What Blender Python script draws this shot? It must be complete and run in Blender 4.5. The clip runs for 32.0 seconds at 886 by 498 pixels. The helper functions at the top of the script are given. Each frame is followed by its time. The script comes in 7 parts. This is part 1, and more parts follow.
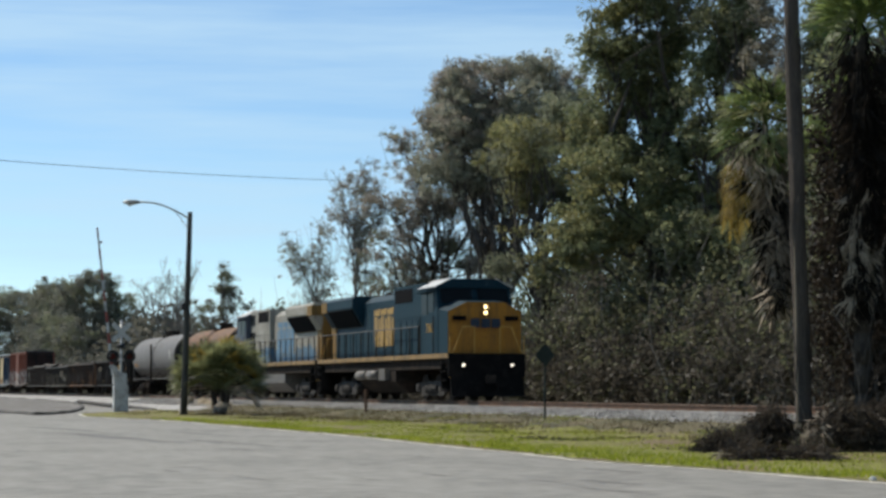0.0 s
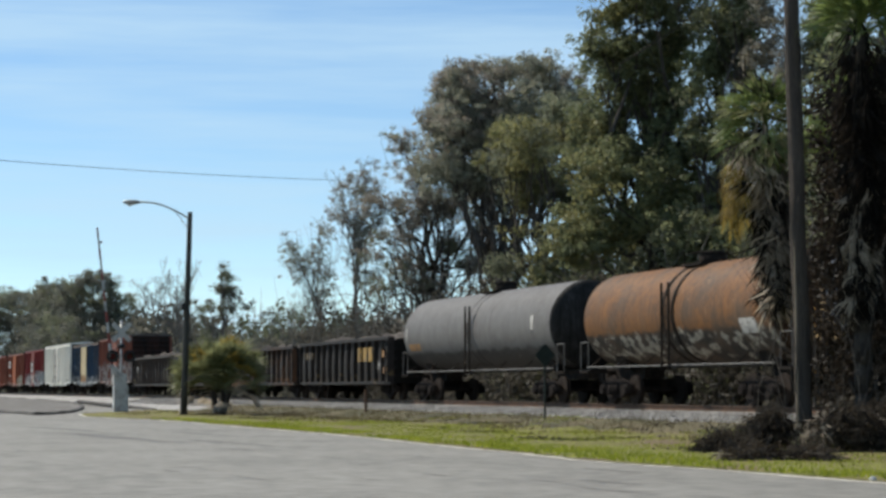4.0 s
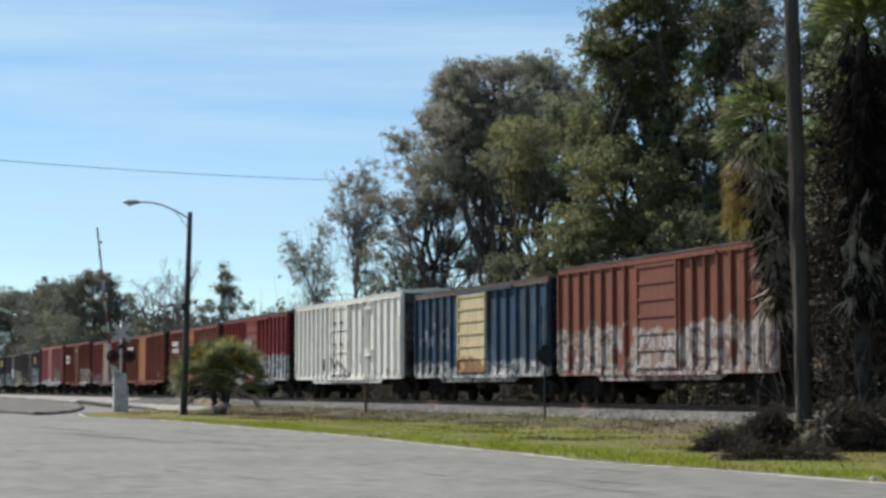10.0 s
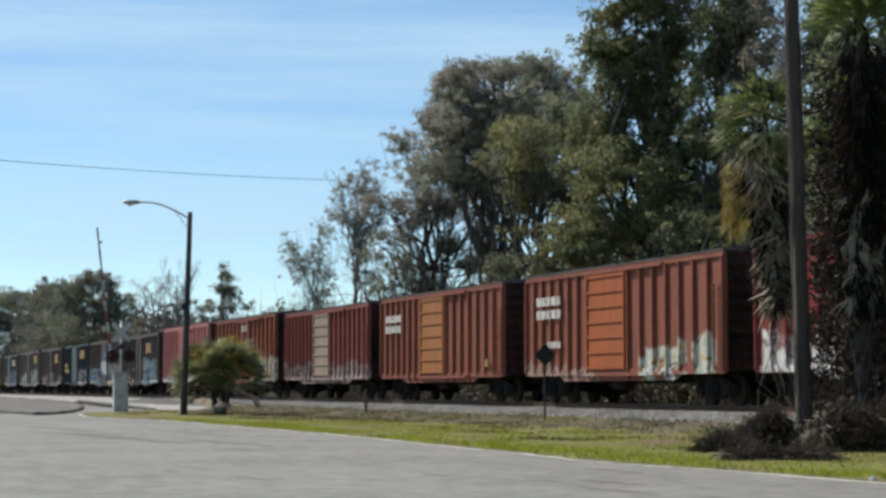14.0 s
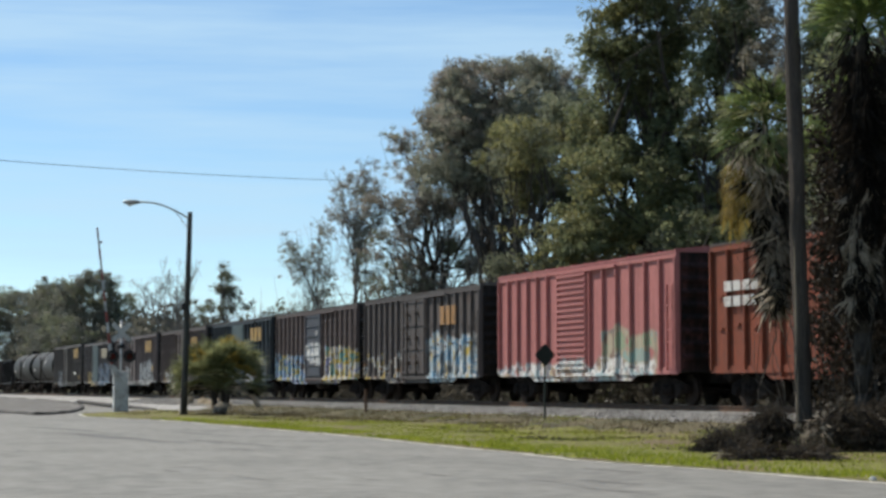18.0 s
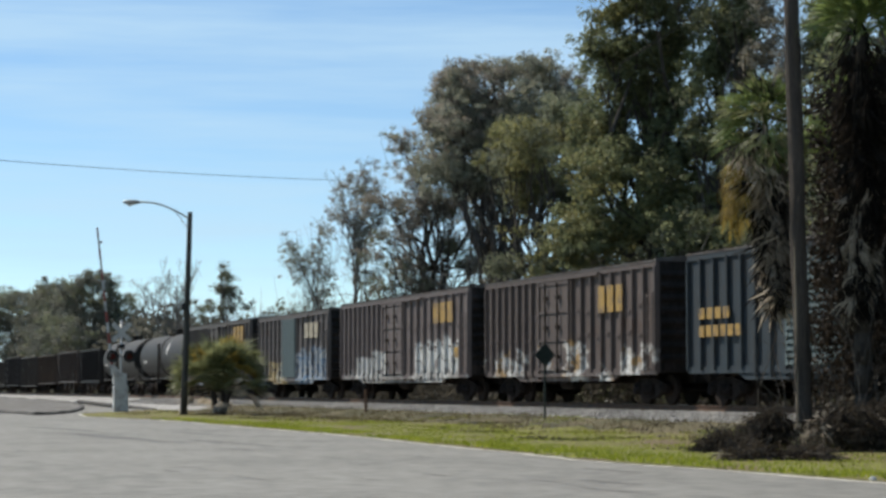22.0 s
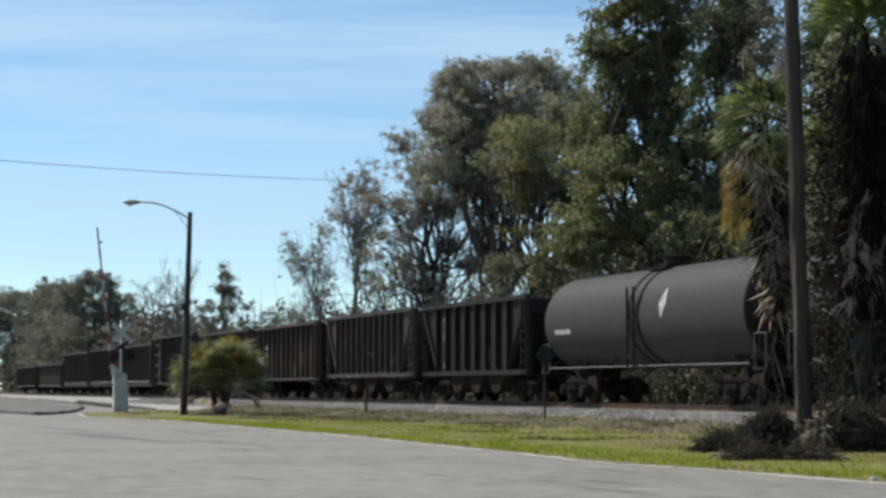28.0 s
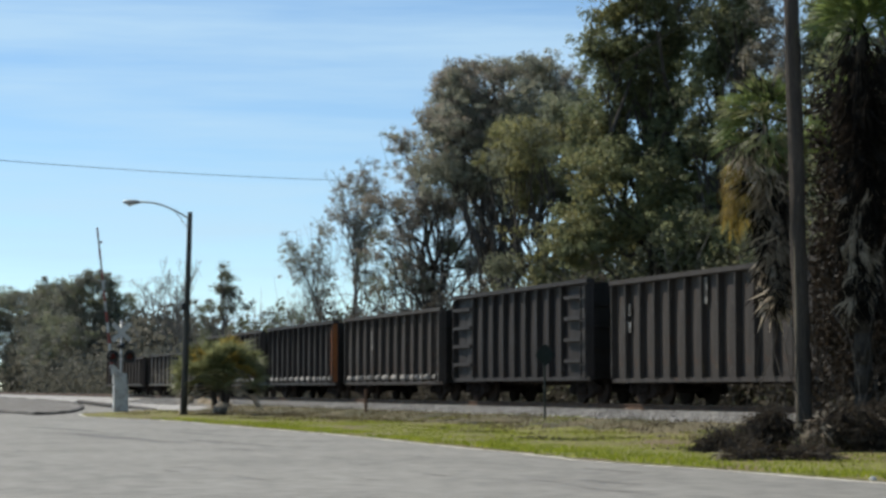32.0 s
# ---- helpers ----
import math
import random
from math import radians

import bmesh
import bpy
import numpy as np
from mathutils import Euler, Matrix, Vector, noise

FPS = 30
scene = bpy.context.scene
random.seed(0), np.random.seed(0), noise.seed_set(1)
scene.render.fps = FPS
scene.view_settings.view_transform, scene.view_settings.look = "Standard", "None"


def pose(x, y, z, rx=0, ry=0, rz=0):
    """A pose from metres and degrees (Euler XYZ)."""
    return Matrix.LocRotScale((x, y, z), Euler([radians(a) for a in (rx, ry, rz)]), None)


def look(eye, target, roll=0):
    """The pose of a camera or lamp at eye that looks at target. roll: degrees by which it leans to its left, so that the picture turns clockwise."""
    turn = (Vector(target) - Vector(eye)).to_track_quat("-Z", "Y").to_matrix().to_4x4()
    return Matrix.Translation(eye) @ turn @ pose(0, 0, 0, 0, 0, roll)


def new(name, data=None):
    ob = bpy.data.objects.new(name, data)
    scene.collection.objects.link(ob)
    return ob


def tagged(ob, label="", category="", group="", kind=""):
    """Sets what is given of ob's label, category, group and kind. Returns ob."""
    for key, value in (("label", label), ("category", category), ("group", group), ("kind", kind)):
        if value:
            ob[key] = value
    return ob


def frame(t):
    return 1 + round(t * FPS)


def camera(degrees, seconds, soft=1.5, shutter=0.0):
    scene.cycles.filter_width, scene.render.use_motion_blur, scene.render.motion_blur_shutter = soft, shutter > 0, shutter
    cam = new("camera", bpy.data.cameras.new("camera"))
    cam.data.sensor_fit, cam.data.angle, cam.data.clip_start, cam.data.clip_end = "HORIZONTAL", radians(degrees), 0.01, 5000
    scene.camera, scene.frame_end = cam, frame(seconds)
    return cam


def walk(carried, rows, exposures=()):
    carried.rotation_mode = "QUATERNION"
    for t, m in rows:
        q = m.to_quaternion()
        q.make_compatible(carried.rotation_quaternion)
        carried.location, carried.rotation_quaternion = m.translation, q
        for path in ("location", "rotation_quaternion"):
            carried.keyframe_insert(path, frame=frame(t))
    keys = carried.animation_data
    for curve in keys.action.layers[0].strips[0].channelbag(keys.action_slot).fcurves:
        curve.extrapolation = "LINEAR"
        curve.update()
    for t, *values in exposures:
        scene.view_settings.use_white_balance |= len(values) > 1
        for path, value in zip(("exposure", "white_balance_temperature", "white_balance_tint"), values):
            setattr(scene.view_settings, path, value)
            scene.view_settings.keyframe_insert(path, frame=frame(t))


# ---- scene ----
TH, EYE = radians(18.1987), Vector((0.0, -26.25, 0.5))
PITCH = radians(3.9955)
WAY = Vector((-math.cos(TH) * math.cos(PITCH), math.sin(TH) * math.cos(PITCH), math.sin(PITCH)))
cam = camera(25.03, 32.0, soft=3.0, shutter=0.12)
walk(cam, [(0.0, look(EYE, EYE + WAY)), (32.0, look(EYE, EYE + WAY))])

# ---- light ----
SUN_TO = Vector((-0.54, -0.40, 0.74)).normalized()
world = bpy.data.worlds.new("sky")
scene.world = world
world.use_nodes = True
wn, wl = world.node_tree.nodes, world.node_tree.links
wn.clear()
sky = wn.new("ShaderNodeTexSky")
sky.sky_type, sky.sun_disc = "NISHITA", False
sky.sun_elevation = math.asin(SUN_TO.z)
sky.sun_rotation = math.atan2(SUN_TO.x, SUN_TO.y)
sky.air_density, sky.dust_density, sky.ozone_density = 0.8, 0.0, 4.0
wout, wbg = wn.new("ShaderNodeOutputWorld"), wn.new("ShaderNodeBackground")
wbg.inputs["Strength"].default_value = 0.128
# thin bands of high cirrus
wco, wmap, wno = wn.new("ShaderNodeTexCoord"), wn.new("ShaderNodeMapping"), wn.new("ShaderNodeTexNoise")
wmap.inputs["Rotation"].default_value = (0.0, 0.05, 0.0)
wmap.inputs["Location"].default_value = (3.1, 0.4, 2.2)
wmap.inputs["Scale"].default_value = (2.2, 2.2, 30.0)
wno.inputs["Scale"].default_value, wno.inputs["Detail"].default_value = 1.0, 6.0
wno.inputs["Roughness"].default_value = 0.55
wra, wmix = wn.new("ShaderNodeMapRange"), wn.new("ShaderNodeMixRGB")
wra.inputs["From Min"].default_value, wra.inputs["From Max"].default_value = 0.45, 0.61
wra.inputs["To Min"].default_value, wra.inputs["To Max"].default_value = 0.10, 0.66
wmix.inputs["Color2"].default_value = (4.5, 5.9, 7.5, 1)
wl.new(wco.outputs["Generated"], wmap.inputs["Vector"])
wl.new(wmap.outputs["Vector"], wno.inputs["Vector"])
wl.new(wno.outputs["Fac"], wra.inputs["Value"])
wl.new(wra.outputs["Result"], wmix.inputs["Fac"])
wl.new(sky.outputs["Color"], wmix.inputs["Color1"])
wtint = wn.new("ShaderNodeMixRGB")
wtint.blend_type = "MULTIPLY"
wtint.inputs["Fac"].default_value, wtint.inputs["Color2"].default_value = 1.0, (0.95, 1.02, 0.99, 1)
wl.new(wmix.outputs["Color"], wtint.inputs["Color1"])
wl.new(wtint.outputs["Color"], wbg.inputs["Color"])
wl.new(wbg.outputs["Background"], wout.inputs["Surface"])
sun = new("sun", bpy.data.lights.new("sun", "SUN"))
sun.data.energy, sun.data.angle, sun.data.color = 5.2, radians(0.5), (1.0, 0.93, 0.81)
sun.matrix_world = look(SUN_TO * 100, Vector((0, 0, 0)))
scene.view_settings.exposure = 0.0


# ---- materials ----
def mat(name, col, rough=0.8, metal=0.0, second=None, amount=0.5, scale=3.0, fine=0.25, bump=0.0, bump_scale=40.0, spec=0.3, stretch=(1, 1, 1), rand=0.0):
    """A surface of two colours in patches, with fine grain and relief."""
    m = bpy.data.materials.new(name)
    m.use_nodes = True
    n, l = m.node_tree.nodes, m.node_tree.links
    b = n["Principled BSDF"]
    b.inputs["Roughness"].default_value, b.inputs["Metallic"].default_value = rough, metal
    b.inputs["Specular IOR Level"].default_value = spec
    co, mp = n.new("ShaderNodeTexCoord"), n.new("ShaderNodeMapping")
    mp.inputs["Scale"].default_value = stretch
    l.new(co.outputs["Object"], mp.inputs["Vector"])
    big, small = n.new("ShaderNodeTexNoise"), n.new("ShaderNodeTexNoise")
    big.inputs["Scale"].default_value, big.inputs["Detail"].default_value, big.inputs["Roughness"].default_value = scale, 5, 0.6
    small.inputs["Scale"].default_value, small.inputs["Detail"].default_value = scale * 9, 4
    for t in (big, small):
        l.new(mp.outputs["Vector"], t.inputs["Vector"])
    ramp = n.new("ShaderNodeMapRange")
    ramp.inputs["From Min"].default_value, ramp.inputs["From Max"].default_value = 0.62 - 0.3 * amount, 0.80 - 0.3 * amount
    l.new(big.outputs["Fac"], ramp.inputs["Value"])
    mix = n.new("ShaderNodeMixRGB")
    sec = second if second else tuple(c * 0.7 for c in col)
    mix.inputs["Color1"].default_value, mix.inputs["Color2"].default_value = (*col, 1), (*sec, 1)
    l.new(ramp.outputs["Result"], mix.inputs["Fac"])
    gr = n.new("ShaderNodeMapRange")
    gr.inputs["To Min"].default_value, gr.inputs["To Max"].default_value = 1 - fine, 1 + fine
    gr.inputs["From Min"].default_value, gr.inputs["From Max"].default_value = 0.3, 0.7
    l.new(small.outputs["Fac"], gr.inputs["Value"])
    mul = n.new("ShaderNodeVectorMath")
    mul.operation = "SCALE"
    l.new(mix.outputs["Color"], mul.inputs[0])
    l.new(gr.outputs["Result"], mul.inputs["Scale"])
    last = mul.outputs["Vector"]
    if rand:
        oi, rr, m2 = n.new("ShaderNodeObjectInfo"), n.new("ShaderNodeMapRange"), n.new("ShaderNodeVectorMath")
        rr.inputs["To Min"].default_value, rr.inputs["To Max"].default_value = 1 - rand, 1 + rand
        l.new(oi.outputs["Random"], rr.inputs["Value"])
        m2.operation = "SCALE"
        l.new(last, m2.inputs[0])
        l.new(rr.outputs["Result"], m2.inputs["Scale"])
        last = m2.outputs["Vector"]
    l.new(last, b.inputs["Base Color"])
    if bump:
        bt, bp = n.new("ShaderNodeTexNoise"), n.new("ShaderNodeBump")
        bt.inputs["Scale"].default_value, bt.inputs["Detail"].default_value = bump_scale, 4
        l.new(mp.outputs["Vector"], bt.inputs["Vector"])
        bp.inputs["Strength"].default_value, bp.inputs["Distance"].default_value = bump, 0.05
        l.new(bt.outputs["Fac"], bp.inputs["Height"])
        l.new(bp.outputs["Normal"], b.inputs["Normal"])
    return m


def leaf_mat(name, col, second, rough=0.55):
    """Leaves: each island takes its own tint, and light passes through a little."""
    m = bpy.data.materials.new(name)
    m.use_nodes = True
    n, l = m.node_tree.nodes, m.node_tree.links
    b = n["Principled BSDF"]
    b.inputs["Roughness"].default_value, b.inputs["Specular IOR Level"].default_value = rough, 0.18
    ge, co, no = n.new("ShaderNodeNewGeometry"), n.new("ShaderNodeTexCoord"), n.new("ShaderNodeTexNoise")
    no.inputs["Scale"].default_value, no.inputs["Detail"].default_value = 0.35, 2
    l.new(co.outputs["Object"], no.inputs["Vector"])
    no2, sum2 = n.new("ShaderNodeTexNoise"), n.new("ShaderNodeMath")
    no2.inputs["Scale"].default_value, no2.inputs["Detail"].default_value = 1.5, 3
    l.new(co.outputs["Object"], no2.inputs["Vector"])
    sum2.operation = "MULTIPLY_ADD"
    l.new(no2.outputs["Fac"], sum2.inputs[0])
    sum2.inputs[1].default_value = 1.4
    l.new(no.outputs["Fac"], sum2.inputs[2])
    add, mr, mix = n.new("ShaderNodeMath"), n.new("ShaderNodeMapRange"), n.new("ShaderNodeMixRGB")
    add.operation = "MULTIPLY_ADD"
    l.new(ge.outputs["Random Per Island"], add.inputs[0])
    add.inputs[1].default_value = 0.7
    l.new(sum2.outputs["Value"], add.inputs[2])
    mr.inputs["From Min"].default_value, mr.inputs["From Max"].default_value = 0.95, 2.15
    l.new(add.outputs["Value"], mr.inputs["Value"])
    l.new(mr.outputs["Result"], mix.inputs["Fac"])
    mix.inputs["Color1"].default_value, mix.inputs["Color2"].default_value = (*col, 1), (*second, 1)
    l.new(mix.outputs["Color"], b.inputs["Base Color"])
    tr, ms, out = n.new("ShaderNodeBsdfTranslucent"), n.new("ShaderNodeMixShader"), n["Material Output"]
    l.new(mix.outputs["Color"], tr.inputs["Color"])
    ms.inputs["Fac"].default_value = 0.5
    l.new(b.outputs["BSDF"], ms.inputs[1])
    l.new(tr.outputs["BSDF"], ms.inputs[2])
    l.new(ms.outputs["Shader"], out.inputs["Surface"])
    return m


# ---- mesh helpers ----
def part(name, bm, material, parent, label=""):
    """One mesh object under a thing or a part; bm is a bmesh or a ready mesh."""
    if isinstance(bm, bmesh.types.BMesh):
        me = bpy.data.meshes.new(name)
        bm.to_mesh(me)
        bm.free()
    else:
        me = bm
    if material and not me.materials:
        me.materials.append(material)
    ob = new(name, me)
    ob.parent = parent
    if label:
        ob["label"] = label
    return ob


def empty(name, x, y, z, label, category, group="", rz=0.0):
    ob = new(name)
    ob.empty_display_size = 0.3
    ob.matrix_basis = pose(x, y, z, 0, 0, rz)
    return tagged(ob, label, category, group)


def box(bm, x0, x1, y0, y1, z0, z1):
    v = [bm.verts.new((x, y, z)) for x in (x0, x1) for y in (y0, y1) for z in (z0, z1)]
    for f in ((0, 1, 3, 2), (4, 6, 7, 5), (0, 4, 5, 1), (2, 3, 7, 6), (0, 2, 6, 4), (1, 5, 7, 3)):
        bm.faces.new([v[i] for i in f])
    return v


def tube(bm, a, b, r0, r1=None, seg=8, caps=True):
    a, b = Vector(a), Vector(b)
    r1 = r0 if r1 is None else r1
    q = (b - a).to_track_quat("Z", "Y")
    rings = []
    for c, r in ((a, r0), (b, r1)):
        rings.append([bm.verts.new(c + q @ Vector((r * math.cos(6.28319 * i / seg), r * math.sin(6.28319 * i / seg), 0))) for i in range(seg)])
    for i in range(seg):
        bm.faces.new((rings[0][i], rings[0][(i + 1) % seg], rings[1][(i + 1) % seg], rings[1][i])).smooth = seg > 6
    if caps:
        bm.faces.new(rings[0][::-1])
        bm.faces.new(rings[1])


def prism(bm, outline, lo, hi, axis="y"):
    """An outline of (a, z) pairs pushed from lo to hi along y (a is x) or along x (a is y)."""
    put = (lambda a, z, d: (a, d, z)) if axis == "y" else (lambda a, z, d: (d, a, z))
    r0 = [bm.verts.new(put(a, z, lo)) for a, z in outline]
    r1 = [bm.verts.new(put(a, z, hi)) for a, z in outline]
    k = len(outline)
    for i in range(k):
        bm.faces.new((r0[i], r0[(i + 1) % k], r1[(i + 1) % k], r1[i]))
    bm.faces.new(r0[::-1])
    bm.faces.new(r1)
    bmesh.ops.recalc_face_normals(bm, faces=bm.faces[:])


def loft(bm, pts, radii, seg=10):
    """One continuous round bar through points, closed at both ends."""
    rings = []
    for i, (p, r) in enumerate(zip(pts, radii)):
        p = Vector(p)
        d = Vector(pts[min(i + 1, len(pts) - 1)]) - Vector(pts[max(i - 1, 0)])
        q = d.to_track_quat("Z", "Y")
        rings.append([bm.verts.new(p + q @ Vector((r * math.cos(6.28319 * j / seg), r * math.sin(6.28319 * j / seg), 0))) for j in range(seg)])
    for a, b in zip(rings, rings[1:]):
        for j in range(seg):
            bm.faces.new((a[j], a[(j + 1) % seg], b[(j + 1) % seg], b[j])).smooth = True
    bm.faces.new(rings[0][::-1])
    bm.faces.new(rings[-1])


MESHES = {}


def shared(key, make):
    """A mesh built once and shared by all pieces of that key."""
    if key not in MESHES:
        bm = bmesh.new()
        make(bm)
        me = bpy.data.meshes.new(str(key[0]))
        bm.to_mesh(me)
        bm.free()
        MESHES[key] = me
    return MESHES[key]


def cuboid(key, sx, sy, sz):
    return shared((key, round(sx, 3), round(sy, 3), round(sz, 3)), lambda bm: box(bm, -sx / 2, sx / 2, -sy / 2, sy / 2, -sz / 2, sz / 2))


def piece(name, me, material, parent, x, y, z, rx=0, ry=0, rz=0, label=""):
    """A small part that shares its mesh; its material sits on the object."""
    ob = new(name, me)
    if not me.materials:
        me.materials.append(None)
    ob.material_slots[0].link = "OBJECT"
    ob.material_slots[0].material = material
    ob.parent = parent
    ob.matrix_basis = pose(x, y, z, rx, ry, rz)
    if label:
        ob["label"] = label
    return ob


def quads(name, centres, sizes, material, rng, flat=0.0, long=1.0, down=0.0, face=None):
    """Many small bent leaves as one mesh: each a folded diamond of two triangles."""
    n = len(centres)
    a = rng.normal(size=(n, 3))
    a[:, 2] = a[:, 2] * (1 - flat) - down
    a /= np.linalg.norm(a, axis=1)[:, None] + 1e-9
    b = np.cross(a, rng.normal(size=(n, 3)))
    b /= np.linalg.norm(b, axis=1)[:, None] + 1e-9
    if face is not None:
        f = face + rng.normal(size=(n, 3)) * 0.55
        f /= np.linalg.norm(f, axis=1)[:, None] + 1e-9
        b = np.cross(f, a)
        b /= np.linalg.norm(b, axis=1)[:, None] + 1e-9
        a = np.cross(b, f)
    c = np.cross(a, b)
    s = sizes[:, None]
    co = np.empty((n, 4, 3))
    co[:, 0], co[:, 2] = centres - a * s * long, centres + a * s * long
    co[:, 1], co[:, 3] = centres + b * s * 0.6 + c * s * 0.25, centres - b * s * 0.6 + c * s * 0.25
    return mesh_np(name, co.reshape(-1, 3), np.arange(n * 4).reshape(n, 4), material)


def mesh_np(name, verts, faces, material):
    me = bpy.data.meshes.new(name)
    k = faces.shape[1]
    me.vertices.add(len(verts))
    me.vertices.foreach_set("co", np.ascontiguousarray(verts, dtype=np.float32).ravel())
    me.loops.add(faces.size)
    me.loops.foreach_set("vertex_index", np.ascontiguousarray(faces, dtype=np.int32).ravel())
    me.polygons.add(len(faces))
    me.polygons.foreach_set("loop_start", np.arange(0, faces.size, k, dtype=np.int32))
    me.update(calc_edges=True)
    me.materials.append(material)
    return me


# ---- ground, road, track bed ----
GZ = -0.70
M_SOIL = mat("leaf litter and soil", (0.10, 0.085, 0.055), 0.95, second=(0.06, 0.07, 0.03), scale=0.5, fine=0.4, bump=0.6, bump_scale=6)
M_ROAD = mat("worn asphalt", (0.225, 0.214, 0.192), 0.85, second=(0.187, 0.178, 0.16), scale=0.30, fine=0.2, bump=0.4, bump_scale=24, amount=0.55, stretch=(0.9, 1.0, 1))
M_BALLAST = mat("pale ballast", (0.34, 0.325, 0.305), 0.95, second=(0.20, 0.187, 0.172), scale=2.2, fine=0.5, bump=0.8, bump_scale=14)
M_RAIL = mat("rusty rail steel", (0.11, 0.062, 0.038), 0.7, 0.3, second=(0.06, 0.038, 0.026), scale=3)
M_RAILTOP = mat("worn rail head", (0.42, 0.36, 0.32), 0.35, 0.9, second=(0.3, 0.22, 0.17), scale=2)
M_TIE = mat("weathered sleeper wood", (0.11, 0.085, 0.065), 0.9, second=(0.06, 0.05, 0.04), scale=4, stretch=(1, 6, 1), rand=0.3)


def flat_sheet(name, x0, x1, y0, y1, z, nx, ny, material, rough=0.0, label="", kind="structure", category=""):
    bm = bmesh.new()
    rows = []
    for j in range(ny + 1):
        y = y0 + (y1 - y0) * j / ny
        rows.append([bm.verts.new((x0 + (x1 - x0) * i / nx, y, z + rough * noise.noise(Vector((x0 + (x1 - x0) * i / nx, y, 0)) * 0.35))) for i in range(nx + 1)])
    for j in range(ny):
        for i in range(nx):
            bm.faces.new((rows[j][i], rows[j][i + 1], rows[j + 1][i + 1], rows[j + 1][i]))
    return tagged(part(name, bm, material, None), label, category, kind=kind)


flat_sheet("ground", -2500, 1500, -2000, 2000, GZ - 0.03, 40, 40, M_SOIL, label="brown soil and leaf litter on level ground", category="ground")

# the road's edge runs along the track and turns towards the crossing
bm = bmesh.new()
edge = [(-9, -13.0), (-22, -12.9), (-31, -13.5), (-50, -12.6), (-74, -12.6), (-86, -14.0), (-95, -13.0), (-104, -9.0), (-112, -6.2)]
near = [bm.verts.new((x, -60, GZ)) for x, y in [(120, 0)] + edge] + [bm.verts.new((-160, -60, GZ))]
far = [bm.verts.new((120, -12.8, GZ))] + [bm.verts.new((x, y, GZ)) for x, y in edge] + [bm.verts.new((-160, -6.2, GZ))]
for i in range(len(near) - 1):
    bm.faces.new((near[i + 1], near[i], far[i], far[i + 1]))
tagged(part("road", bm, M_ROAD, None), "wide worn pale grey asphalt road beside the railway", "road", kind="structure")

# ballast bank of the main track
bm = bmesh.new()
prism(bm, [(-5.6, GZ - 0.02), (-3.2, -0.30), (-1.9, -0.20), (1.9, -0.20), (3.2, -0.30), (5.4, GZ - 0.02)], -800, 620, axis="x")
tagged(part("track_bed", bm, M_BALLAST, None), "pale grey crushed stone ballast bank under the track", "track bed", kind="structure")


def rail_profile(y):
    p = [(-0.07, -0.172), (0.07, -0.172), (0.07, -0.155), (0.012, -0.135), (0.012, -0.045), (0.036, -0.035), (0.036, -0.004), (0.028, 0.0),
         (-0.028, 0.0), (-0.036, -0.004), (-0.036, -0.035), (-0.012, -0.045), (-0.012, -0.135), (-0.07, -0.155)]
    return [(a + y, z) for a, z in p]


track = empty("railway_track", 0, 0, 0, "rusty steel rails on dark weathered wooden sleepers in ballast", "railway track")
for y in (-0.7535, 0.7535):
    bm = bmesh.new()
    prism(bm, rail_profile(y), -800, 620, axis="x")
    part("rail", bm, M_RAIL, track)

# ---- the train ----
SPEED = (17.3827, -6.8933e-3, -1.77068e-4)
TRAIN = []


def gone(t):
    return SPEED[0] * t + SPEED[1] * t * t + SPEED[2] * t ** 3


def car(name, front, rear, label, category, group=""):
    """An Empty at the rail under the middle of a car whose body runs from rear to front."""
    ob = empty(name, (front + rear) / 2, 0, 0, label, category, group)
    TRAIN.append(ob)
    return ob


def motions():
    # the wheels roll on the rail along the stretch that can be seen
    for ob, r in SPIN:
        p, body = ob.location.copy(), ob.parent.parent
        back, x = -1 if body.get("flip") else 1, body.location.x
        seen = [k for k in range(961) if -270 < x + gone(k / 30) < -15] or [0]
        rows = [(k / 30, pose(*p) @ Matrix.Rotation(back * gone(k / 30) / r, 4, "Y")) for k in seen]
        if seen[0] > 0:
            rows.insert(0, (0.0, rows[0][1]))
        if seen[-1] < 960:
            rows.append((32.0, rows[-1][1]))
        walk(ob, rows)
    for ob in TRAIN:
        x, turn = ob.location.x, 180 if ob.get("flip") else 0
        walk(ob, [(t, pose(x + gone(t), 0, 0, 0, 0, turn)) for t in range(0, 33, 2)])


# ---- paints of the train ----
SPEC = {}


def faded(c):
    return tuple(min(0.8, 1.0 * v) for v in c)


def grimy(m):
    """The same paint on the ends of a car, with the ends' shade and wheel dirt put in as one dark film."""
    key = m.name + " under grime"
    if key not in bpy.data.materials:
        col, rust = SPEC[m.name]
        # a film this strong carries the shade of the ends, beyond wheel dirt
        paint(key, col, rust=rust, rusty=0.2, dirt=0.9, dirtcol=(0.010, 0.009, 0.008), film=0.86)
    return bpy.data.materials[key]


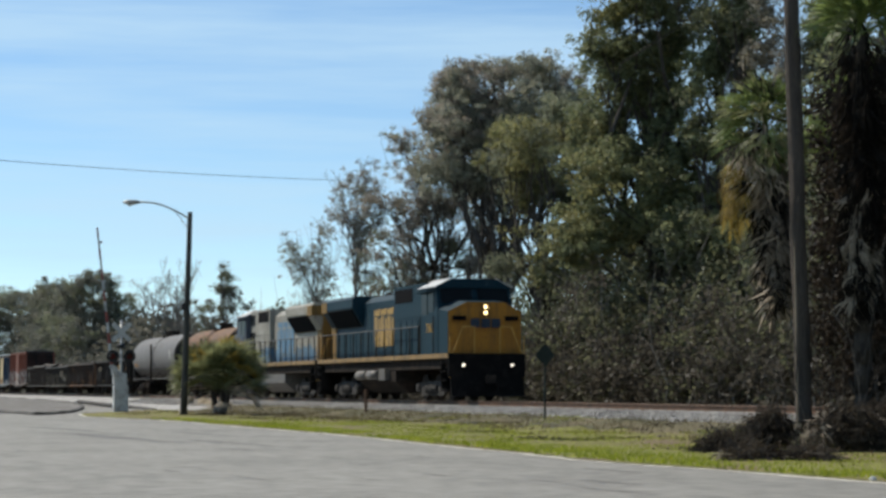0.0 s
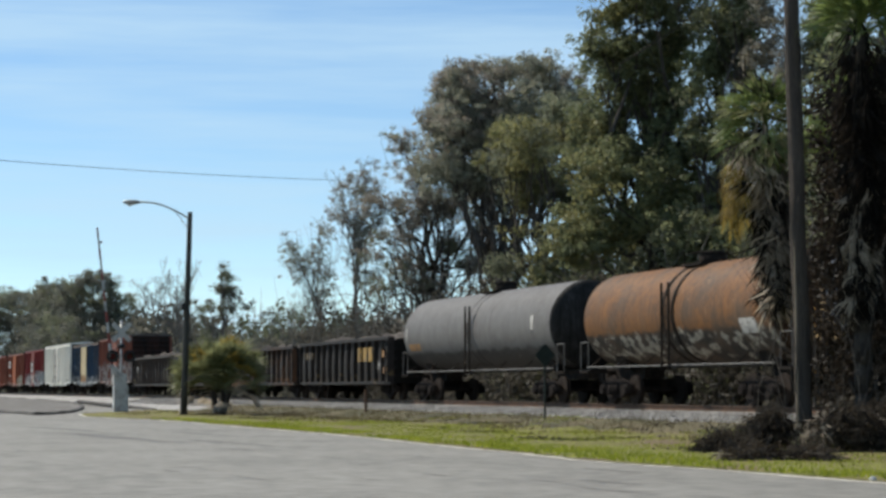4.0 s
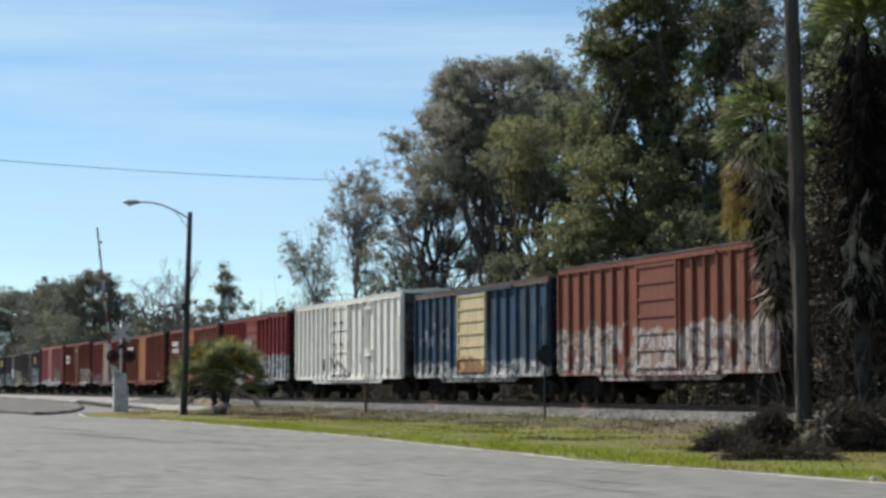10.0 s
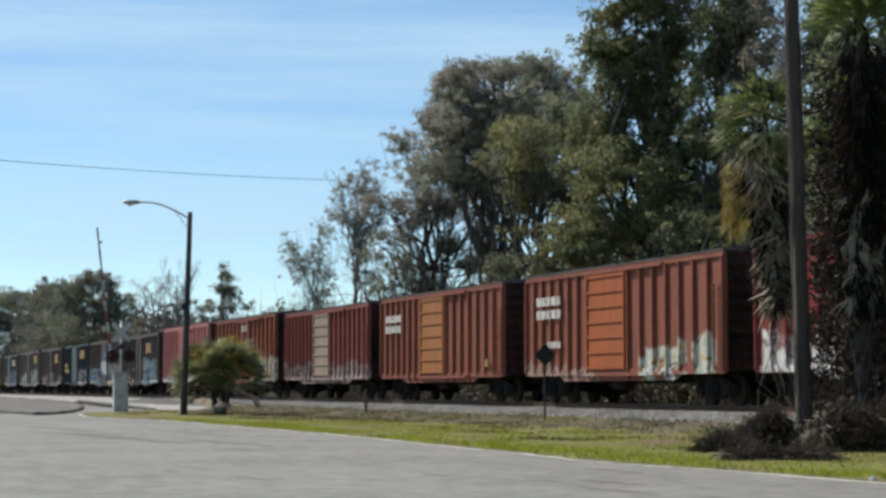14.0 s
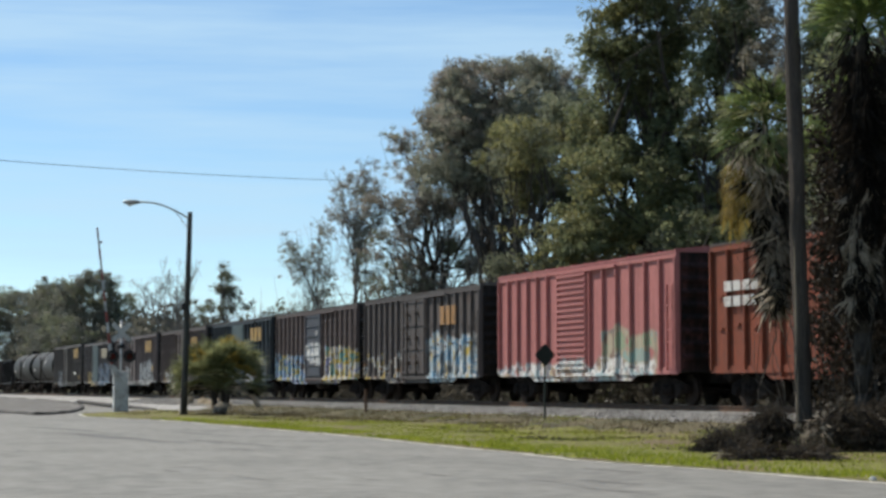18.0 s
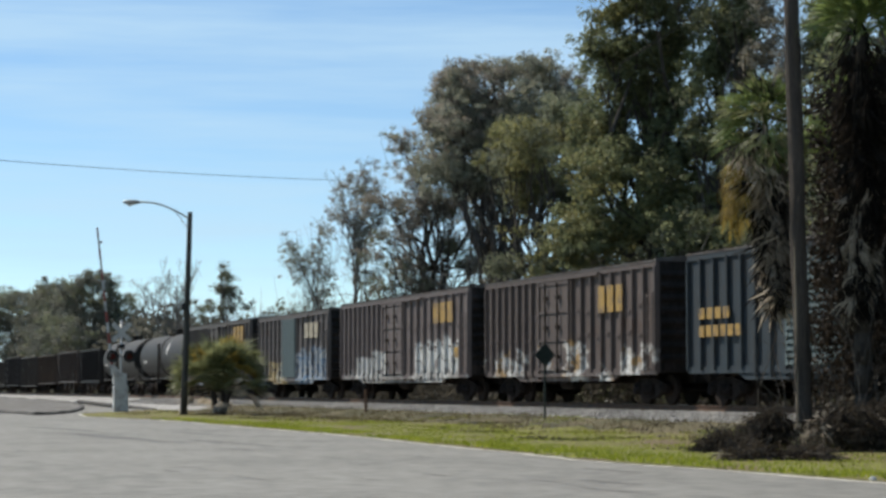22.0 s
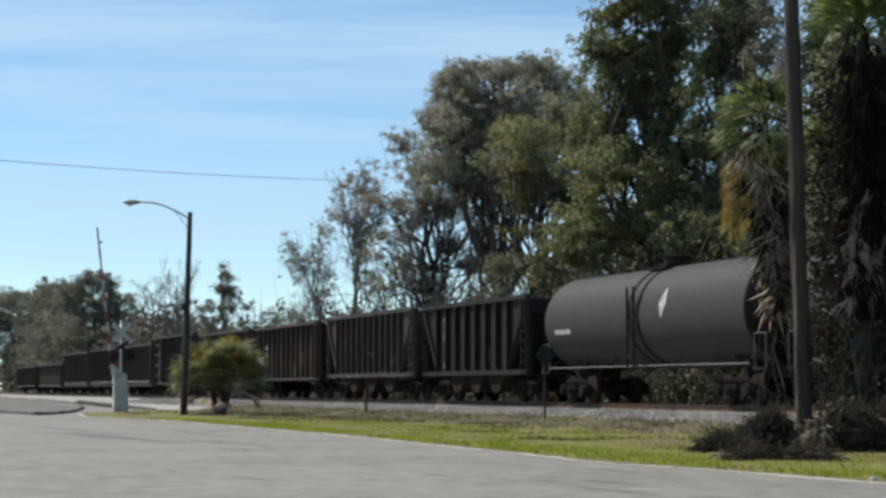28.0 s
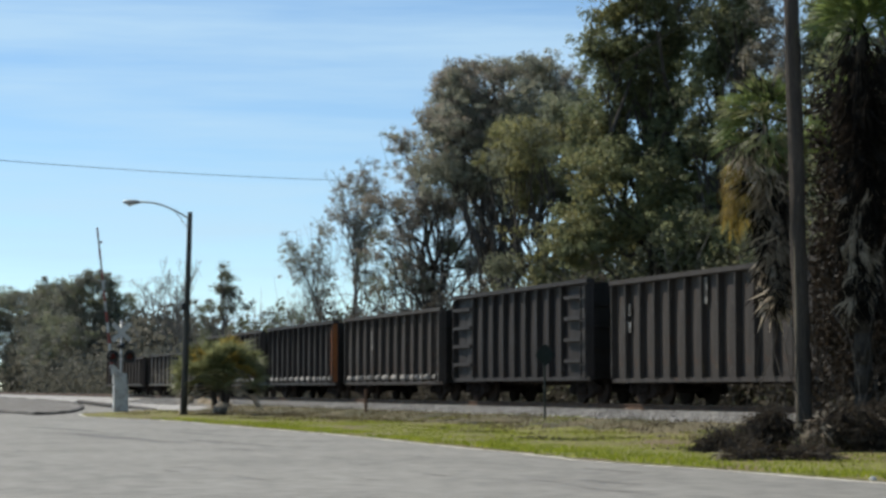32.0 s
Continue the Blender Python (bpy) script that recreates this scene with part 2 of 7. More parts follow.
def paint(name, col, rust=(0.10, 0.05, 0.03), rusty=0.35, dirt=0.45, layers=(), split=None, rough=0.6, dirtcol=(0.05, 0.042, 0.036), film=0.0):
    """Old car paint: streaks of dirt, rust in patches, a second colour below a height (split), and sprayed blotches in
    bands (layers).
    """
    SPEC[name] = (col, rust)
    col, rust = faded(col), faded(rust)
    layers = [(*q[:6], tuple(faded(c) for c in q[6])) for q in layers]
    m = bpy.data.materials.new(name)
    m.use_nodes = True
    n, l = m.node_tree.nodes, m.node_tree.links
    b = n["Principled BSDF"]
    b.inputs["Roughness"].default_value, b.inputs["Specular IOR Level"].default_value = rough, 0.12
    co, sep = n.new("ShaderNodeTexCoord"), n.new("ShaderNodeSeparateXYZ")
    oi, addv = n.new("ShaderNodeObjectInfo"), n.new("ShaderNodeVectorMath")
    l.new(co.outputs["Object"], sep.inputs["Vector"])
    l.new(co.outputs["Object"], addv.inputs[0])
    addv.inputs[1].default_value = (hash_of(name) * 50, 0, hash_of(name + "b") * 50)

    def tex(scale, stretch, detail=5, rough_=0.6):
        mp, t = n.new("ShaderNodeMapping"), n.new("ShaderNodeTexNoise")
        mp.inputs["Scale"].default_value = stretch
        t.inputs["Scale"].default_value, t.inputs["Detail"].default_value, t.inputs["Roughness"].default_value = scale, detail, rough_
        l.new(addv.outputs["Vector"], mp.inputs["Vector"])
        l.new(mp.outputs["Vector"], t.inputs["Vector"])
        return t

    def ramp(src, lo, hi, a=0.0, z=1.0):
        r = n.new("ShaderNodeMapRange")
        r.inputs["From Min"].default_value, r.inputs["From Max"].default_value = lo, hi
        r.inputs["To Min"].default_value, r.inputs["To Max"].default_value = a, z
        l.new(src, r.inputs["Value"])
        return r.outputs["Result"]

    def mul(a, c):
        k = n.new("ShaderNodeMath")
        k.operation = "MULTIPLY"
        l.new(a, k.inputs[0])
        l.new(c, k.inputs[1])
        return k.outputs["Value"]

    def mix(a, colour, fac):
        k = n.new("ShaderNodeMixRGB")
        if isinstance(a, tuple):
            k.inputs["Color1"].default_value = (*a, 1)
        else:
            l.new(a, k.inputs["Color1"])
        if isinstance(colour, tuple):
            k.inputs["Color2"].default_value = (*colour, 1)
        else:
            l.new(colour, k.inputs["Color2"])
        l.new(fac, k.inputs["Fac"])
        return k.outputs["Color"]

    cur = col
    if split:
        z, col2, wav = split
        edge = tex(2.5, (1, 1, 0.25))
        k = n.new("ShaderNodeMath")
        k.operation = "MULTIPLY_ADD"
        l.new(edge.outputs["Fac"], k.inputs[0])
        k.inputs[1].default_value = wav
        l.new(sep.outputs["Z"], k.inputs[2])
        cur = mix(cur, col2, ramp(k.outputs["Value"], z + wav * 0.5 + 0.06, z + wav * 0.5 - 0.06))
    cur = mix(cur, rust, ramp(tex(0.9, (1, 1, 1), 8, 0.65).outputs["Fac"], 0.66 - 0.3 * rusty, 0.86 - 0.3 * rusty, 0, 0.85))
    for x0, x1, z0, z1, scale, thr, cols in layers:
        t = tex(scale * 0.9, (1, 1, 1.1), 3, 0.5)
        f = ramp(t.outputs["Fac"], thr - 0.11, thr - 0.06)
        f = mul(f, ramp(tex(7.0, (1, 1, 0.3), 4).outputs["Fac"], 0.26, 0.50, 0.45, 1.0))
        wob = tex(0.8, (1, 1, 0.2), 4)
        for axis, lo, hi in (("X", x0, x1), ("Z", z0, z1)):
            k = n.new("ShaderNodeMath")
            k.operation = "MULTIPLY_ADD"
            l.new(wob.outputs["Fac"], k.inputs[0])
            k.inputs[1].default_value = 1.5
            l.new(sep.outputs[axis], k.inputs[2])
            f = mul(f, ramp(k.outputs["Value"], lo + 0.50, lo + 0.60))
            f = mul(f, ramp(k.outputs["Value"], hi + 0.92, hi + 0.80))
        if len(cols) == 1:
            cc = cols[0]
        else:
            cr = n.new("ShaderNodeValToRGB")
            cr.color_ramp.interpolation = "CONSTANT"
            while len(cr.color_ramp.elements) < len(cols):
                cr.color_ramp.elements.new(0.5)
            for i, c in enumerate(cols):
                cr.color_ramp.elements[i].position = 0.32 + 0.36 * i / len(cols) if i else 0.0
                cr.color_ramp.elements[i].color = (*c, 1)
            l.new(tex(1.25, (1, 1, 1.3), 2).outputs["Fac"], cr.inputs["Fac"])
            cc = cr.outputs["Color"]
        cur = mix(cur, cc, f)
        # dark outlines of the sprayed shapes
        ln = tex(scale * 1.3, (1, 1, 0.8), 1, 0.4).outputs["Fac"]
        cur = mix(cur, tuple(0.35 * c for c in col), mul(mul(f, ramp(ln, 0.46, 0.485)), ramp(ln, 0.535, 0.51, 0.0, 0.75)))
    cur = mix(cur, dirtcol, ramp(tex(2.2, (1.6, 1.6, 0.22)).outputs["Fac"], 0.42, 0.70, 0, dirt))
    cur = mix(cur, dirtcol, ramp(tex(11, (1, 1, 0.5)).outputs["Fac"], 0.48, 0.68, 0, dirt * 0.8))
    cur = mix(cur, dirtcol, ramp(tex(5.0, (2.6, 2.6, 0.10), 3).outputs["Fac"], 0.50, 0.66, 0, dirt * 0.9))
    cur = mix(cur, tuple(min(0.7, 0.05 + 1.3 * c) for c in col), ramp(tex(4.2, (1, 1, 0.6), 6, 0.7).outputs["Fac"], 0.60, 0.68, 0, 0.32))
    if film:
        cur = mix(cur, dirtcol, ramp(tex(1.1, (1, 1, 0.7)).outputs["Fac"], 0.2, 0.8, film * 0.7, film * 1.3))
    l.new(cur, b.inputs["Base Color"])
    bt, bp = tex(9, (1, 1, 0.5)), n.new("ShaderNodeBump")
    bp.inputs["Strength"].default_value, bp.inputs["Distance"].default_value = 0.25, 0.03
    l.new(bt.outputs["Fac"], bp.inputs["Height"])
    l.new(bp.outputs["Normal"], b.inputs["Normal"])
    return m


def hash_of(s):
    return (sum((i + 3) * ord(c) for i, c in enumerate(s)) * 7919 % 1000) / 1000


def glow(name, col, power):
    m = bpy.data.materials.new(name)
    m.use_nodes = True
    b = m.node_tree.nodes["Principled BSDF"]
    b.inputs["Base Color"].default_value = (*col, 1)
    b.inputs["Emission Color"].default_value, b.inputs["Emission Strength"].default_value = (*col, 1), power
    return m


M_GRIME = mat("grimy running gear", (0.022, 0.019, 0.017), 0.95, second=(0.042, 0.032, 0.025), scale=2.5, fine=0.4, spec=0.05)
M_CREAMMARK = mat("worn cream lettering", (0.36, 0.32, 0.24), 0.7, second=(0.22, 0.19, 0.15), scale=4, fine=0.3)
M_ORANGEMARK = mat("worn orange lettering", (0.30, 0.16, 0.06), 0.7, second=(0.16, 0.10, 0.06), scale=4, fine=0.3)
M_WHEEL = mat("worn wheel steel", (0.032, 0.025, 0.021), 0.85, 0.1, second=(0.042, 0.032, 0.027), scale=4, spec=0.08)
M_FRAME = mat("dusty bogie frame", (0.024, 0.020, 0.018), 0.95, second=(0.012, 0.010, 0.010), scale=3, fine=0.4, spec=0.05)
M_WHITE = mat("faded white lettering", (0.50, 0.48, 0.45), 0.7, second=(0.26, 0.24, 0.22), scale=4, fine=0.2)
M_YELLOW = mat("faded yellow lettering", (0.34, 0.21, 0.055), 0.6, second=(0.16, 0.11, 0.06), scale=4, fine=0.2)
M_YELLOWOLD = mat("worn yellow lettering", (0.20, 0.13, 0.04), 0.7, second=(0.05, 0.04, 0.03), scale=5, fine=0.3, amount=0.9)
M_DIMWHITE = mat("grimy white lettering", (0.34, 0.33, 0.31), 0.8, second=(0.07, 0.065, 0.06), scale=5, fine=0.3, amount=0.9)
M_GLASS = mat("dark cab glass", (0.006, 0.008, 0.010), 0.3, spec=0.08, scale=1)
M_MESH = mat("black intake mesh", (0.005, 0.005, 0.006), 0.9, spec=0.05, scale=20, fine=0.5)
M_LIGHT = glow("lit headlamp", (1.0, 0.72, 0.34), 3.5)
M_DITCH = glow("lit ditch lamp", (1.0, 0.90, 0.75), 2.5)


def wheelset(r=0.457):
    def make(bm):
        for s in (-1, 1):
            tube(bm, (0, s * 0.69, 0), (0, s * 0.82, 0), r, r, 20)
            tube(bm, (0, s * 0.665, 0), (0, s * 0.69, 0), r + 0.028, r + 0.01, 20)
            tube(bm, (0, s * 0.82, 0), (0, s * 0.86, 0), 0.16, 0.12, 10)
            for i in range(6):
                a = 1.0472 * i
                tube(bm, (r * 0.62 * math.cos(a), s * 0.815, r * 0.62 * math.sin(a)), (r * 0.62 * math.cos(a), s * 0.832, r * 0.62 * math.sin(a)), 0.055, 0.05, 6)
        tube(bm, (0, -1.02, 0), (0, 1.02, 0), 0.085, 0.085, 10)
    return shared(("wheelset", r), make)


SPIN = []


def bogie(parent, x, axles=2, base=1.78, r=0.457, material=None):
    """A bogie under a car: two cast side frames with springs, a bolster, and its wheelsets."""
    def frame_mesh(bm, sides):
        h = base * (axles - 1) / 2
        for s in sides:
            y0, y1 = s * 0.93, s * 1.09
            out = [(-h - 0.3, 0.62), (-h - 0.24, 0.36), (-h + 0.16, 0.34), (-h + 0.42, 0.20), (h - 0.42, 0.20), (h - 0.16, 0.34), (h + 0.24, 0.36),
                   (h + 0.3, 0.62), (h, 0.72), (0.35, 0.82), (-0.35, 0.82), (-h, 0.72)]
            prism(bm, out, min(y0, y1), max(y0, y1))
            for k in range(axles):
                cx = -h + base * k
                tube(bm, (cx, s * 1.03, r), (cx, s * 1.20, r), 0.17, 0.14, 10)
                box(bm, cx - 0.2, cx + 0.2, min(s * 0.95, s * 1.13), max(s * 0.95, s * 1.13), 0.36, 0.64)
            for k in range(3 * (axles - 1)):
                cx = -0.24 + 0.24 * k - (0.36 if axles == 3 else 0)
                tube(bm, (cx, s * 1.13, 0.30), (cx, s * 1.13, 0.62), 0.09, 0.09, 8)
    root = part("bogie", shared(("bolster", axles, base), lambda bm: box(bm, -0.32, 0.32, -1.0, 1.0, 0.42, 0.80)), M_GRIME, parent)
    root.matrix_basis = pose(x, 0, 0)
    for s in (-1, 1):
        piece("side_frame", shared(("side_frame", axles, base, s), lambda bm: frame_mesh(bm, (s,))), material or M_FRAME, root, 0, 0, 0)
    for k in range(axles):
        w = piece("wheelset", wheelset(r), M_WHEEL, root, -base * (axles - 1) / 2 + base * k, 0, r)
        SPIN.append((w, r))
    return root


def coupler(parent, x, s, material=None):
    bm = bmesh.new()
    box(bm, x, x + s * 0.55, -0.09, 0.09, 0.78, 0.98)
    box(bm, x + s * 0.5, x + s * 0.78, -0.17, 0.15, 0.70, 1.04)
    tube(bm, (x + s * 0.1, 0.3, 0.72), (x + s * 0.72, 0.22, 0.45), 0.035, 0.03, 6)
    part("coupler", bm, M_GRIME, parent)


def ladder(parent, x, y, z0, z1, material, w=0.42, step=0.36, name="ladder"):
    bm = bmesh.new()
    s = 1 if y > 0 else -1
    for dx in (-w / 2, w / 2):
        box(bm, x + dx - 0.02, x + dx + 0.02, min(y, y + s * 0.07), max(y, y + s * 0.07), z0, z1)
    z = z0 + 0.1
    while z < z1:
        tube(bm, (x - w / 2, y + s * 0.06, z), (x + w / 2, y + s * 0.06, z), 0.018, 0.018, 5)
        z += step
    part(name, bm, material, parent)


def bars(parent, x, z, w, h, material, rows=1, chars=3, side=-1, y=1.56, name="lettering_bar", gap=0.42):
    """Lettering that cannot be told or is a mark: blocks of its size and colour."""
    cw = w / (chars + (chars - 1) * gap)
    rh = h / (rows + (rows - 1) * 0.5)
    for r in range(rows):
        for c in range(chars):
            x0 = x + c * cw * (1 + gap)
            z0 = z + r * rh * 1.5
            bm = bmesh.new()
            box(bm, x0, x0 + cw, min(side * y, side * (y + 0.008)), max(side * y, side * (y + 0.008)), z0, z0 + rh)
            part(name, bm, material, parent)


def boxcar(label, front, rear, top, pm, door_pm=None, posts=7, door=(0.0, 3.0), kind="rib", marks=(), roof_pm=None, group="boxcars of the train", plug=False, louvre=False, eave=None):
    """A boxcar of sheet-steel sides with outside posts, a sliding or plug door on each side, corrugated ends and a peaked roof.
    door: the middle and width of the door; it slides on a rail above and below."""
    L = front - rear
    h = L / 2
    ob = car("boxcar", front, rear, label, "boxcar", group)
    door_pm = door_pm or pm
    roof_pm = roof_pm or M_ROOF
    ev = top - 0.16
    w = 1.49
    floor = 1.02
    dx, dw = door
    d0, d1 = dx - dw / 2, dx + dw / 2
    for s in (-1, 1):
        ya, yb = sorted((s * w, s * (w - 0.06)))
        bm = bmesh.new()
        # side sheet, deeper between the bogies
        out = [(-h, floor - 0.06), (-h + 2.9, floor - 0.06), (-h + 3.5, 0.74), (h - 3.5, 0.74), (h - 2.9, floor - 0.06), (h, floor - 0.06), (h, ev), (-h, ev)]
        prism(bm, out, ya, yb)
        part("side_wall", bm, pm, ob)
        # posts
        for a, b, k in ((-h + 0.05, d0 - 0.12, posts), (d1 + 0.12, h - 0.05, posts)):
            for i in range(k + 1):
                x = a + (b - a) * i / k
                bm = bmesh.new()
                p0, p1 = sorted((s * w, s * (w + 0.12)))
                zb = 0.80 if -h + 3.6 < x < h - 3.6 else floor
                box(bm, x - 0.035, x + 0.035, p0, p1, zb, ev - 0.12)
                part("side_post", bm, pm, ob)
            if kind == "tick":
                for i in range(k):
                    x = a + (b - a) * (i + 0.5) / k
                    for z in (2.15 + 0.1 * (i % 2), 3.05 - 0.08 * (i % 3)):
                        piece("weld_plate", cuboid("weld_plate", 0.26, 0.10, 0.07), pm, ob, x, s * (w + 0.01), z)
            if kind == "grid":
                for z in (1.75, 2.4, 3.05, 3.7):
                    bm = bmesh.new()
                    p0, p1 = sorted((s * w, s * (w + 0.045)))
                    box(bm, a, b, p0, p1, z, z + 0.06)
                    part("side_rail", bm, pm, ob)
        # sills and eaves
        for name, z0, z1, o in (("side_sill", floor - 0.10, floor + 0.10, 0.05), ("eave_rail", ev - 0.14, ev + 0.02, 0.07)):
            bm = bmesh.new()
            p0, p1 = sorted((s * w, s * (w + o)))
            box(bm, -h, h, p0, p1, z0, z1)
            part(name, bm, eave if eave and name == "eave_rail" else pm, ob)
        # door on its rails
        y0, y1 = sorted((s * (w + 0.02), s * (w + 0.11)))
        bm = bmesh.new()
        box(bm, d0, d1, y0, y1, floor + 0.06, ev - 0.16)
        dr = part("plug_door" if plug else "sliding_door", bm, door_pm, ob)
        nb = 17 if louvre else 7
        for i in range(nb):
            z = floor + 0.1 + (ev - floor - 0.4) * i / (nb - 1)
            if plug and 0 < i < nb - 1 and i % 2:
                continue
            bm = bmesh.new()
            q0, q1 = sorted((s * (w + 0.11), s * (w + (0.20 if louvre else 0.155))))
            box(bm, d0 + 0.04, d1 - 0.04, q0, q1, z, z + 0.09)
            part("door_rib", bm, door_pm, dr)
        q0, q1 = sorted((s * (w + 0.09), s * (w + 0.17)))
        for x in (d0, d1 - 0.09):
            bm = bmesh.new()
            box(bm, x, x + 0.09, q0, q1, floor + 0.06, ev - 0.16)
            part("door_stile", bm, door_pm, dr)
        if plug:
            for x in (dx - dw * 0.22, dx + dw * 0.18):
                bm = bmesh.new()
                tube(bm, (x, s * (w + 0.2), floor), (x, s * (w + 0.2), ev - 0.25), 0.035, 0.035, 6)
                for z in (1.5, 2.5, 3.5):
                    box(bm, x - 0.12, x + 0.12, min(s * (w + 0.15), s * (w + 0.23)), max(s * (w + 0.15), s * (w + 0.23)), z, z + 0.12)
                part("lock_rod", bm, M_GRIME, dr)
        bm = bmesh.new()
        q0, q1 = sorted((s * (w + 0.03), s * (w + 0.16)))
        box(bm, d0 - 0.2, min(d1 + dw * 0.9, h - 0.3), q0, q1, floor - 0.13, floor - 0.02)
        part("door_rail", bm, pm, ob)
        bm = bmesh.new()
        box(bm, d0 - 0.1, min(d1 + dw * 0.9, h - 0.3), q0, q1, ev - 0.17, ev - 0.07)
        part("door_rail", bm, pm, ob)
        ladder(ob, s * -(h - 0.35), s * (w + 0.07), floor + 0.02, ev - 0.9, pm)
    for e in (-1, 1):
        bm = bmesh.new()
        a, b = sorted((e * (h - 0.005), e * (h - 0.06)))
        box(bm, a, b, -w + 0.06, w - 0.06, floor, ev + 0.05)
        # end walls and ribs wear the copy with shade in its colour
        part("end_wall", bm, grimy(pm), ob)
        for i in range(8):
            z = floor + 0.25 + i * (ev - floor - 0.4) / 8
            bm = bmesh.new()
            prism(bm, [(e * h, z), (e * (h + 0.07), z + 0.1), (e * (h + 0.07), z + 0.16), (e * h, z + 0.26)], -w + 0.1, w - 0.1)
            part("end_rib", bm, grimy(pm), ob)
        bm = bmesh.new()
        tube(bm, (e * (h + 0.08), 0.55, 1.9), (e * (h + 0.16), 0.55, 1.9), 0.28, 0.28, 14)
        part("brake_wheel", bm, M_GRIME, ob)
        bogie(ob, e * (h - 1.55))
        coupler(ob, e * (h - 0.05), e)
    bm = bmesh.new()
    prism(bm, [(-w - 0.09, ev + 0.02), (w + 0.09, ev + 0.02), (w + 0.09, ev + 0.07), (0, top + 0.06), (-w - 0.09, ev + 0.07)], -h - 0.03, h + 0.03, axis="x")
    rf = part("roof", bm, roof_pm, ob)
    k = int(L / 1.15)
    for i in range(k + 1):
        x = -h + 0.1 + (L - 0.2) * i / k
        bm = bmesh.new()
        prism(bm, [(-w - 0.05, ev + 0.075), (0, top + 0.062), (w + 0.05, ev + 0.075), (w + 0.05, ev + 0.115), (0, top + 0.105), (-w - 0.05, ev + 0.115)], x - 0.04, x + 0.04, axis="x")
        part("roof_seam", bm, roof_pm, rf)
    bm = bmesh.new()
    box(bm, -h, h, -w + 0.06, w - 0.06, floor - 0.04, floor + 0.02)
    box(bm, -h, h, -0.28, 0.28, 0.66, floor - 0.04)
    for x in (-2.5, 0, 2.5):
        box(bm, x - 0.06, x + 0.06, -1.3, 1.3, 0.72, floor - 0.04)
    tube(bm, (-1.6, -0.8, 0.66), (-0.4, -0.8, 0.66), 0.2, 0.2, 10)
    part("underframe", bm, M_GRIME, ob)
    for spec in marks:
        bars(ob, *spec)
    return ob


M_ROOF = mat("weathered galvanised roof", (0.10, 0.09, 0.083), 0.7, 0.1, second=(0.065, 0.047, 0.038), scale=0.8, fine=0.2)


def heap(parent, h, w, z, amp, material, seed, name="load"):
    bm = bmesh.new()
    nx, ny = int(h * 5), 10
    rows = []
    for j in range(ny + 1):
        y = -w + 2 * w * j / ny
        rows.append([bm.verts.new((-h + 2 * h * i / nx, y, z + amp * (1 - (y / w) ** 2) * (0.6 + noise.noise(Vector((seed + i * 0.35, j * 0.5, seed))) + 0.5 * noise.noise(Vector((i * 1.3, j * 1.4, seed)))))) for i in range(nx + 1)])
    for j in range(ny):
        for i in range(nx):
            bm.faces.new((rows[j][i], rows[j][i + 1], rows[j + 1][i + 1], rows[j + 1][i]))
    part(name, bm, material, parent)


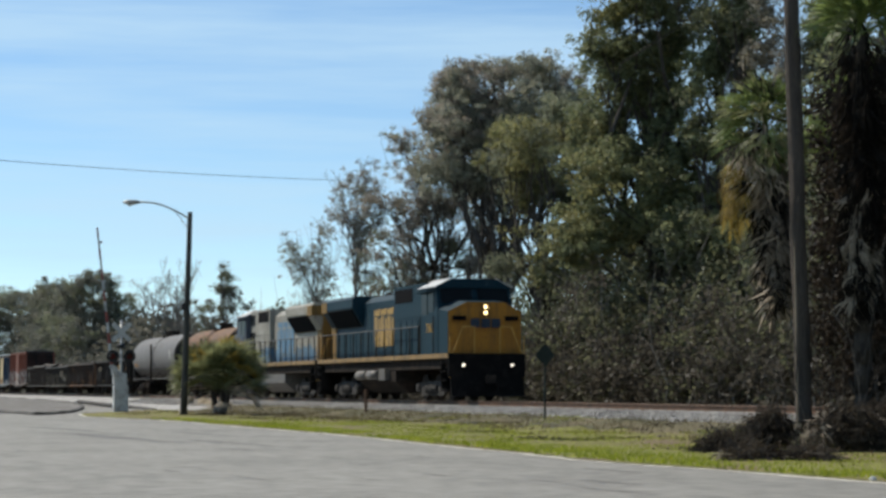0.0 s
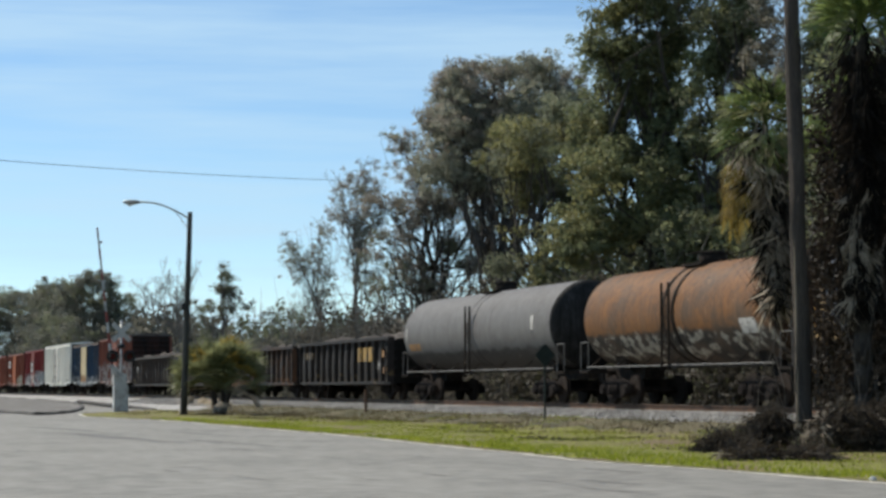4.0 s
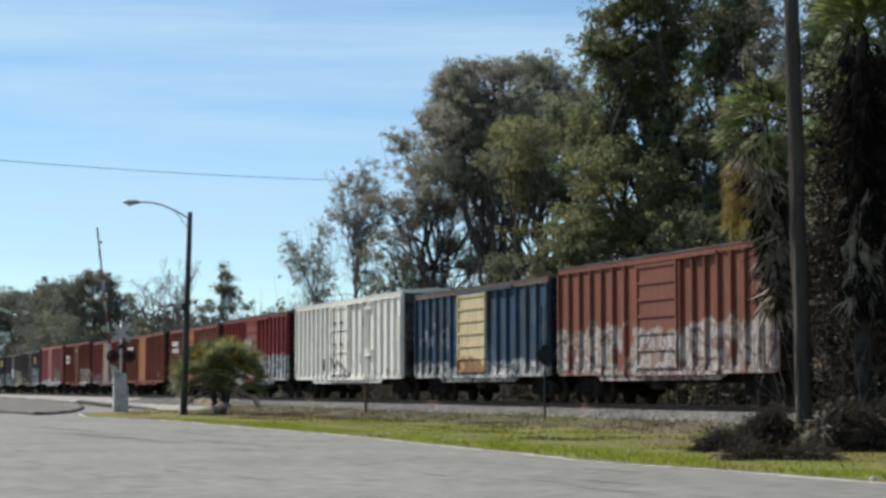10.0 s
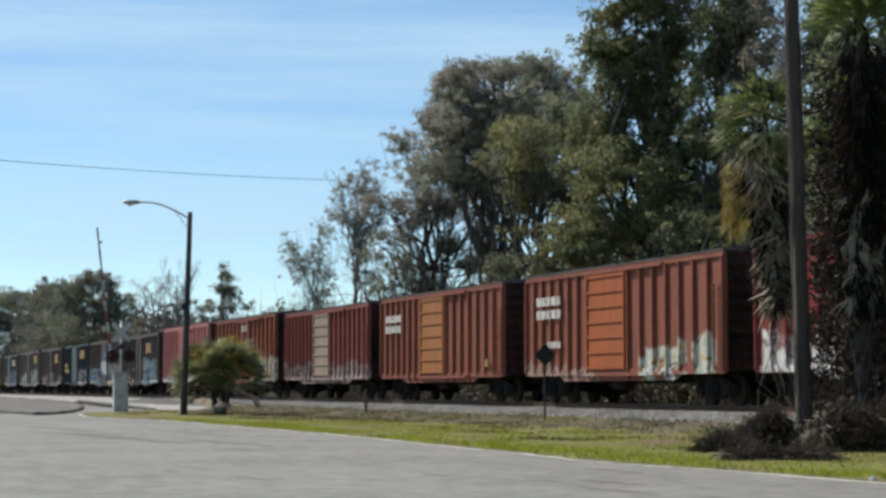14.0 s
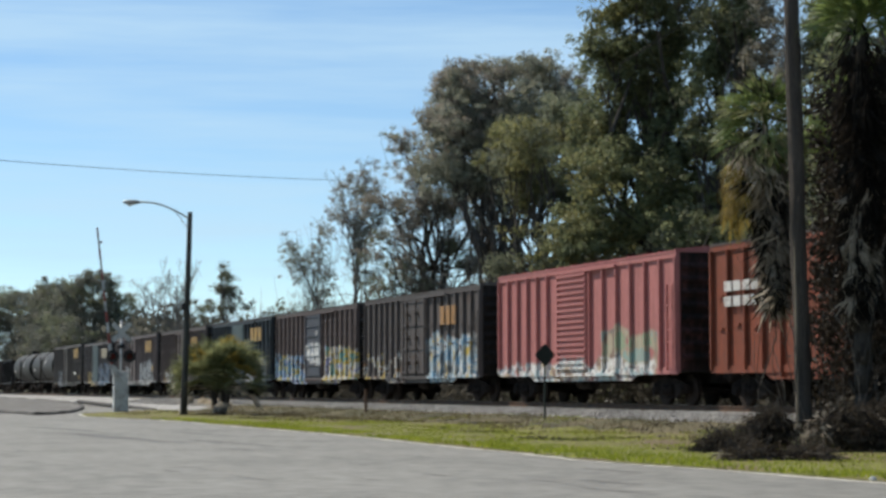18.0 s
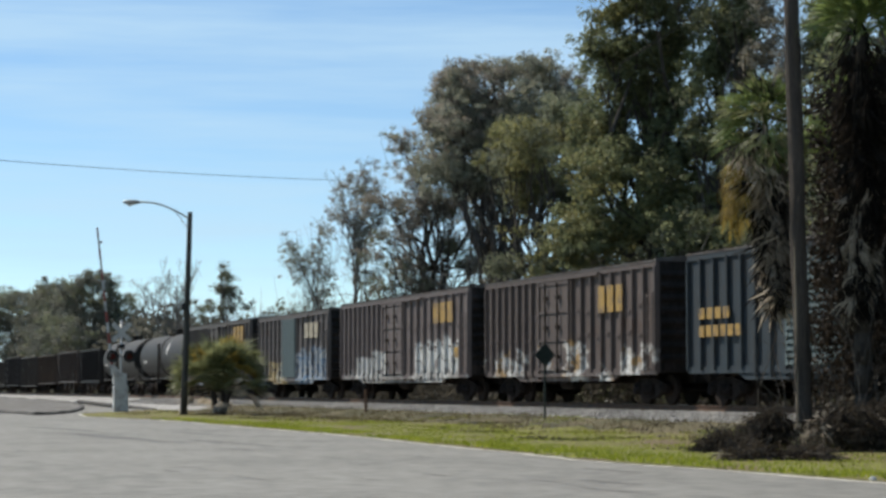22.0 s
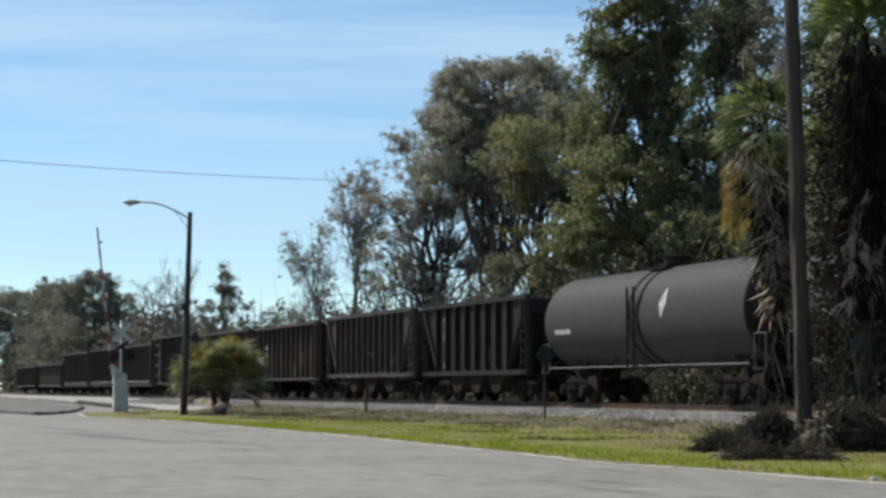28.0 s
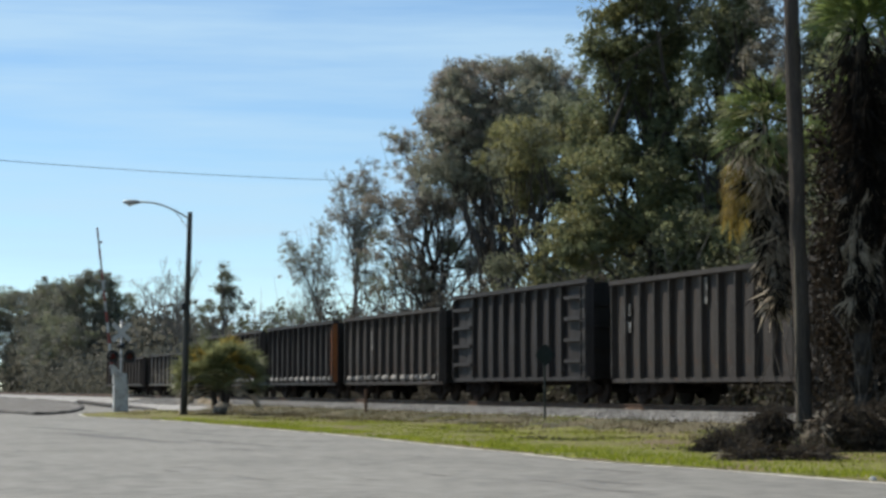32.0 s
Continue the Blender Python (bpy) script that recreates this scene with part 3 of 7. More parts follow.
def gondola(label, front, rear, top, pm, posts=13, bottom=0.72, marks=(), load=0.0, load_m=None, kind="gondola", post_w=0.06, depth=0.13, tub=None, cage=False, rust_end=None, category="gondola", group="open cars of the train", seed=1.0, bulge=0.0):
    """An open car of steel sides with deep outside posts and a top chord; tub: pale rounded pans along the foot."""
    L = front - rear
    h = L / 2
    w = 1.40
    ob = car(kind, front, rear, label, category, group)
    for s in (-1, 1):
        ya, yb = sorted((s * w, s * (w - 0.05)))
        bm = bmesh.new()
        box(bm, -h, h, ya, yb, bottom, top)
        part("side_wall", bm, pm, ob)
        if bulge:
            # sheets between the posts, pressed outwards by the load
            bay, z0, z1 = (L - 0.16) / posts, bottom + 0.10, top - 0.03
            rngb = random.Random(int(seed * 100) + s)
            for i in range(posts):
                x, out = -h + 0.08 + bay * (i + 0.5), bulge * rngb.choice((0.6, 0.85, 1.1))

                def make(bm, out=out):
                    g = [[bm.verts.new((bay * (u / 6 - 0.5) * 0.94, s * out * math.sin(3.1416 * u / 6) * (0.25 + 0.75 * math.sin(3.1416 * min(1.0, v / 5 + 0.12))), z0 + (z1 - z0) * v / 5)) for u in range(7)] for v in range(6)]
                    for v in range(5):
                        for u in range(6):
                            bm.faces.new((g[v][u], g[v][u + 1], g[v + 1][u + 1], g[v + 1][u])[::-s]).smooth = True
                piece("side_panel", shared(("side_panel", round(bay, 2), s, out, round(z1, 2)), make), pm, ob, x, s * (w + 0.004), 0)
        for i in range(posts + 1):
            x = -h + 0.08 + (L - 0.16) * i / posts
            if cage and not 1.2 < i < posts - 1.2:
                if i not in (0, posts):
                    continue
            bm = bmesh.new()
            prism(bm, [(s * w, bottom + 0.02), (s * (w + depth), bottom + 0.10), (s * (w + depth), top - 0.05), (s * w, top - 0.02)], x - post_w / 2, x + post_w / 2, axis="x")
            part("side_post", bm, rust_end if rust_end and i == posts else pm, ob)
        if cage:
            for e in (-1, 1):
                for z in (1.35, 2.05, 2.75, 3.45):
                    bm = bmesh.new()
                    x0, x1 = sorted((e * (h - 0.1), e * (h - 0.1 - L / posts * 1.7)))
                    p0, p1 = sorted((s * w, s * (w + depth)))
                    box(bm, x0, x1, p0, p1, z, z + 0.12)
                    part("end_brace", bm, pm, ob)
        if rust_end:
            bm = bmesh.new()
            p0, p1 = sorted((s * (w + 0.003), s * (w + 0.05)))
            box(bm, h - 1.5, h - 0.02, p0, p1, bottom + 0.1, top - 0.1)
            part("end_panel", bm, rust_end, ob, "rust-orange end panel")
        bm = bmesh.new()
        p0, p1 = sorted((s * (w - 0.06), s * (w + depth + 0.03)))
        box(bm, -h - 0.02, h + 0.02, p0, p1, top - 0.02, top + 0.12)
        part("top_chord", bm, pm, ob)
        bm = bmesh.new()
        box(bm, -h, h, min(s * w, s * (w + 0.12)), max(s * w, s * (w + 0.12)), bottom - 0.04, bottom + 0.10)
        part("side_sill", bm, pm, ob)
        if tub:
            k = int(L / 1.35)
            for i in range(k):
                x = -h + 0.25 + (L - 0.5) * (i + 0.5) / k
                bm = bmesh.new()
                tube(bm, (x - 0.5, s * (w + 0.05), bottom + 0.26), (x + 0.5, s * (w + 0.05), bottom + 0.26), 0.12, 0.12, 10)
                part("foot_pan", bm, tub, ob, "pale dusty pan")
        ladder(ob, s * -(h - 0.3), s * (w + depth - 0.02), bottom, top - 0.1, pm)
    for e in (-1, 1):
        bm = bmesh.new()
        a, b = sorted((e * (h - 0.003), e * (h - 0.05)))
        box(bm, a, b, -w + 0.05, w - 0.05, bottom, top)
        for i in range(4):
            z = bottom + 0.25 + i * (top - bottom - 0.3) / 4
            box(bm, *sorted((e * h, e * (h + 0.07))), -w + 0.08, w - 0.08, z, z + 0.12)
        part("end_wall", bm, grimy(pm), ob)
        bogie(ob, e * (h - 1.55))
        coupler(ob, e * (h - 0.05), e)
    bm = bmesh.new()
    box(bm, -h + 0.05, h - 0.05, -w + 0.05, w - 0.05, bottom, bottom + 0.06)
    box(bm, -h, h, -0.25, 0.25, bottom - 0.1 if bottom > 0.8 else 0.62, bottom)
    part("underframe", bm, M_GRIME, ob)
    heap(ob, h - 0.06, w - 0.06, top - 0.42 + load, 0.42 if load else 0.15, load_m or M_LOAD, seed)
    for spec in marks:
        bars(ob, *spec)
    return ob


M_LOAD = mat("dark rubble load", (0.06, 0.05, 0.045), 0.95, second=(0.10, 0.085, 0.07), scale=2.5, fine=0.5, bump=0.8, bump_scale=8)


def hopper(label, front, rear, top, pm, posts=9, slope=1.1, marks=(), group="open cars of the train", seed=3.0, end_pm=None):
    """An open hopper: ribbed sides that narrow at the ends over sloped sheets, with chutes between the bogies."""
    L = front - rear
    h, w = L / 2, 1.42
    ob = car("hopper_car", front, rear, label, "hopper car", group)
    zb = 1.15
    for s in (-1, 1):
        ya, yb = sorted((s * w, s * (w - 0.05)))
        bm = bmesh.new()
        prism(bm, [(-h + slope, zb), (h - slope, zb), (h - 0.05, top - 0.55), (h - 0.05, top), (-h + 0.05, top), (-h + 0.05, top - 0.55)], ya, yb)
        part("side_wall", bm, pm, ob)
        for i in range(posts + 1):
            x = -h + slope + 0.05 + (L - 2 * slope - 0.1) * i / posts
            bm = bmesh.new()
            prism(bm, [(s * w, zb), (s * (w + 0.18), zb + 0.1), (s * (w + 0.18), top - 0.06), (s * w, top)], x - 0.035, x + 0.035, axis="x")
            part("side_post", bm, pm, ob)
        for e in (-1, 1):
            bm = bmesh.new()
            tube(bm, (e * (h - slope - 0.05), s * (w + 0.08), zb), (e * (h - 0.15), s * (w + 0.08), top - 0.1), 0.07, 0.07, 6)
            part("end_brace", bm, pm, ob)
            bm = bmesh.new()
            box(bm, *sorted((e * (h - 0.12), e * h)), *sorted((s * (w - 0.12), s * (w + 0.06))), 0.95, top)
            part("corner_post", bm, end_pm or pm, ob)
            ladder(ob, e * (h - 0.35), s * (w + 0.06), 1.0, top - 0.1, end_pm or pm)
        bm = bmesh.new()
        p0, p1 = sorted((s * (w - 0.06), s * (w + 0.15)))
        box(bm, -h, h, p0, p1 , top - 0.02, top + 0.13)
        part("top_chord", bm, pm, ob)
        bm = bmesh.new()
        p0, p1 = sorted((s * (w - 0.05), s * (w + 0.10)))
        box(bm, -h, h, p0, p1, zb - 0.16, zb + 0.02)
        part("side_sill", bm, pm, ob)
    for e in (-1, 1):
        bm = bmesh.new()
        prism(bm, [(e * (h - slope - 0.6), 0.85), (e * (h - slope - 0.5), 0.85), (e * (h - 0.04), top - 0.5), (e * (h - 0.04), top), (e * (h - 0.10), top), (e * (h - 0.10), top - 0.45)], -w + 0.05, w - 0.05)
        part("slope_sheet", bm, pm, ob)
        bm = bmesh.new()
        box(bm, *sorted((e * (h - 0.6), e * h)), -w + 0.15, w - 0.15, 0.92, 1.02)
        part("end_platform", bm, M_GRIME, ob)
        bogie(ob, e * (h - 1.45))
        coupler(ob, e * (h - 0.05), e)
    span = L - 2 * 2.7
    k = 3
    for i in range(k):
        x = -span / 2 + span * (i + 0.5) / k
        bm = bmesh.new()
        prism(bm, [(x - span / k / 2 + 0.03, 1.12), (x + span / k / 2 - 0.03, 1.12), (x + 0.3, 0.35), (x - 0.3, 0.35)], -w + 0.1, w - 0.1)
        part("chute", bm, M_GRIME, ob)
    bm = bmesh.new()
    box(bm, -h, h, -0.25, 0.25, 0.75, 1.0)
    part("underframe", bm, M_GRIME, ob)
    heap(ob, h - 0.15, w - 0.06, top - 0.35, 0.25, M_LOAD, seed)
    for spec in marks:
        bars(ob, *spec)
    return ob


def tank_car(label, front, rear, r, zc, pm, band_pm, dark_pm, group="tank cars of the train", placard=None):
    """A tank with dished ends on saddles, with bands, a manway with its platform, running rails and end platforms."""
    L = front - rear
    h = L / 2
    ob = car("tank_car", front, rear, label, "tank car", group)
    bm = bmesh.new()
    seg = 40

    def turned(bm, prof):
        rings = [[bm.verts.new((x, q * math.cos(6.28319 * i / seg), zc + q * math.sin(6.28319 * i / seg))) for i in range(seg)] if q else [bm.verts.new((x, 0, zc))] for x, q in prof]
        for a, b in zip(rings, rings[1:]):
            for i in range(seg):
                j = (i + 1) % seg
                fs = [a[0], b[j], b[i]] if len(a) == 1 else [a[i], a[j], b[0]] if len(b) == 1 else [a[i], a[j], b[j], b[i]]
                bm.faces.new(fs).smooth = True
        bmesh.ops.recalc_face_normals(bm, faces=bm.faces[:])

    turned(bm, [(-h + 0.42, r), (-h * 0.5, r), (0, r), (h * 0.5, r), (h - 0.42, r)])
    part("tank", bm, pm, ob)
    for e in (-1, 1):
        bm = bmesh.new()
        turned(bm, [(e * (h - 0.42), r), (e * (h - 0.36), r * 0.985), (e * (h - 0.26), r * 0.90), (e * (h - 0.14), r * 0.70), (e * (h - 0.04), r * 0.38), (e * h, 0.0)])
        # the head's shade is put into its paint
        part("tank_head", bm, grimy(pm), ob)
    for x in (-0.35, 0.35):
        bm = bmesh.new()
        ring = [[bm.verts.new((x + dx, q * math.cos(6.28319 * i / seg), zc + q * math.sin(6.28319 * i / seg))) for i in range(seg)] for dx, q in ((-0.09, r), (-0.09, r + 0.02), (0.09, r + 0.02), (0.09, r))]
        for a, b in zip(ring, ring[1:]):
            for i in range(seg):
                bm.faces.new((a[i], a[(i + 1) % seg], b[(i + 1) % seg], b[i]))
        part("band", bm, band_pm, ob)
    top = zc + r
    bm = bmesh.new()
    tube(bm, (0, 0, top - 0.1), (0, 0, top + 0.28), 0.42, 0.42, 16)
    tube(bm, (0, 0, top + 0.28), (0, 0, top + 0.36), 0.46, 0.30, 16)
    part("manway", bm, dark_pm, ob)
    for y in (-0.6, 0.6):
        bm = bmesh.new()
        loft(bm, [(-0.7, y, top - 0.4), (-0.7, y, top + 0.28), (0.7, y, top + 0.28), (0.7, y, top - 0.4)], (0.022,) * 4, 6)
        part("dome_rail", bm, dark_pm, ob)
        bm = bmesh.new()
        box(bm, -0.7, 0.7, y - 0.16, y + 0.16, top - 0.10, top - 0.02)
        part("dome_platform", bm, dark_pm, ob)
    for s in (-1, 1):
        ladder(ob, 0.0, s * (r + 0.04), 1.05, zc + 0.9, dark_pm, w=0.5)
        bm = bmesh.new()
        tube(bm, (-h + 0.4, s * 1.38, 1.18), (h - 0.4, s * 1.38, 1.18), 0.035, 0.035, 6)
        part("hand_rail", bm, M_RAILING, ob)
        for i in range(7):
            x = -h + 0.6 + (2 * h - 1.2) * i / 6
            bm = bmesh.new()
            tube(bm, (x, s * 1.38, 1.18), (x, s * 1.0, 1.5), 0.025, 0.025, 5)
            part("rail_bracket", bm, dark_pm, ob)
    for e in (-1, 1):
        bm = bmesh.new()
        x0, x1 = sorted((e * (h - 2.6), e * (h + 0.45)))
        box(bm, x0, x1, -0.35, 0.35, 0.82, 1.16)
        box(bm, *sorted((e * (h - 0.3), e * (h + 0.45))), -1.35, 1.35, 1.0, 1.08)
        prism(bm, [(-1.15, 1.9), (-0.7, 1.1), (0.7, 1.1), (1.15, 1.9), (0.8, 1.55), (0, 1.25), (-0.8, 1.55)], *sorted((e * (h - 2.3), e * (h - 1.6))), axis="x")
        part("stub_sill", bm, M_GRIME, ob)
        bm = bmesh.new()
        for y in (-1.3, 1.3):
            tube(bm, (e * (h + 0.4), y, 1.05), (e * (h + 0.4), y, 2.0), 0.022, 0.022, 5)
            tube(bm, (e * (h - 0.25), y, 1.05), (e * (h - 0.25), y, 2.0), 0.022, 0.022, 5)
            tube(bm, (e * (h + 0.4), y, 2.0), (e * (h - 0.25), y, 2.0), 0.022, 0.022, 5)
        part("end_rail", bm, M_RAILING, ob)
        bogie(ob, e * (h - 1.95))
        coupler(ob, e * (h + 0.3), e)
    if placard:
        for x, z, sx, sz, mt in placard:
            # a plate bent to the shell
            bm = bmesh.new()
            k = 4
            cols = []
            for i in range(k + 1):
                zz = z + sz * i / k
                yy = -math.sqrt(max(0.05, (r + 0.01) ** 2 - (zz - zc) ** 2))
                q, slant = (0.5 * abs(i / k - 0.5) * 1.9, 0.25 * (i / k - 0.5)) if sz > 0.8 else (0.0, 0.0)
                cols.append([bm.verts.new((x + sx * (q + slant), yy, zz)), bm.verts.new((x + sx * (1 - q + slant), yy, zz))])
            for a, b in zip(cols, cols[1:]):
                bm.faces.new((a[0], a[1], b[1], b[0]))
            part("painted_mark", bm, mt, ob)
    return ob


M_RAILING = mat("grey painted railing", (0.105, 0.10, 0.095), 0.7, second=(0.06, 0.052, 0.045), scale=3)


def locomotive(label, front, rear, hood, cabc, nosec, logo, flip=False, lit=False, tank_m=None, digits=""):
    """A wide-cab freight locomotive: nose, cab, equipment boxes, hood, overhanging radiator, walkways with rails, tank and two six-wheel bogies."""
    L = abs(front - rear)
    h = L / 2
    ob = car("locomotive", front, rear, label, "locomotive", "locomotives of the train")
    ob["flip"] = 1 if flip else 0
    f = h - 0.15
    # frame and walkway edge
    bm = bmesh.new()
    box(bm, -h, h, -1.38, 1.38, 1.28, 1.60)
    part("main_frame", bm, M_GRIME, ob)
    for s in (-1, 1):
        bm = bmesh.new()
        y0, y1 = sorted((s * 1.35, s * 1.53))
        box(bm, -h, h, y0, y1, 1.69, 1.86)
        part("walkway_edge", bm, M_LOCOYEL, ob, "grimy yellow walkway edge")
    bm = bmesh.new()
    box(bm, -h, h, -1.35, 1.35, 1.60, 1.84)
    part("walkway", bm, M_GRIME, ob)
    # nose, a box with a slanted top and chamfered corners
    nb = f - 1.25
    bm = bmesh.new()
    out = [(-1.46, 1.87), (1.46, 1.87), (1.46, 3.42), (0.75, 3.78), (-0.75, 3.78), (-1.46, 3.42)]
    a = [bm.verts.new((nb, y, z + (0.12 if z > 3 else 0))) for y, z in out]
    b = [bm.verts.new((f - (0.12 if abs(y) > 1 else 0), y * 0.985, z)) for y, z in out]
    for i in range(6):
        bm.faces.new((a[i], a[(i + 1) % 6], b[(i + 1) % 6], b[i]))
    bm.faces.new(b)
    bm.faces.new(a[::-1])
    bmesh.ops.recalc_face_normals(bm, faces=bm.faces[:])
    me_nose = part("nose", bm, cabc, ob)
    bm = bmesh.new()
    o2 = [(y * 0.975, z) for y, z in out]
    c = [bm.verts.new((f + 0.012 - (0.12 if abs(y) > 1 else 0), y, z)) for y, z in o2]
    d = [bm.verts.new((f - 0.05 - (0.12 if abs(y) > 1 else 0), y, z)) for y, z in o2]
    bm.faces.new(c)
    for i in range(6):
        bm.faces.new((d[i], d[(i + 1) % 6], c[(i + 1) % 6], c[i]))
    bmesh.ops.recalc_face_normals(bm, faces=bm.faces[:])
    part("nose_front", bm, nosec, me_nose, "yellow nose face")
    if flip:
        for s in (-1, 1):
            bm = bmesh.new()
            y0, y1 = sorted((s * 1.455, s * 1.468))
            prism(bm, [(f - 1.2, 1.88), (f - 0.13, 1.88), (f - 0.13, 3.40), (f - 0.22, 3.0), (f - 0.62, 2.2)], y0, y1)
            part("nose_stripe", bm, M_LOCOYEL, me_nose, "yellow nose stripe")
    # cab
    cb, cf = nb - 2.35, nb
    bm = bmesh.new()
    prism(bm, [(cb, 1.87), (cf, 1.87), (cf, 3.6), (cf - 0.28, 4.40), (cb, 4.40)], -1.48, 1.48)
    cab = part("cab", bm, cabc, ob)
    bm = bmesh.new()
    prism(bm, [(-1.56, 4.34), (-1.50, 4.40), (-0.85, 4.72), (0.85, 4.72), (1.50, 4.40), (1.56, 4.34), (1.0, 4.36), (-1.0, 4.36)], cb - 0.12, cf - 0.15, axis="x")
    part("cab_roof", bm, cabc, cab)
    # the sun's glint on both roof slopes, put in as pale panels
    for s in (-1, 1):
        bm = bmesh.new()
        prism(bm, [(s * 1.545, 4.375), (s * 0.90, 4.712), (s * 0.90, 4.735), (s * 1.56, 4.40)], cb - 0.13, cf - 0.14, axis="x")
        part("roof_panel", bm, M_ROOFGLINT, cab, "pale panel for the sun's glint on the roof slope")
    for s in (-1, 1):
        for x0, x1, z0, z1 in ((cb + 0.25, cb + 1.0, 3.38, 4.16), (cb + 1.18, cb + 1.85, 3.45, 4.16)):
            bm = bmesh.new()
            y0, y1 = sorted((s * 1.475, s * 1.50))
            box(bm, x0, x1, y0, y1, z0, z1)
            part("side_window", bm, M_GLASS, cab)
        bm = bmesh.new()
        box(bm, cb + 0.15, cb + 1.95, *sorted((s * 1.48, s * 1.78)), 4.20, 4.25)
        part("window_awning", bm, cabc, cab)
        for x in (cb + 0.2, cb + 1.95):
            bm = bmesh.new()
            tube(bm, (x, s * 1.54, 1.9), (x, s * 1.54, 3.3), 0.022, 0.022, 6)
            part("grab_rail", bm, M_GRIME, cab)
        # windscreen pane
        bm = bmesh.new()
        y0, y1 = sorted((s * 0.12, s * 1.34))
        prism(bm, [(cf + 0.005, 3.80), (cf + 0.03, 3.80), (cf - 0.18, 4.32), (cf - 0.21, 4.32)], y0, y1)
        part("windscreen", bm, M_GLASS, cab)
    # box behind the cab, with the intake grilles
    xb = cb - 4.6
    bm = bmesh.new()
    box(bm, xb, cb - 0.02, -1.22, 1.22, 3.35, 4.64)
    up = part("equipment_box", bm, hood, ob)
    bm = bmesh.new()
    box(bm, xb, cb - 0.02, -1.20, 1.20, 1.87, 3.36)
    part("lower_cabinet", bm, hood, ob)
    for s in (-1, 1):
        bm = bmesh.new()
        y0, y1 = sorted((s * 1.21, s * 1.235))
        box(bm, xb + 0.2, cb - 1.9, y0, y1, 3.98, 4.52)
        part("intake_grille", bm, M_MESH, up)
        for x in (xb + 0.7, xb + 1.5, xb + 2.3, xb + 3.1, xb + 3.9):
            bm = bmesh.new()
            y0, y1 = sorted((s * 1.20, s * 1.235))
            box(bm, x - 0.32, x + 0.32, y0, y1, 1.95, 3.25)
            part("cabinet_door", bm, hood, ob)
    # long hood
    xr, rr = -h + 0.75, -h + 6.3
    bm = bmesh.new()
    prism(bm, [(-0.98, 1.87), (0.98, 1.87), (0.98, 4.22), (0.62, 4.50), (-0.62, 4.50), (-0.98, 4.22)], rr, xb - 0.005, axis="x")
    hd = part("long_hood", bm, hood, ob)
    bm = bmesh.new()
    box(bm, xr, rr, -0.98, 0.98, 1.87, 3.55)
    part("rear_hood", bm, hood, ob)
    k = 9
    for s in (-1, 1):
        for i in range(k):
            x0 = rr + 0.1 + (xb - rr - 0.2) * i / k
            bm = bmesh.new()
            y0, y1 = sorted((s * 0.98, s * 1.015))
            box(bm, x0 + 0.03, x0 + (xb - rr - 0.2) / k - 0.03, y0, y1, 1.95, 3.9)
            part("hood_door", bm, hood, hd)
        for i in range(5):
            x0 = xr + 0.1 + 1.08 * i
            bm = bmesh.new()
            y0, y1 = sorted((s * 0.98, s * 1.012))
            box(bm, x0, x0 + 0.98, y0, y1, 1.95, 3.05)
            part("hood_door", bm, hood, ob)
    # radiator with its overhanging wings
    bm = bmesh.new()
    prism(bm, [(-0.98, 3.22), (0.98, 3.22), (1.50, 4.05), (1.50, 4.42), (1.36, 4.56), (-1.36, 4.56), (-1.50, 4.42), (-1.50, 4.05)], xr, rr - 0.1, axis="x")
    rd = part("radiator", bm, hood, ob)
    for s in (-1, 1):
        bm = bmesh.new()
        q = [(s * 1.02, 3.27), (s * 1.47, 3.99), (s * 1.50, 3.97), (s * 1.05, 3.25)]
        prism(bm, q, xr + 1.0, rr - 0.3, axis="x")
        part("radiator_grille", bm, M_MESH, rd)
    bm = bmesh.new()
    box(bm, xr - 0.02, xr + 0.9, -1.515, 1.515, 3.96, 4.43)
    box(bm, xr - 0.03, xr, -0.97, 0.97, 1.9, 4.3)
    for s in (-1, 1):
        box(bm, xr - 0.01, xr + 0.8, *sorted((s * 0.99, s * 1.03)), 1.88, 3.5)
    part("rear_stripe", bm, M_REARYEL, rd, "sooty yellow-brown rear end")
    # exhaust and roof gear
    bm = bmesh.new()
    box(bm, rr + 0.8, rr + 2.0, -0.35, 0.35, 4.48, 4.62)
    part("exhaust_stack", bm, M_GRIME, hd)
    bm = bmesh.new()
    tube(bm, (xb + 0.3, 0, 4.7), (xb + 0.8, 0, 4.7), 0.06, 0.1, 8)
    part("horn", bm, M_GRIME, up)
    # walkway rails
    for s in (-1, 1):
        bm = bmesh.new()
        for z in (2.95,):
            tube(bm, (-h + 0.2, s * 1.5, z), (cb - 0.1, s * 1.5, z), 0.025, 0.025, 6)
        part("hand_rail", bm, M_RAILING, ob)
        n = 13
        for i in range(n + 1):
            x = -h + 0.2 + (cb - 0.3 + h) * i / n
            bm = bmesh.new()
            tube(bm, (x, s * 1.5, 1.6), (x, s * 1.5, 2.95), 0.028, 0.028, 6)
            part("stanchion", bm, M_GRIME, ob)
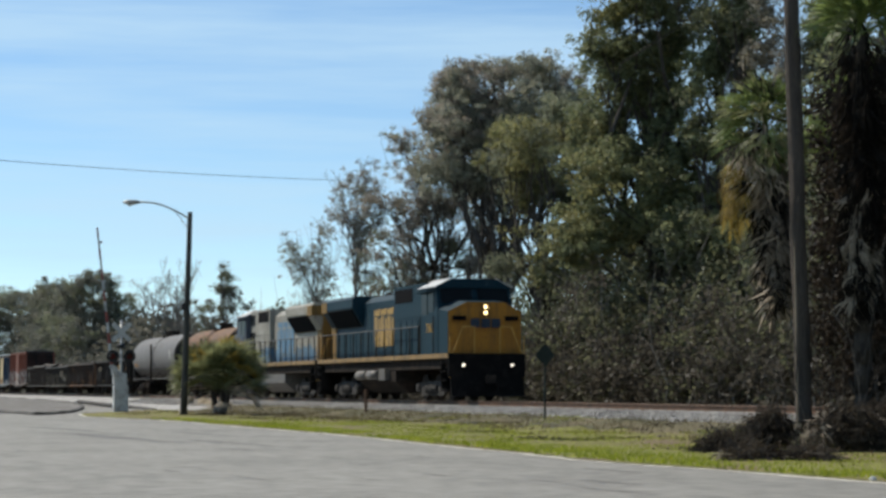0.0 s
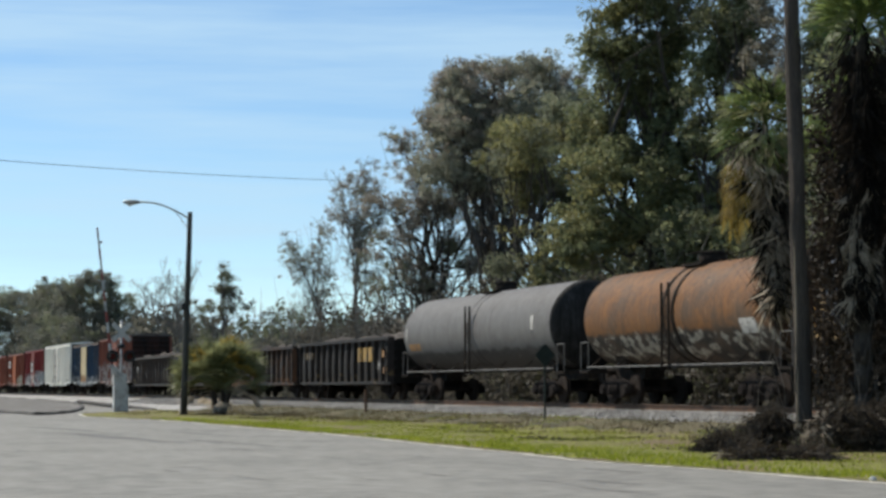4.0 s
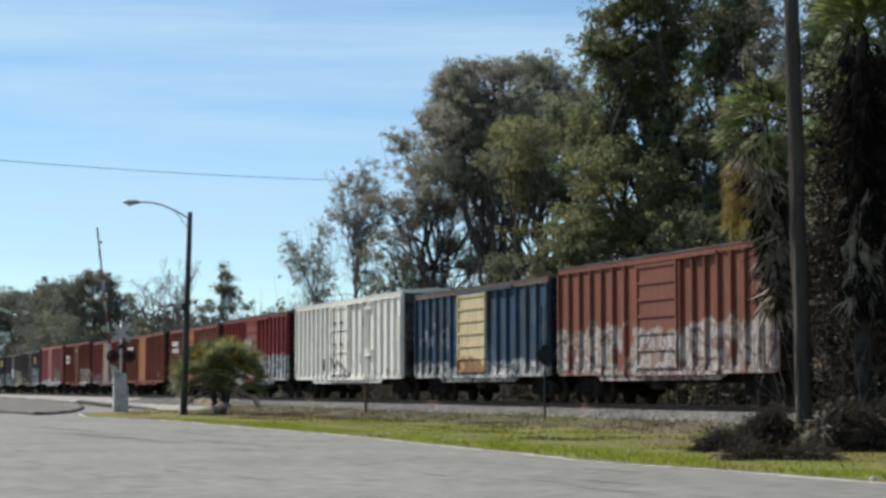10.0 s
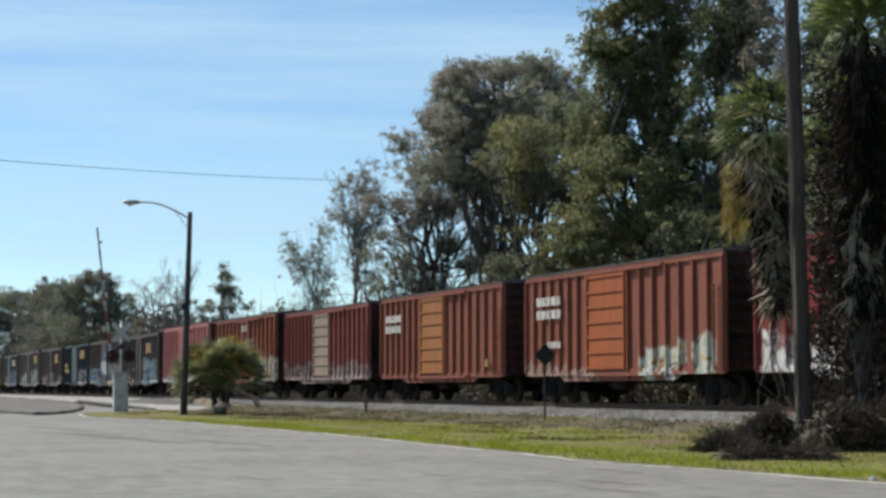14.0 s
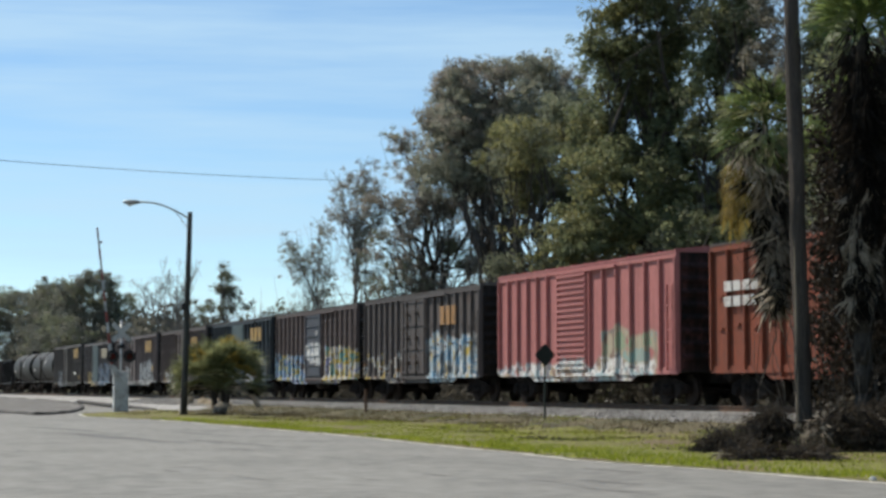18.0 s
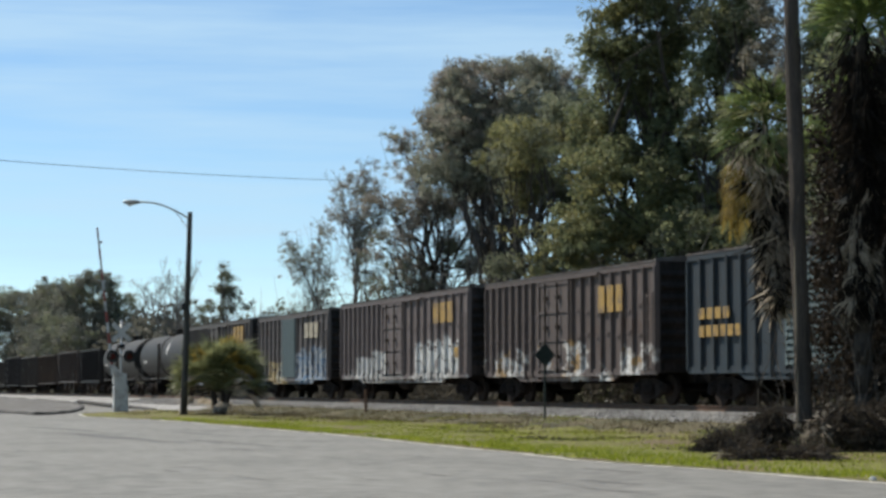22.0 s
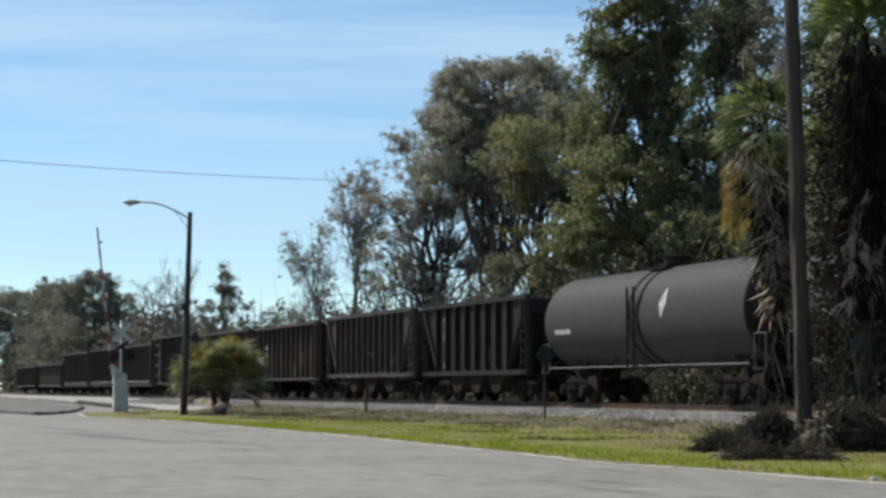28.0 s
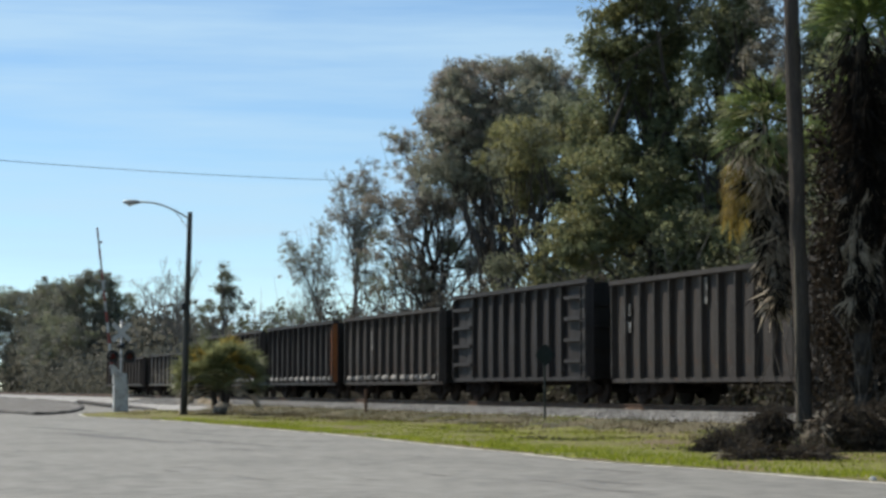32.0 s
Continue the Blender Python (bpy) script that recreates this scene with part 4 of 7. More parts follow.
    # ends: pilot, steps, rails and lamps
    for e in (-1, 1):
        bm = bmesh.new()
        box(bm, *sorted((e * (h - 0.08), e * (h + 0.05))), -1.5, 1.5, 0.95, 1.86)
        prism(bm, [(e * h, 0.22), (e * (h + 0.18), 0.18), (e * (h + 0.05), 0.98), (e * h, 0.98)], -1.42, 1.42)
        part("pilot", bm, M_PILOT, ob)
        for s in (-1, 1):
            bm = bmesh.new()
            for z in (0.45, 0.80, 1.15, 1.5):
                box(bm, *sorted((e * (h - 0.75), e * (h - 0.1))), *sorted((s * 1.2, s * 1.55)), z, z + 0.04)
            box(bm, *sorted((e * (h - 0.79), e * (h - 0.75))), *sorted((s * 1.2, s * 1.55)), 0.4, 1.6)
            part("steps", bm, M_PILOT, ob)
            bm = bmesh.new()
            tube(bm, (e * (h + 0.02), s * 1.45, 0.9), (e * (h + 0.02), s * 1.45, 2.5), 0.02, 0.02, 6)
            tube(bm, (e * (h + 0.05), s * 1.35, 1.86), (e * (h + 0.05), s * 0.95, 2.85), 0.02, 0.02, 6)
            tube(bm, (e * (h + 0.05), s * 0.95, 2.85), (e * (h + 0.05), s * 0.5, 2.85), 0.02, 0.02, 6)
            tube(bm, (e * (h + 0.05), s * 0.5, 2.85), (e * (h + 0.05), s * 0.5, 1.86), 0.02, 0.02, 6)
            part("end_rail", bm, M_ENDRAIL, ob)
        coupler(ob, e * (h + 0.05), e * 0.75)
    for y in (-0.95, 0.95):
        bm = bmesh.new()
        tube(bm, (h + 0.02, y, 1.42), (h + 0.12, y, 1.42), 0.11, 0.12, 12)
        dl = part("ditch_lamp", bm, M_GRIME, ob)
        bm = bmesh.new()
        tube(bm, (h + 0.121, y, 1.42), (h + 0.125, y, 1.42), 0.05, 0.045, 12)
        part("lens", bm, M_DITCH if lit else M_GLASS, dl)
    for i, z in enumerate((3.38, 3.60)):
        bm = bmesh.new()
        tube(bm, (f + 0.01, -0.02, z), (f + 0.07, -0.02, z), 0.125, 0.12, 12)
        hl = part("headlamp", bm, M_GRIME, me_nose)
        bm = bmesh.new()
        tube(bm, (f + 0.071, -0.02, z), (f + 0.075, -0.02, z), 0.075, 0.07, 12)
        part("lens", bm, M_LIGHT if lit else M_GLASS, hl)
    # number boards, nose door and emblem as plain shapes
    for y in (-1.02, 1.02):
        bm = bmesh.new()
        box(bm, f - 0.03, f + 0.02, y - 0.26, y + 0.26, 3.08, 3.26)
        part("number_board", bm, M_MESH, me_nose)
    bm = bmesh.new()
    for i, y in enumerate((-0.42, 0.0, 0.40)):
        box(bm, f + 0.012, f + 0.024, y - 0.17, y + 0.17, 2.82, 3.16)
    part("nose_emblem", bm, M_NAVY, me_nose, "dark blue emblem of plain shapes")
    # fuel tank and air reservoirs
    bm = bmesh.new()
    prism(bm, [(-0.8, 0.30), (0.8, 0.30), (1.38, 0.80), (1.38, 1.26), (-1.38, 1.26), (-1.38, 0.80)], -2.9, 2.6, axis="x")
    ft = part("fuel_tank", bm, tank_m or M_TANK, ob)
    if not flip:
        for x in (-2.6, -0.9):
            bm = bmesh.new()
            tube(bm, (x, -1.52, 1.08), (x + 1.45, -1.52, 1.08), 0.21, 0.21, 14)
            part("air_reservoir", bm, M_TANK, ob, "grey air reservoir")
        bm = bmesh.new()
        box(bm, 0.75, 1.7, -1.6, -1.35, 0.85, 1.35)
        part("equipment_box", bm, M_TANK, ob)
    # the body above the frame is a little wider and taller than the running gear asks
    done = set()
    for o in ob.children_recursive:
        if o.data.name not in done:
            done.add(o.data.name)
            for v in o.data.vertices:
                v.co.y *= 1.07
                v.co.z += 0.06 * max(0.0, v.co.z - 1.6)
    for e in (-1, 1):
        bogie(ob, e * (h - 3.6), 3, 1.75, 0.53, M_LOCOFRAME)
    # emblem on the hood: plain blocks
    for s in (-1, 1):
        lw = 1.08 if not flip else 1.3
        x0 = xb - 3.75 if not flip else xb - 4.6
        y0, y1 = sorted((s * 1.088, s * 1.098))
        W = 2.85 * lw
        # a row of broad slanted blocks over a row of short ones
        for i in range(3):
            a = x0 + i * W / 3
            for pts in ([(a, 3.98), (a + W * 0.30, 4.05), (a + W * 0.27, 3.74), (a, 3.74)], [(a + 0.02, 3.70), (a + W * 0.14, 3.70), (a + W * 0.17, 3.10), (a, 3.10)],
                        [(a + W * 0.20, 3.62), (a + W * 0.29, 3.62), (a + W * 0.31, 3.10), (a + W * 0.22, 3.10)]):
                bm = bmesh.new()
                prism(bm, pts, y0, y1)
                part("hood_emblem", bm, logo, hd)
        for i in range(4):
            a = x0 + i * W / 4
            bm = bmesh.new()
            prism(bm, [(a, 3.06), (a + W * 0.235, 3.06), (a + W * 0.21, 2.36), (a + W * 0.03, 2.36)], y0, y1)
            part("hood_emblem", bm, logo, hd)
        if flip:
            # flat black panel stands in for the shaded recess of the doorway
            bm = bmesh.new()
            box(bm, cb - 1.15, cb - 0.06, *sorted((s * 1.32, s * 1.345)), 1.92, 3.62)
            part("cab_doorway", bm, M_MESH, ob, "black panel for the shaded doorway behind the cab")
            for k in range(2):
                bm = bmesh.new()
                box(bm, cb - 0.60 - 0.5 * k, cb - 0.18 - 0.5 * k, *sorted((s * 1.32, s * 1.345)), 4.0, 4.6)
                part("side_window", bm, M_GLASS, up)
        if digits:
            cu = bpy.data.curves.new("digits", "FONT")
            cu.body, cu.size, cu.extrude, cu.align_x = digits, 0.52, 0.006, "CENTER"
            tx = new("digits", cu)
            dg = bpy.context.evaluated_depsgraph_get()
            me = bpy.data.meshes.new_from_object(tx.evaluated_get(dg))
            bpy.data.objects.remove(tx)
            nm = piece("road_number", me, M_WHITE if flip else M_YELLOW, cab, (cb + 1.35) , s * 1.597, 2.75, 90, 0, 0 if s < 0 else 180)
    return ob


M_LOCOYEL = paint("worn locomotive yellow", (0.31, 0.20, 0.085), rusty=0.35, rust=(0.20, 0.13, 0.08), dirt=0.6)
M_LOCOBLUE = paint("dark locomotive blue", (0.004, 0.026, 0.040), rust=(0.010, 0.030, 0.040), rusty=0.2, dirt=0.12)
M_REARYEL = paint("sooty yellow", (0.22, 0.13, 0.035), rusty=0.3, dirt=0.5)
M_LOCOCREAM = paint("grimy cream hood", (0.33, 0.315, 0.27), rusty=0.2, rust=(0.20, 0.18, 0.145), dirt=0.5, layers=((-12, 12, 1.7, 2.45, 0.4, 0.2, ((0.10, 0.20, 0.30),)),))
M_LOCOGREY = paint("faded grey blue cab", (0.078, 0.096, 0.13), rusty=0.15, rust=(0.2, 0.2, 0.2), dirt=0.4)
M_EMBLEMBLUE = paint("faded blue emblem", (0.12, 0.24, 0.36), rusty=0.2, rust=(0.3, 0.33, 0.34), dirt=0.4)
M_NOSEYEL = paint("nose yellow", (0.34, 0.155, 0.024), rusty=0.05, dirt=0.35)
# pale colour that imitates sunlight glinting off the cab roof
M_ROOFGLINT = mat("sun-bleached pale paint", (0.50, 0.50, 0.48), 0.5, second=(0.36, 0.35, 0.33), scale=2)
M_NAVY = mat("navy paint", (0.018, 0.03, 0.05), 0.5, scale=3)
M_PILOT = mat("black pilot steel", (0.007, 0.007, 0.007), 0.9, second=(0.016, 0.014, 0.013), scale=3, spec=0.05)
M_TANK = mat("grey fuel tank", (0.095, 0.088, 0.080), 0.6, second=(0.13, 0.11, 0.09), scale=2, fine=0.3)
M_LOCOFRAME = mat("dusty grey bogie casting", (0.040, 0.036, 0.033), 0.85, second=(0.02, 0.018, 0.016), scale=3, fine=0.4, amount=0.8)
M_ENDRAIL = mat("yellow end railing", (0.45, 0.26, 0.06), 0.6, scale=5)

locomotive("dark blue freight locomotive with yellow nose and lit headlamps", -74.3, -94.5, M_LOCOBLUE, M_LOCOBLUE, M_NOSEYEL, M_YELLOW, lit=True, tank_m=M_GRIME, digits="7863")
locomotive("grimy cream and grey-blue locomotive coupled back to front", -95.0, -114.4, M_LOCOCREAM, M_LOCOGREY, M_NOSEYEL, M_EMBLEMBLUE, flip=True, digits="7898")

W_, B_, Y_ = (0.66, 0.65, 0.62), (0.22, 0.38, 0.52), (0.58, 0.42, 0.10)
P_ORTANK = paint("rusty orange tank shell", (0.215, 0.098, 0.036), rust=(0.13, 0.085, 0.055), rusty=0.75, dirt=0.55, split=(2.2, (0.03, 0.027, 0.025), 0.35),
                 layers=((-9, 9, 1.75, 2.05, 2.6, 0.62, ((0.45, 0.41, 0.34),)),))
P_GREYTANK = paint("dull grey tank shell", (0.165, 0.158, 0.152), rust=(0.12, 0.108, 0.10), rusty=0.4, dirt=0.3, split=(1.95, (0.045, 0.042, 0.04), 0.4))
P_DARKTANK = paint("dark grey tank shell", (0.044, 0.043, 0.042), rust=(0.06, 0.055, 0.05), rusty=0.3, dirt=0.3)
P_DARKTANK2 = paint("sooty grey tank shell", (0.050, 0.049, 0.047), rust=(0.06, 0.055, 0.05), rusty=0.35, dirt=0.35)
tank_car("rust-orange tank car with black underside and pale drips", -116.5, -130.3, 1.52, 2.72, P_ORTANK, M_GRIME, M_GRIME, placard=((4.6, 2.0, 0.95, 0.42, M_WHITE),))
tank_car("dull grey tank car with dark underside", -132.6, -150.3, 1.52, 2.72, P_GREYTANK, P_GREYTANK, M_GRIME, placard=((6.6, 2.55, 0.25, 0.5, M_WHITE), (-7.9, 2.05, 1.5, 0.28, M_ORANGEMARK), (-8.1, 2.5, 0.12, 0.5, M_WHITE)))

P_GON1 = paint("black gondola paint", (0.030, 0.026, 0.024), rust=(0.10, 0.055, 0.03), rusty=0.2, dirt=0.5, layers=((-8, 8, 0.8, 1.0, 1.8, 0.70, ((0.16, 0.11, 0.06),)),), dirtcol=(0.030, 0.025, 0.022))
P_GON2 = paint("brown rusted gondola", (0.046, 0.035, 0.030), rust=(0.17, 0.075, 0.032), rusty=0.5, dirt=0.5, layers=((-8, 8, 0.7, 0.95, 1.6, 0.60, ((0.22, 0.10, 0.04), (0.30, 0.16, 0.08))),), dirtcol=(0.030, 0.025, 0.022))
P_GON2E = paint("rust-eaten end sheet", (0.15, 0.068, 0.032), rust=(0.06, 0.04, 0.03), rusty=0.5, dirt=0.5)
P_GON3 = paint("dark grey gondola", (0.040, 0.036, 0.033), rust=(0.10, 0.06, 0.035), rusty=0.25, dirt=0.45, layers=((-8, 8, 0.7, 1.7, 1.4, 0.52, ((0.16, 0.135, 0.10), (0.12, 0.105, 0.09))),), dirtcol=(0.030, 0.025, 0.022))
P_GON4 = paint("dusty brown gondola", (0.052, 0.042, 0.036), rust=(0.12, 0.065, 0.032), rusty=0.3, dirt=0.4, dirtcol=(0.030, 0.025, 0.022))
yl = lambda x, z, w, hgt, chars=3: (x, z, w, hgt, M_YELLOWOLD, 1, chars, -1, 1.55)
wt = lambda x, z, w, hgt, chars=3, rows=1, y=1.405: (x, z, w, hgt, M_DIMWHITE, rows, chars, -1, y)
gondola("black gondola with dark posts and yellow marks, full of rubble", -151.9, -167.7, 2.62, P_GON1, 14, load=0.35, marks=((2.9, 1.7, 2.3, 0.62, M_YELLOW, 1, 3, -1, 1.55), (6.9, 1.15, 0.6, 0.3, M_ORANGEMARK, 1, 1, -1, 1.55), (6.8, 1.85, 0.5, 0.3, M_ORANGEMARK, 1, 1, -1, 1.55), yl(-7.0, 1.9, 1.7, 0.35, 4), wt(6.1, 1.3, 0.4, 0.4, 1, y=1.55)), seed=2.1, depth=0.19, bulge=0.13)
gondola("brown gondola with orange rust along its foot", -169.0, -185.1, 2.55, P_GON2, 14, load=0.3, rust_end=P_GON2E, seed=5.3, depth=0.19, bulge=0.13)
gondola("dark grey gondola with a heaped load", -186.0, -202.3, 2.45, P_GON3, 15, load=0.35, marks=(yl(3.0, 1.6, 2.3, 0.5), yl(-7.2, 1.7, 1.2, 0.35, 3), wt(5.9, 1.1, 0.4, 0.35, 1, y=1.55)), seed=8.8, depth=0.19, bulge=0.13)
gondola("dusty brown gondola with a heaped rubble load", -203.1, -218.4, 2.62, P_GON4, 13, load=0.4, post_w=0.10, marks=(wt(-6.6, 1.6, 0.9, 0.5, 3, y=1.55), yl(-7.3, 0.85, 0.4, 0.3, 1)), seed=11.2, depth=0.19, bulge=0.13)

ybx = lambda x, z, w, hgt, chars=3: (x, z, w, hgt, M_YELLOW, 1, chars, -1, 1.602)
wbx = lambda x, z, w, hgt, chars=3, rows=1: (x, z, w, hgt, M_WHITE, rows, chars, -1, 1.602, "lettering_bar", 0.22)
P_BROWN = paint("faded red-brown boxcar paint", (0.21, 0.075, 0.05), rust=(0.13, 0.055, 0.04), rusty=0.3, dirt=0.35, layers=((-8, 8, 0.7, 2.3, 0.9, 0.46, ((0.34, 0.27, 0.23), (0.45, 0.42, 0.40), (0.28, 0.20, 0.17))),))
P_RUSTROOF = paint("rusted roof edge", (0.15, 0.105, 0.08), rust=(0.26, 0.22, 0.19), rusty=0.35, dirt=0.4)
P_BLUE = paint("weathered blue boxcar paint", (0.026, 0.066, 0.125), rust=(0.12, 0.165, 0.20), rusty=0.5, dirt=0.75, layers=((-8, 8, 0.8, 1.4, 1.2, 0.45, (W_, (0.4, 0.42, 0.42))), (-7, -3, 2.3, 2.9, 2.0, 0.66, ((0.3, 0.36, 0.42),))))
P_CREAM = paint("cream door paint", (0.60, 0.49, 0.30), rust=(0.36, 0.22, 0.09), rusty=0.25, dirt=0.3, layers=((-3, 3, 0.7, 1.55, 2.0, 0.42, ((0.30, 0.13, 0.04), (0.24, 0.11, 0.04), (0.42, 0.30, 0.15))),))
P_WHITE = paint("dingy white boxcar paint", (0.78, 0.755, 0.685), rust=(0.45, 0.42, 0.37), rusty=0.15, dirt=0.22, dirtcol=(0.22, 0.20, 0.17), layers=((-3.0, 1.2, 0.8, 1.9, 2.2, 0.66, ((0.16, 0.14, 0.11),)), (4.5, 9.2, 0.8, 1.1, 2.0, 0.6, ((0.4, 0.38, 0.33),))))
P_MAROON = paint("maroon boxcar paint", (0.215, 0.035, 0.035), rust=(0.13, 0.035, 0.03), rusty=0.25, dirt=0.3, layers=((0.6, 8, 0.75, 2.15, 1.0, 0.43, (W_, (0.36, 0.42, 0.44), (0.45, 0.45, 0.44))), (-7.5, -2.2, 0.75, 1.9, 1.1, 0.47, (W_, (0.36, 0.30, 0.3)))))
P_MARDOOR = paint("maroon door with white panels", (0.22, 0.045, 0.035), rust=(0.28, 0.10, 0.06), rusty=0.4, dirt=0.3, layers=((-2, 2, 1.0, 1.9, 1.6, 0.5, ((0.4, 0.36, 0.33),)),))
P_RED1 = paint("brick red boxcar paint", (0.25, 0.085, 0.056), rust=(0.16, 0.05, 0.035), rusty=0.3, dirt=0.3, layers=((2.2, 7, 0.75, 1.7, 1.1, 0.50, ((0.5, 0.42, 0.2), (0.56, 0.55, 0.48), (0.45, 0.5, 0.42), (0.5, 0.5, 0.48))), (-8, -1.5, 0.8, 1.2, 1.5, 0.5, ((0.38, 0.25, 0.2),))))
P_ORANGE = paint("orange-red door paint", (0.36, 0.10, 0.035), rust=(0.28, 0.08, 0.04), rusty=0.3, dirt=0.25)
P_RED2 = paint("rust red boxcar paint", (0.245, 0.082, 0.053), rust=(0.15, 0.05, 0.035), rusty=0.35, dirt=0.35)
P_TAN = paint("orange-tan door paint", (0.34, 0.135, 0.045), rust=(0.26, 0.10, 0.04), rusty=0.3, dirt=0.25)
P_RED3 = paint("dull red boxcar paint", (0.245, 0.068, 0.055), rust=(0.13, 0.05, 0.04), rusty=0.3, dirt=0.35, layers=((-8, 8, 0.75, 1.6, 1.2, 0.50, ((0.30, 0.22, 0.2), (0.38, 0.31, 0.28))),))
P_GREYDOOR = paint("grey-brown door paint", (0.30, 0.22, 0.17), rust=(0.2, 0.12, 0.08), rusty=0.35, dirt=0.3)
P_RED4 = paint("dark red boxcar paint", (0.215, 0.062, 0.036), rust=(0.15, 0.055, 0.03), rusty=0.3, dirt=0.35, layers=((1.9, 8, 0.75, 2.0, 0.8, 0.46, (Y_, W_, (0.50, 0.46, 0.40), (0.40, 0.25, 0.12))),))
P_PINK = paint("faded pink-red boxcar paint", (0.40, 0.155, 0.145), rust=(0.32, 0.13, 0.12), rusty=0.25, dirt=0.2, layers=((2.2, 6.2, 0.8, 2.2, 0.7, 0.42, ((0.30, 0.36, 0.24), (0.40, 0.36, 0.26), (0.27, 0.38, 0.34))), (-8, 6, 0.75, 1.25, 1.3, 0.44, ((0.40, 0.5, 0.52), W_, (0.42, 0.35, 0.25)))))
P_BLK1 = paint("black boxcar with spray colours", (0.098, 0.084, 0.080), rusty=0.2, dirt=0.3, layers=((1.6, 7.2, 0.75, 2.4, 0.75, 0.40, (W_, B_, (0.42, 0.52, 0.56), (0.5, 0.5, 0.48), Y_)), (-8, -2.2, 0.75, 1.9, 1.5, 0.60, (Y_, (0.4, 0.36, 0.3), W_, (0.35, 0.2, 0.1)))))
P_BLK2 = paint("dark brown boxcar with yellow and blue spray", (0.115, 0.088, 0.082), rusty=0.15, dirt=0.3, layers=((-7.8, -1.6, 0.75, 2.1, 1.3, 0.46, (Y_, (0.5, 0.48, 0.3), B_, (0.36, 0.4, 0.55), W_)), (2, 8, 0.75, 2.3, 1.3, 0.46, ((0.16, 0.36, 0.36), Y_, W_, (0.3, 0.3, 0.5)))))
P_BLKDOOR = paint("slate door paint", (0.065, 0.07, 0.085), rusty=0.1, dirt=0.3, layers=((-2, 2, 2.0, 2.6, 1.5, 0.5, (W_, (0.3, 0.33, 0.36))),))
P_SLATE = paint("slate blue-grey boxcar paint", (0.036, 0.048, 0.058), rusty=0.15, dirt=0.35, layers=((1.5, 6.3, 0.8, 2.0, 1.1, 0.46, (W_, (0.42, 0.43, 0.44))),))
P_SLATEDOOR = paint("grey louvred door paint", (0.13, 0.17, 0.175), rusty=0.1, rust=(0.12, 0.12, 0.12), dirt=0.3)
P_BRA = paint("grey-brown boxcar paint", (0.115, 0.092, 0.085), rusty=0.25, dirt=0.3, layers=((-8, 8, 0.75, 1.7, 1.0, 0.60, ((0.38, 0.25, 0.12), (0.46, 0.42, 0.38), W_, (0.40, 0.37, 0.34))),))
P_BRB = paint("purple-brown boxcar paint", (0.155, 0.128, 0.122), rusty=0.15, dirt=0.3, layers=((-6.4, -1.7, 0.75, 1.9, 1.3, 0.42, (W_, (0.6, 0.59, 0.57))), (2.3, 7.6, 0.75, 2.2, 1.2, 0.42, (W_, (0.6, 0.6, 0.58))), (-9, 9, 0.75, 0.95, 1.4, 0.56, ((0.35, 0.33, 0.31),))))
P_GDOOR = paint("dark grey boxcar with pale spray", (0.135, 0.12, 0.115), rusty=0.2, dirt=0.3, layers=((1.5, 7, 0.75, 2.3, 0.8, 0.43, ((0.16, 0.24, 0.34), (0.42, 0.44, 0.46), (0.2, 0.28, 0.38))), (-4.8, -1.2, 0.75, 1.8, 1.1, 0.43, ((0.5, 0.38, 0.2), (0.5, 0.46, 0.36)))))
P_DKC = paint("dark grey-black boxcar paint", (0.12, 0.108, 0.10), rusty=0.15, dirt=0.3, layers=((-5.8, -2.8, 0.75, 2.0, 1.0, 0.35, ((0.42, 0.42, 0.43), (0.36, 0.37, 0.38))), (-9, 9, 0.8, 1.4, 1.8, 0.74, ((0.42, 0.30, 0.09),))))

boxcar("faded red-brown boxcar with pale weathered lower sides", -220.1, -235.6, 4.60, P_BROWN, None, 7, (0.35, 2.9))
boxcar("weathered blue boxcar with a cream sliding door", -236.6, -251.7, 4.42, P_BLUE, P_CREAM, 6, (-0.3, 3.2), roof_pm=P_RUSTROOF, eave=P_RUSTROOF)
white_car = boxcar("long dingy white boxcar with a plug door", -253.7, -272.1, 4.68, P_WHITE, None, 8, (-0.6, 3.1), plug=True, roof_pm=P_WHITE, marks=((2.7, 3.3, 0.5, 0.5, M_GRIME, 1, 1, -1, 1.50), (2.6, 1.6, 0.5, 0.5, M_GRIME, 1, 1, -1, 1.50), (-4.3, 1.4, 0.9, 0.5, M_RAILING, 1, 1, -1, 1.50)))
for z0, z1 in ((1.0, 1.95), (2.3, 4.02)):
    bm = bmesh.new()
    box(bm, 3.75, 3.85, -1.64, -1.49, z0, z1)
    box(bm, 3.75, 4.70, -1.64, -1.49, z1, z1 + 0.12)
    box(bm, 4.60, 4.70, -1.64, -1.49, z1 + 0.12, z1 + 0.30)
    part("door_stop", bm, P_WHITE, white_car)
boxcar("maroon boxcar with white sprayed scrawl along its foot", -274.0, -289.8, 4.57, P_MAROON, P_MARDOOR, 7, (-0.2, 3.0), marks=(wbx(-2.3, 2.6, 0.3, 0.2, 1), wbx(-2.3, 2.2, 0.3, 0.2, 1), (-1.55, 2.15, 1.75, 1.15, M_RAILING, 1, 1, -1, 1.648), (-1.4, 2.25, 1.4, 0.9, M_WHITE, 2, 5, -1, 1.66)))
boxcar("brick red boxcar with an orange door and white marks", -291.7, -307.3, 4.48, P_RED1, P_ORANGE, 7, (-0.5, 3.1), marks=(wbx(-6.6, 2.85, 2.2, 0.75, 5, 2), wbx(-5.6, 1.85, 1.2, 0.22, 4)))
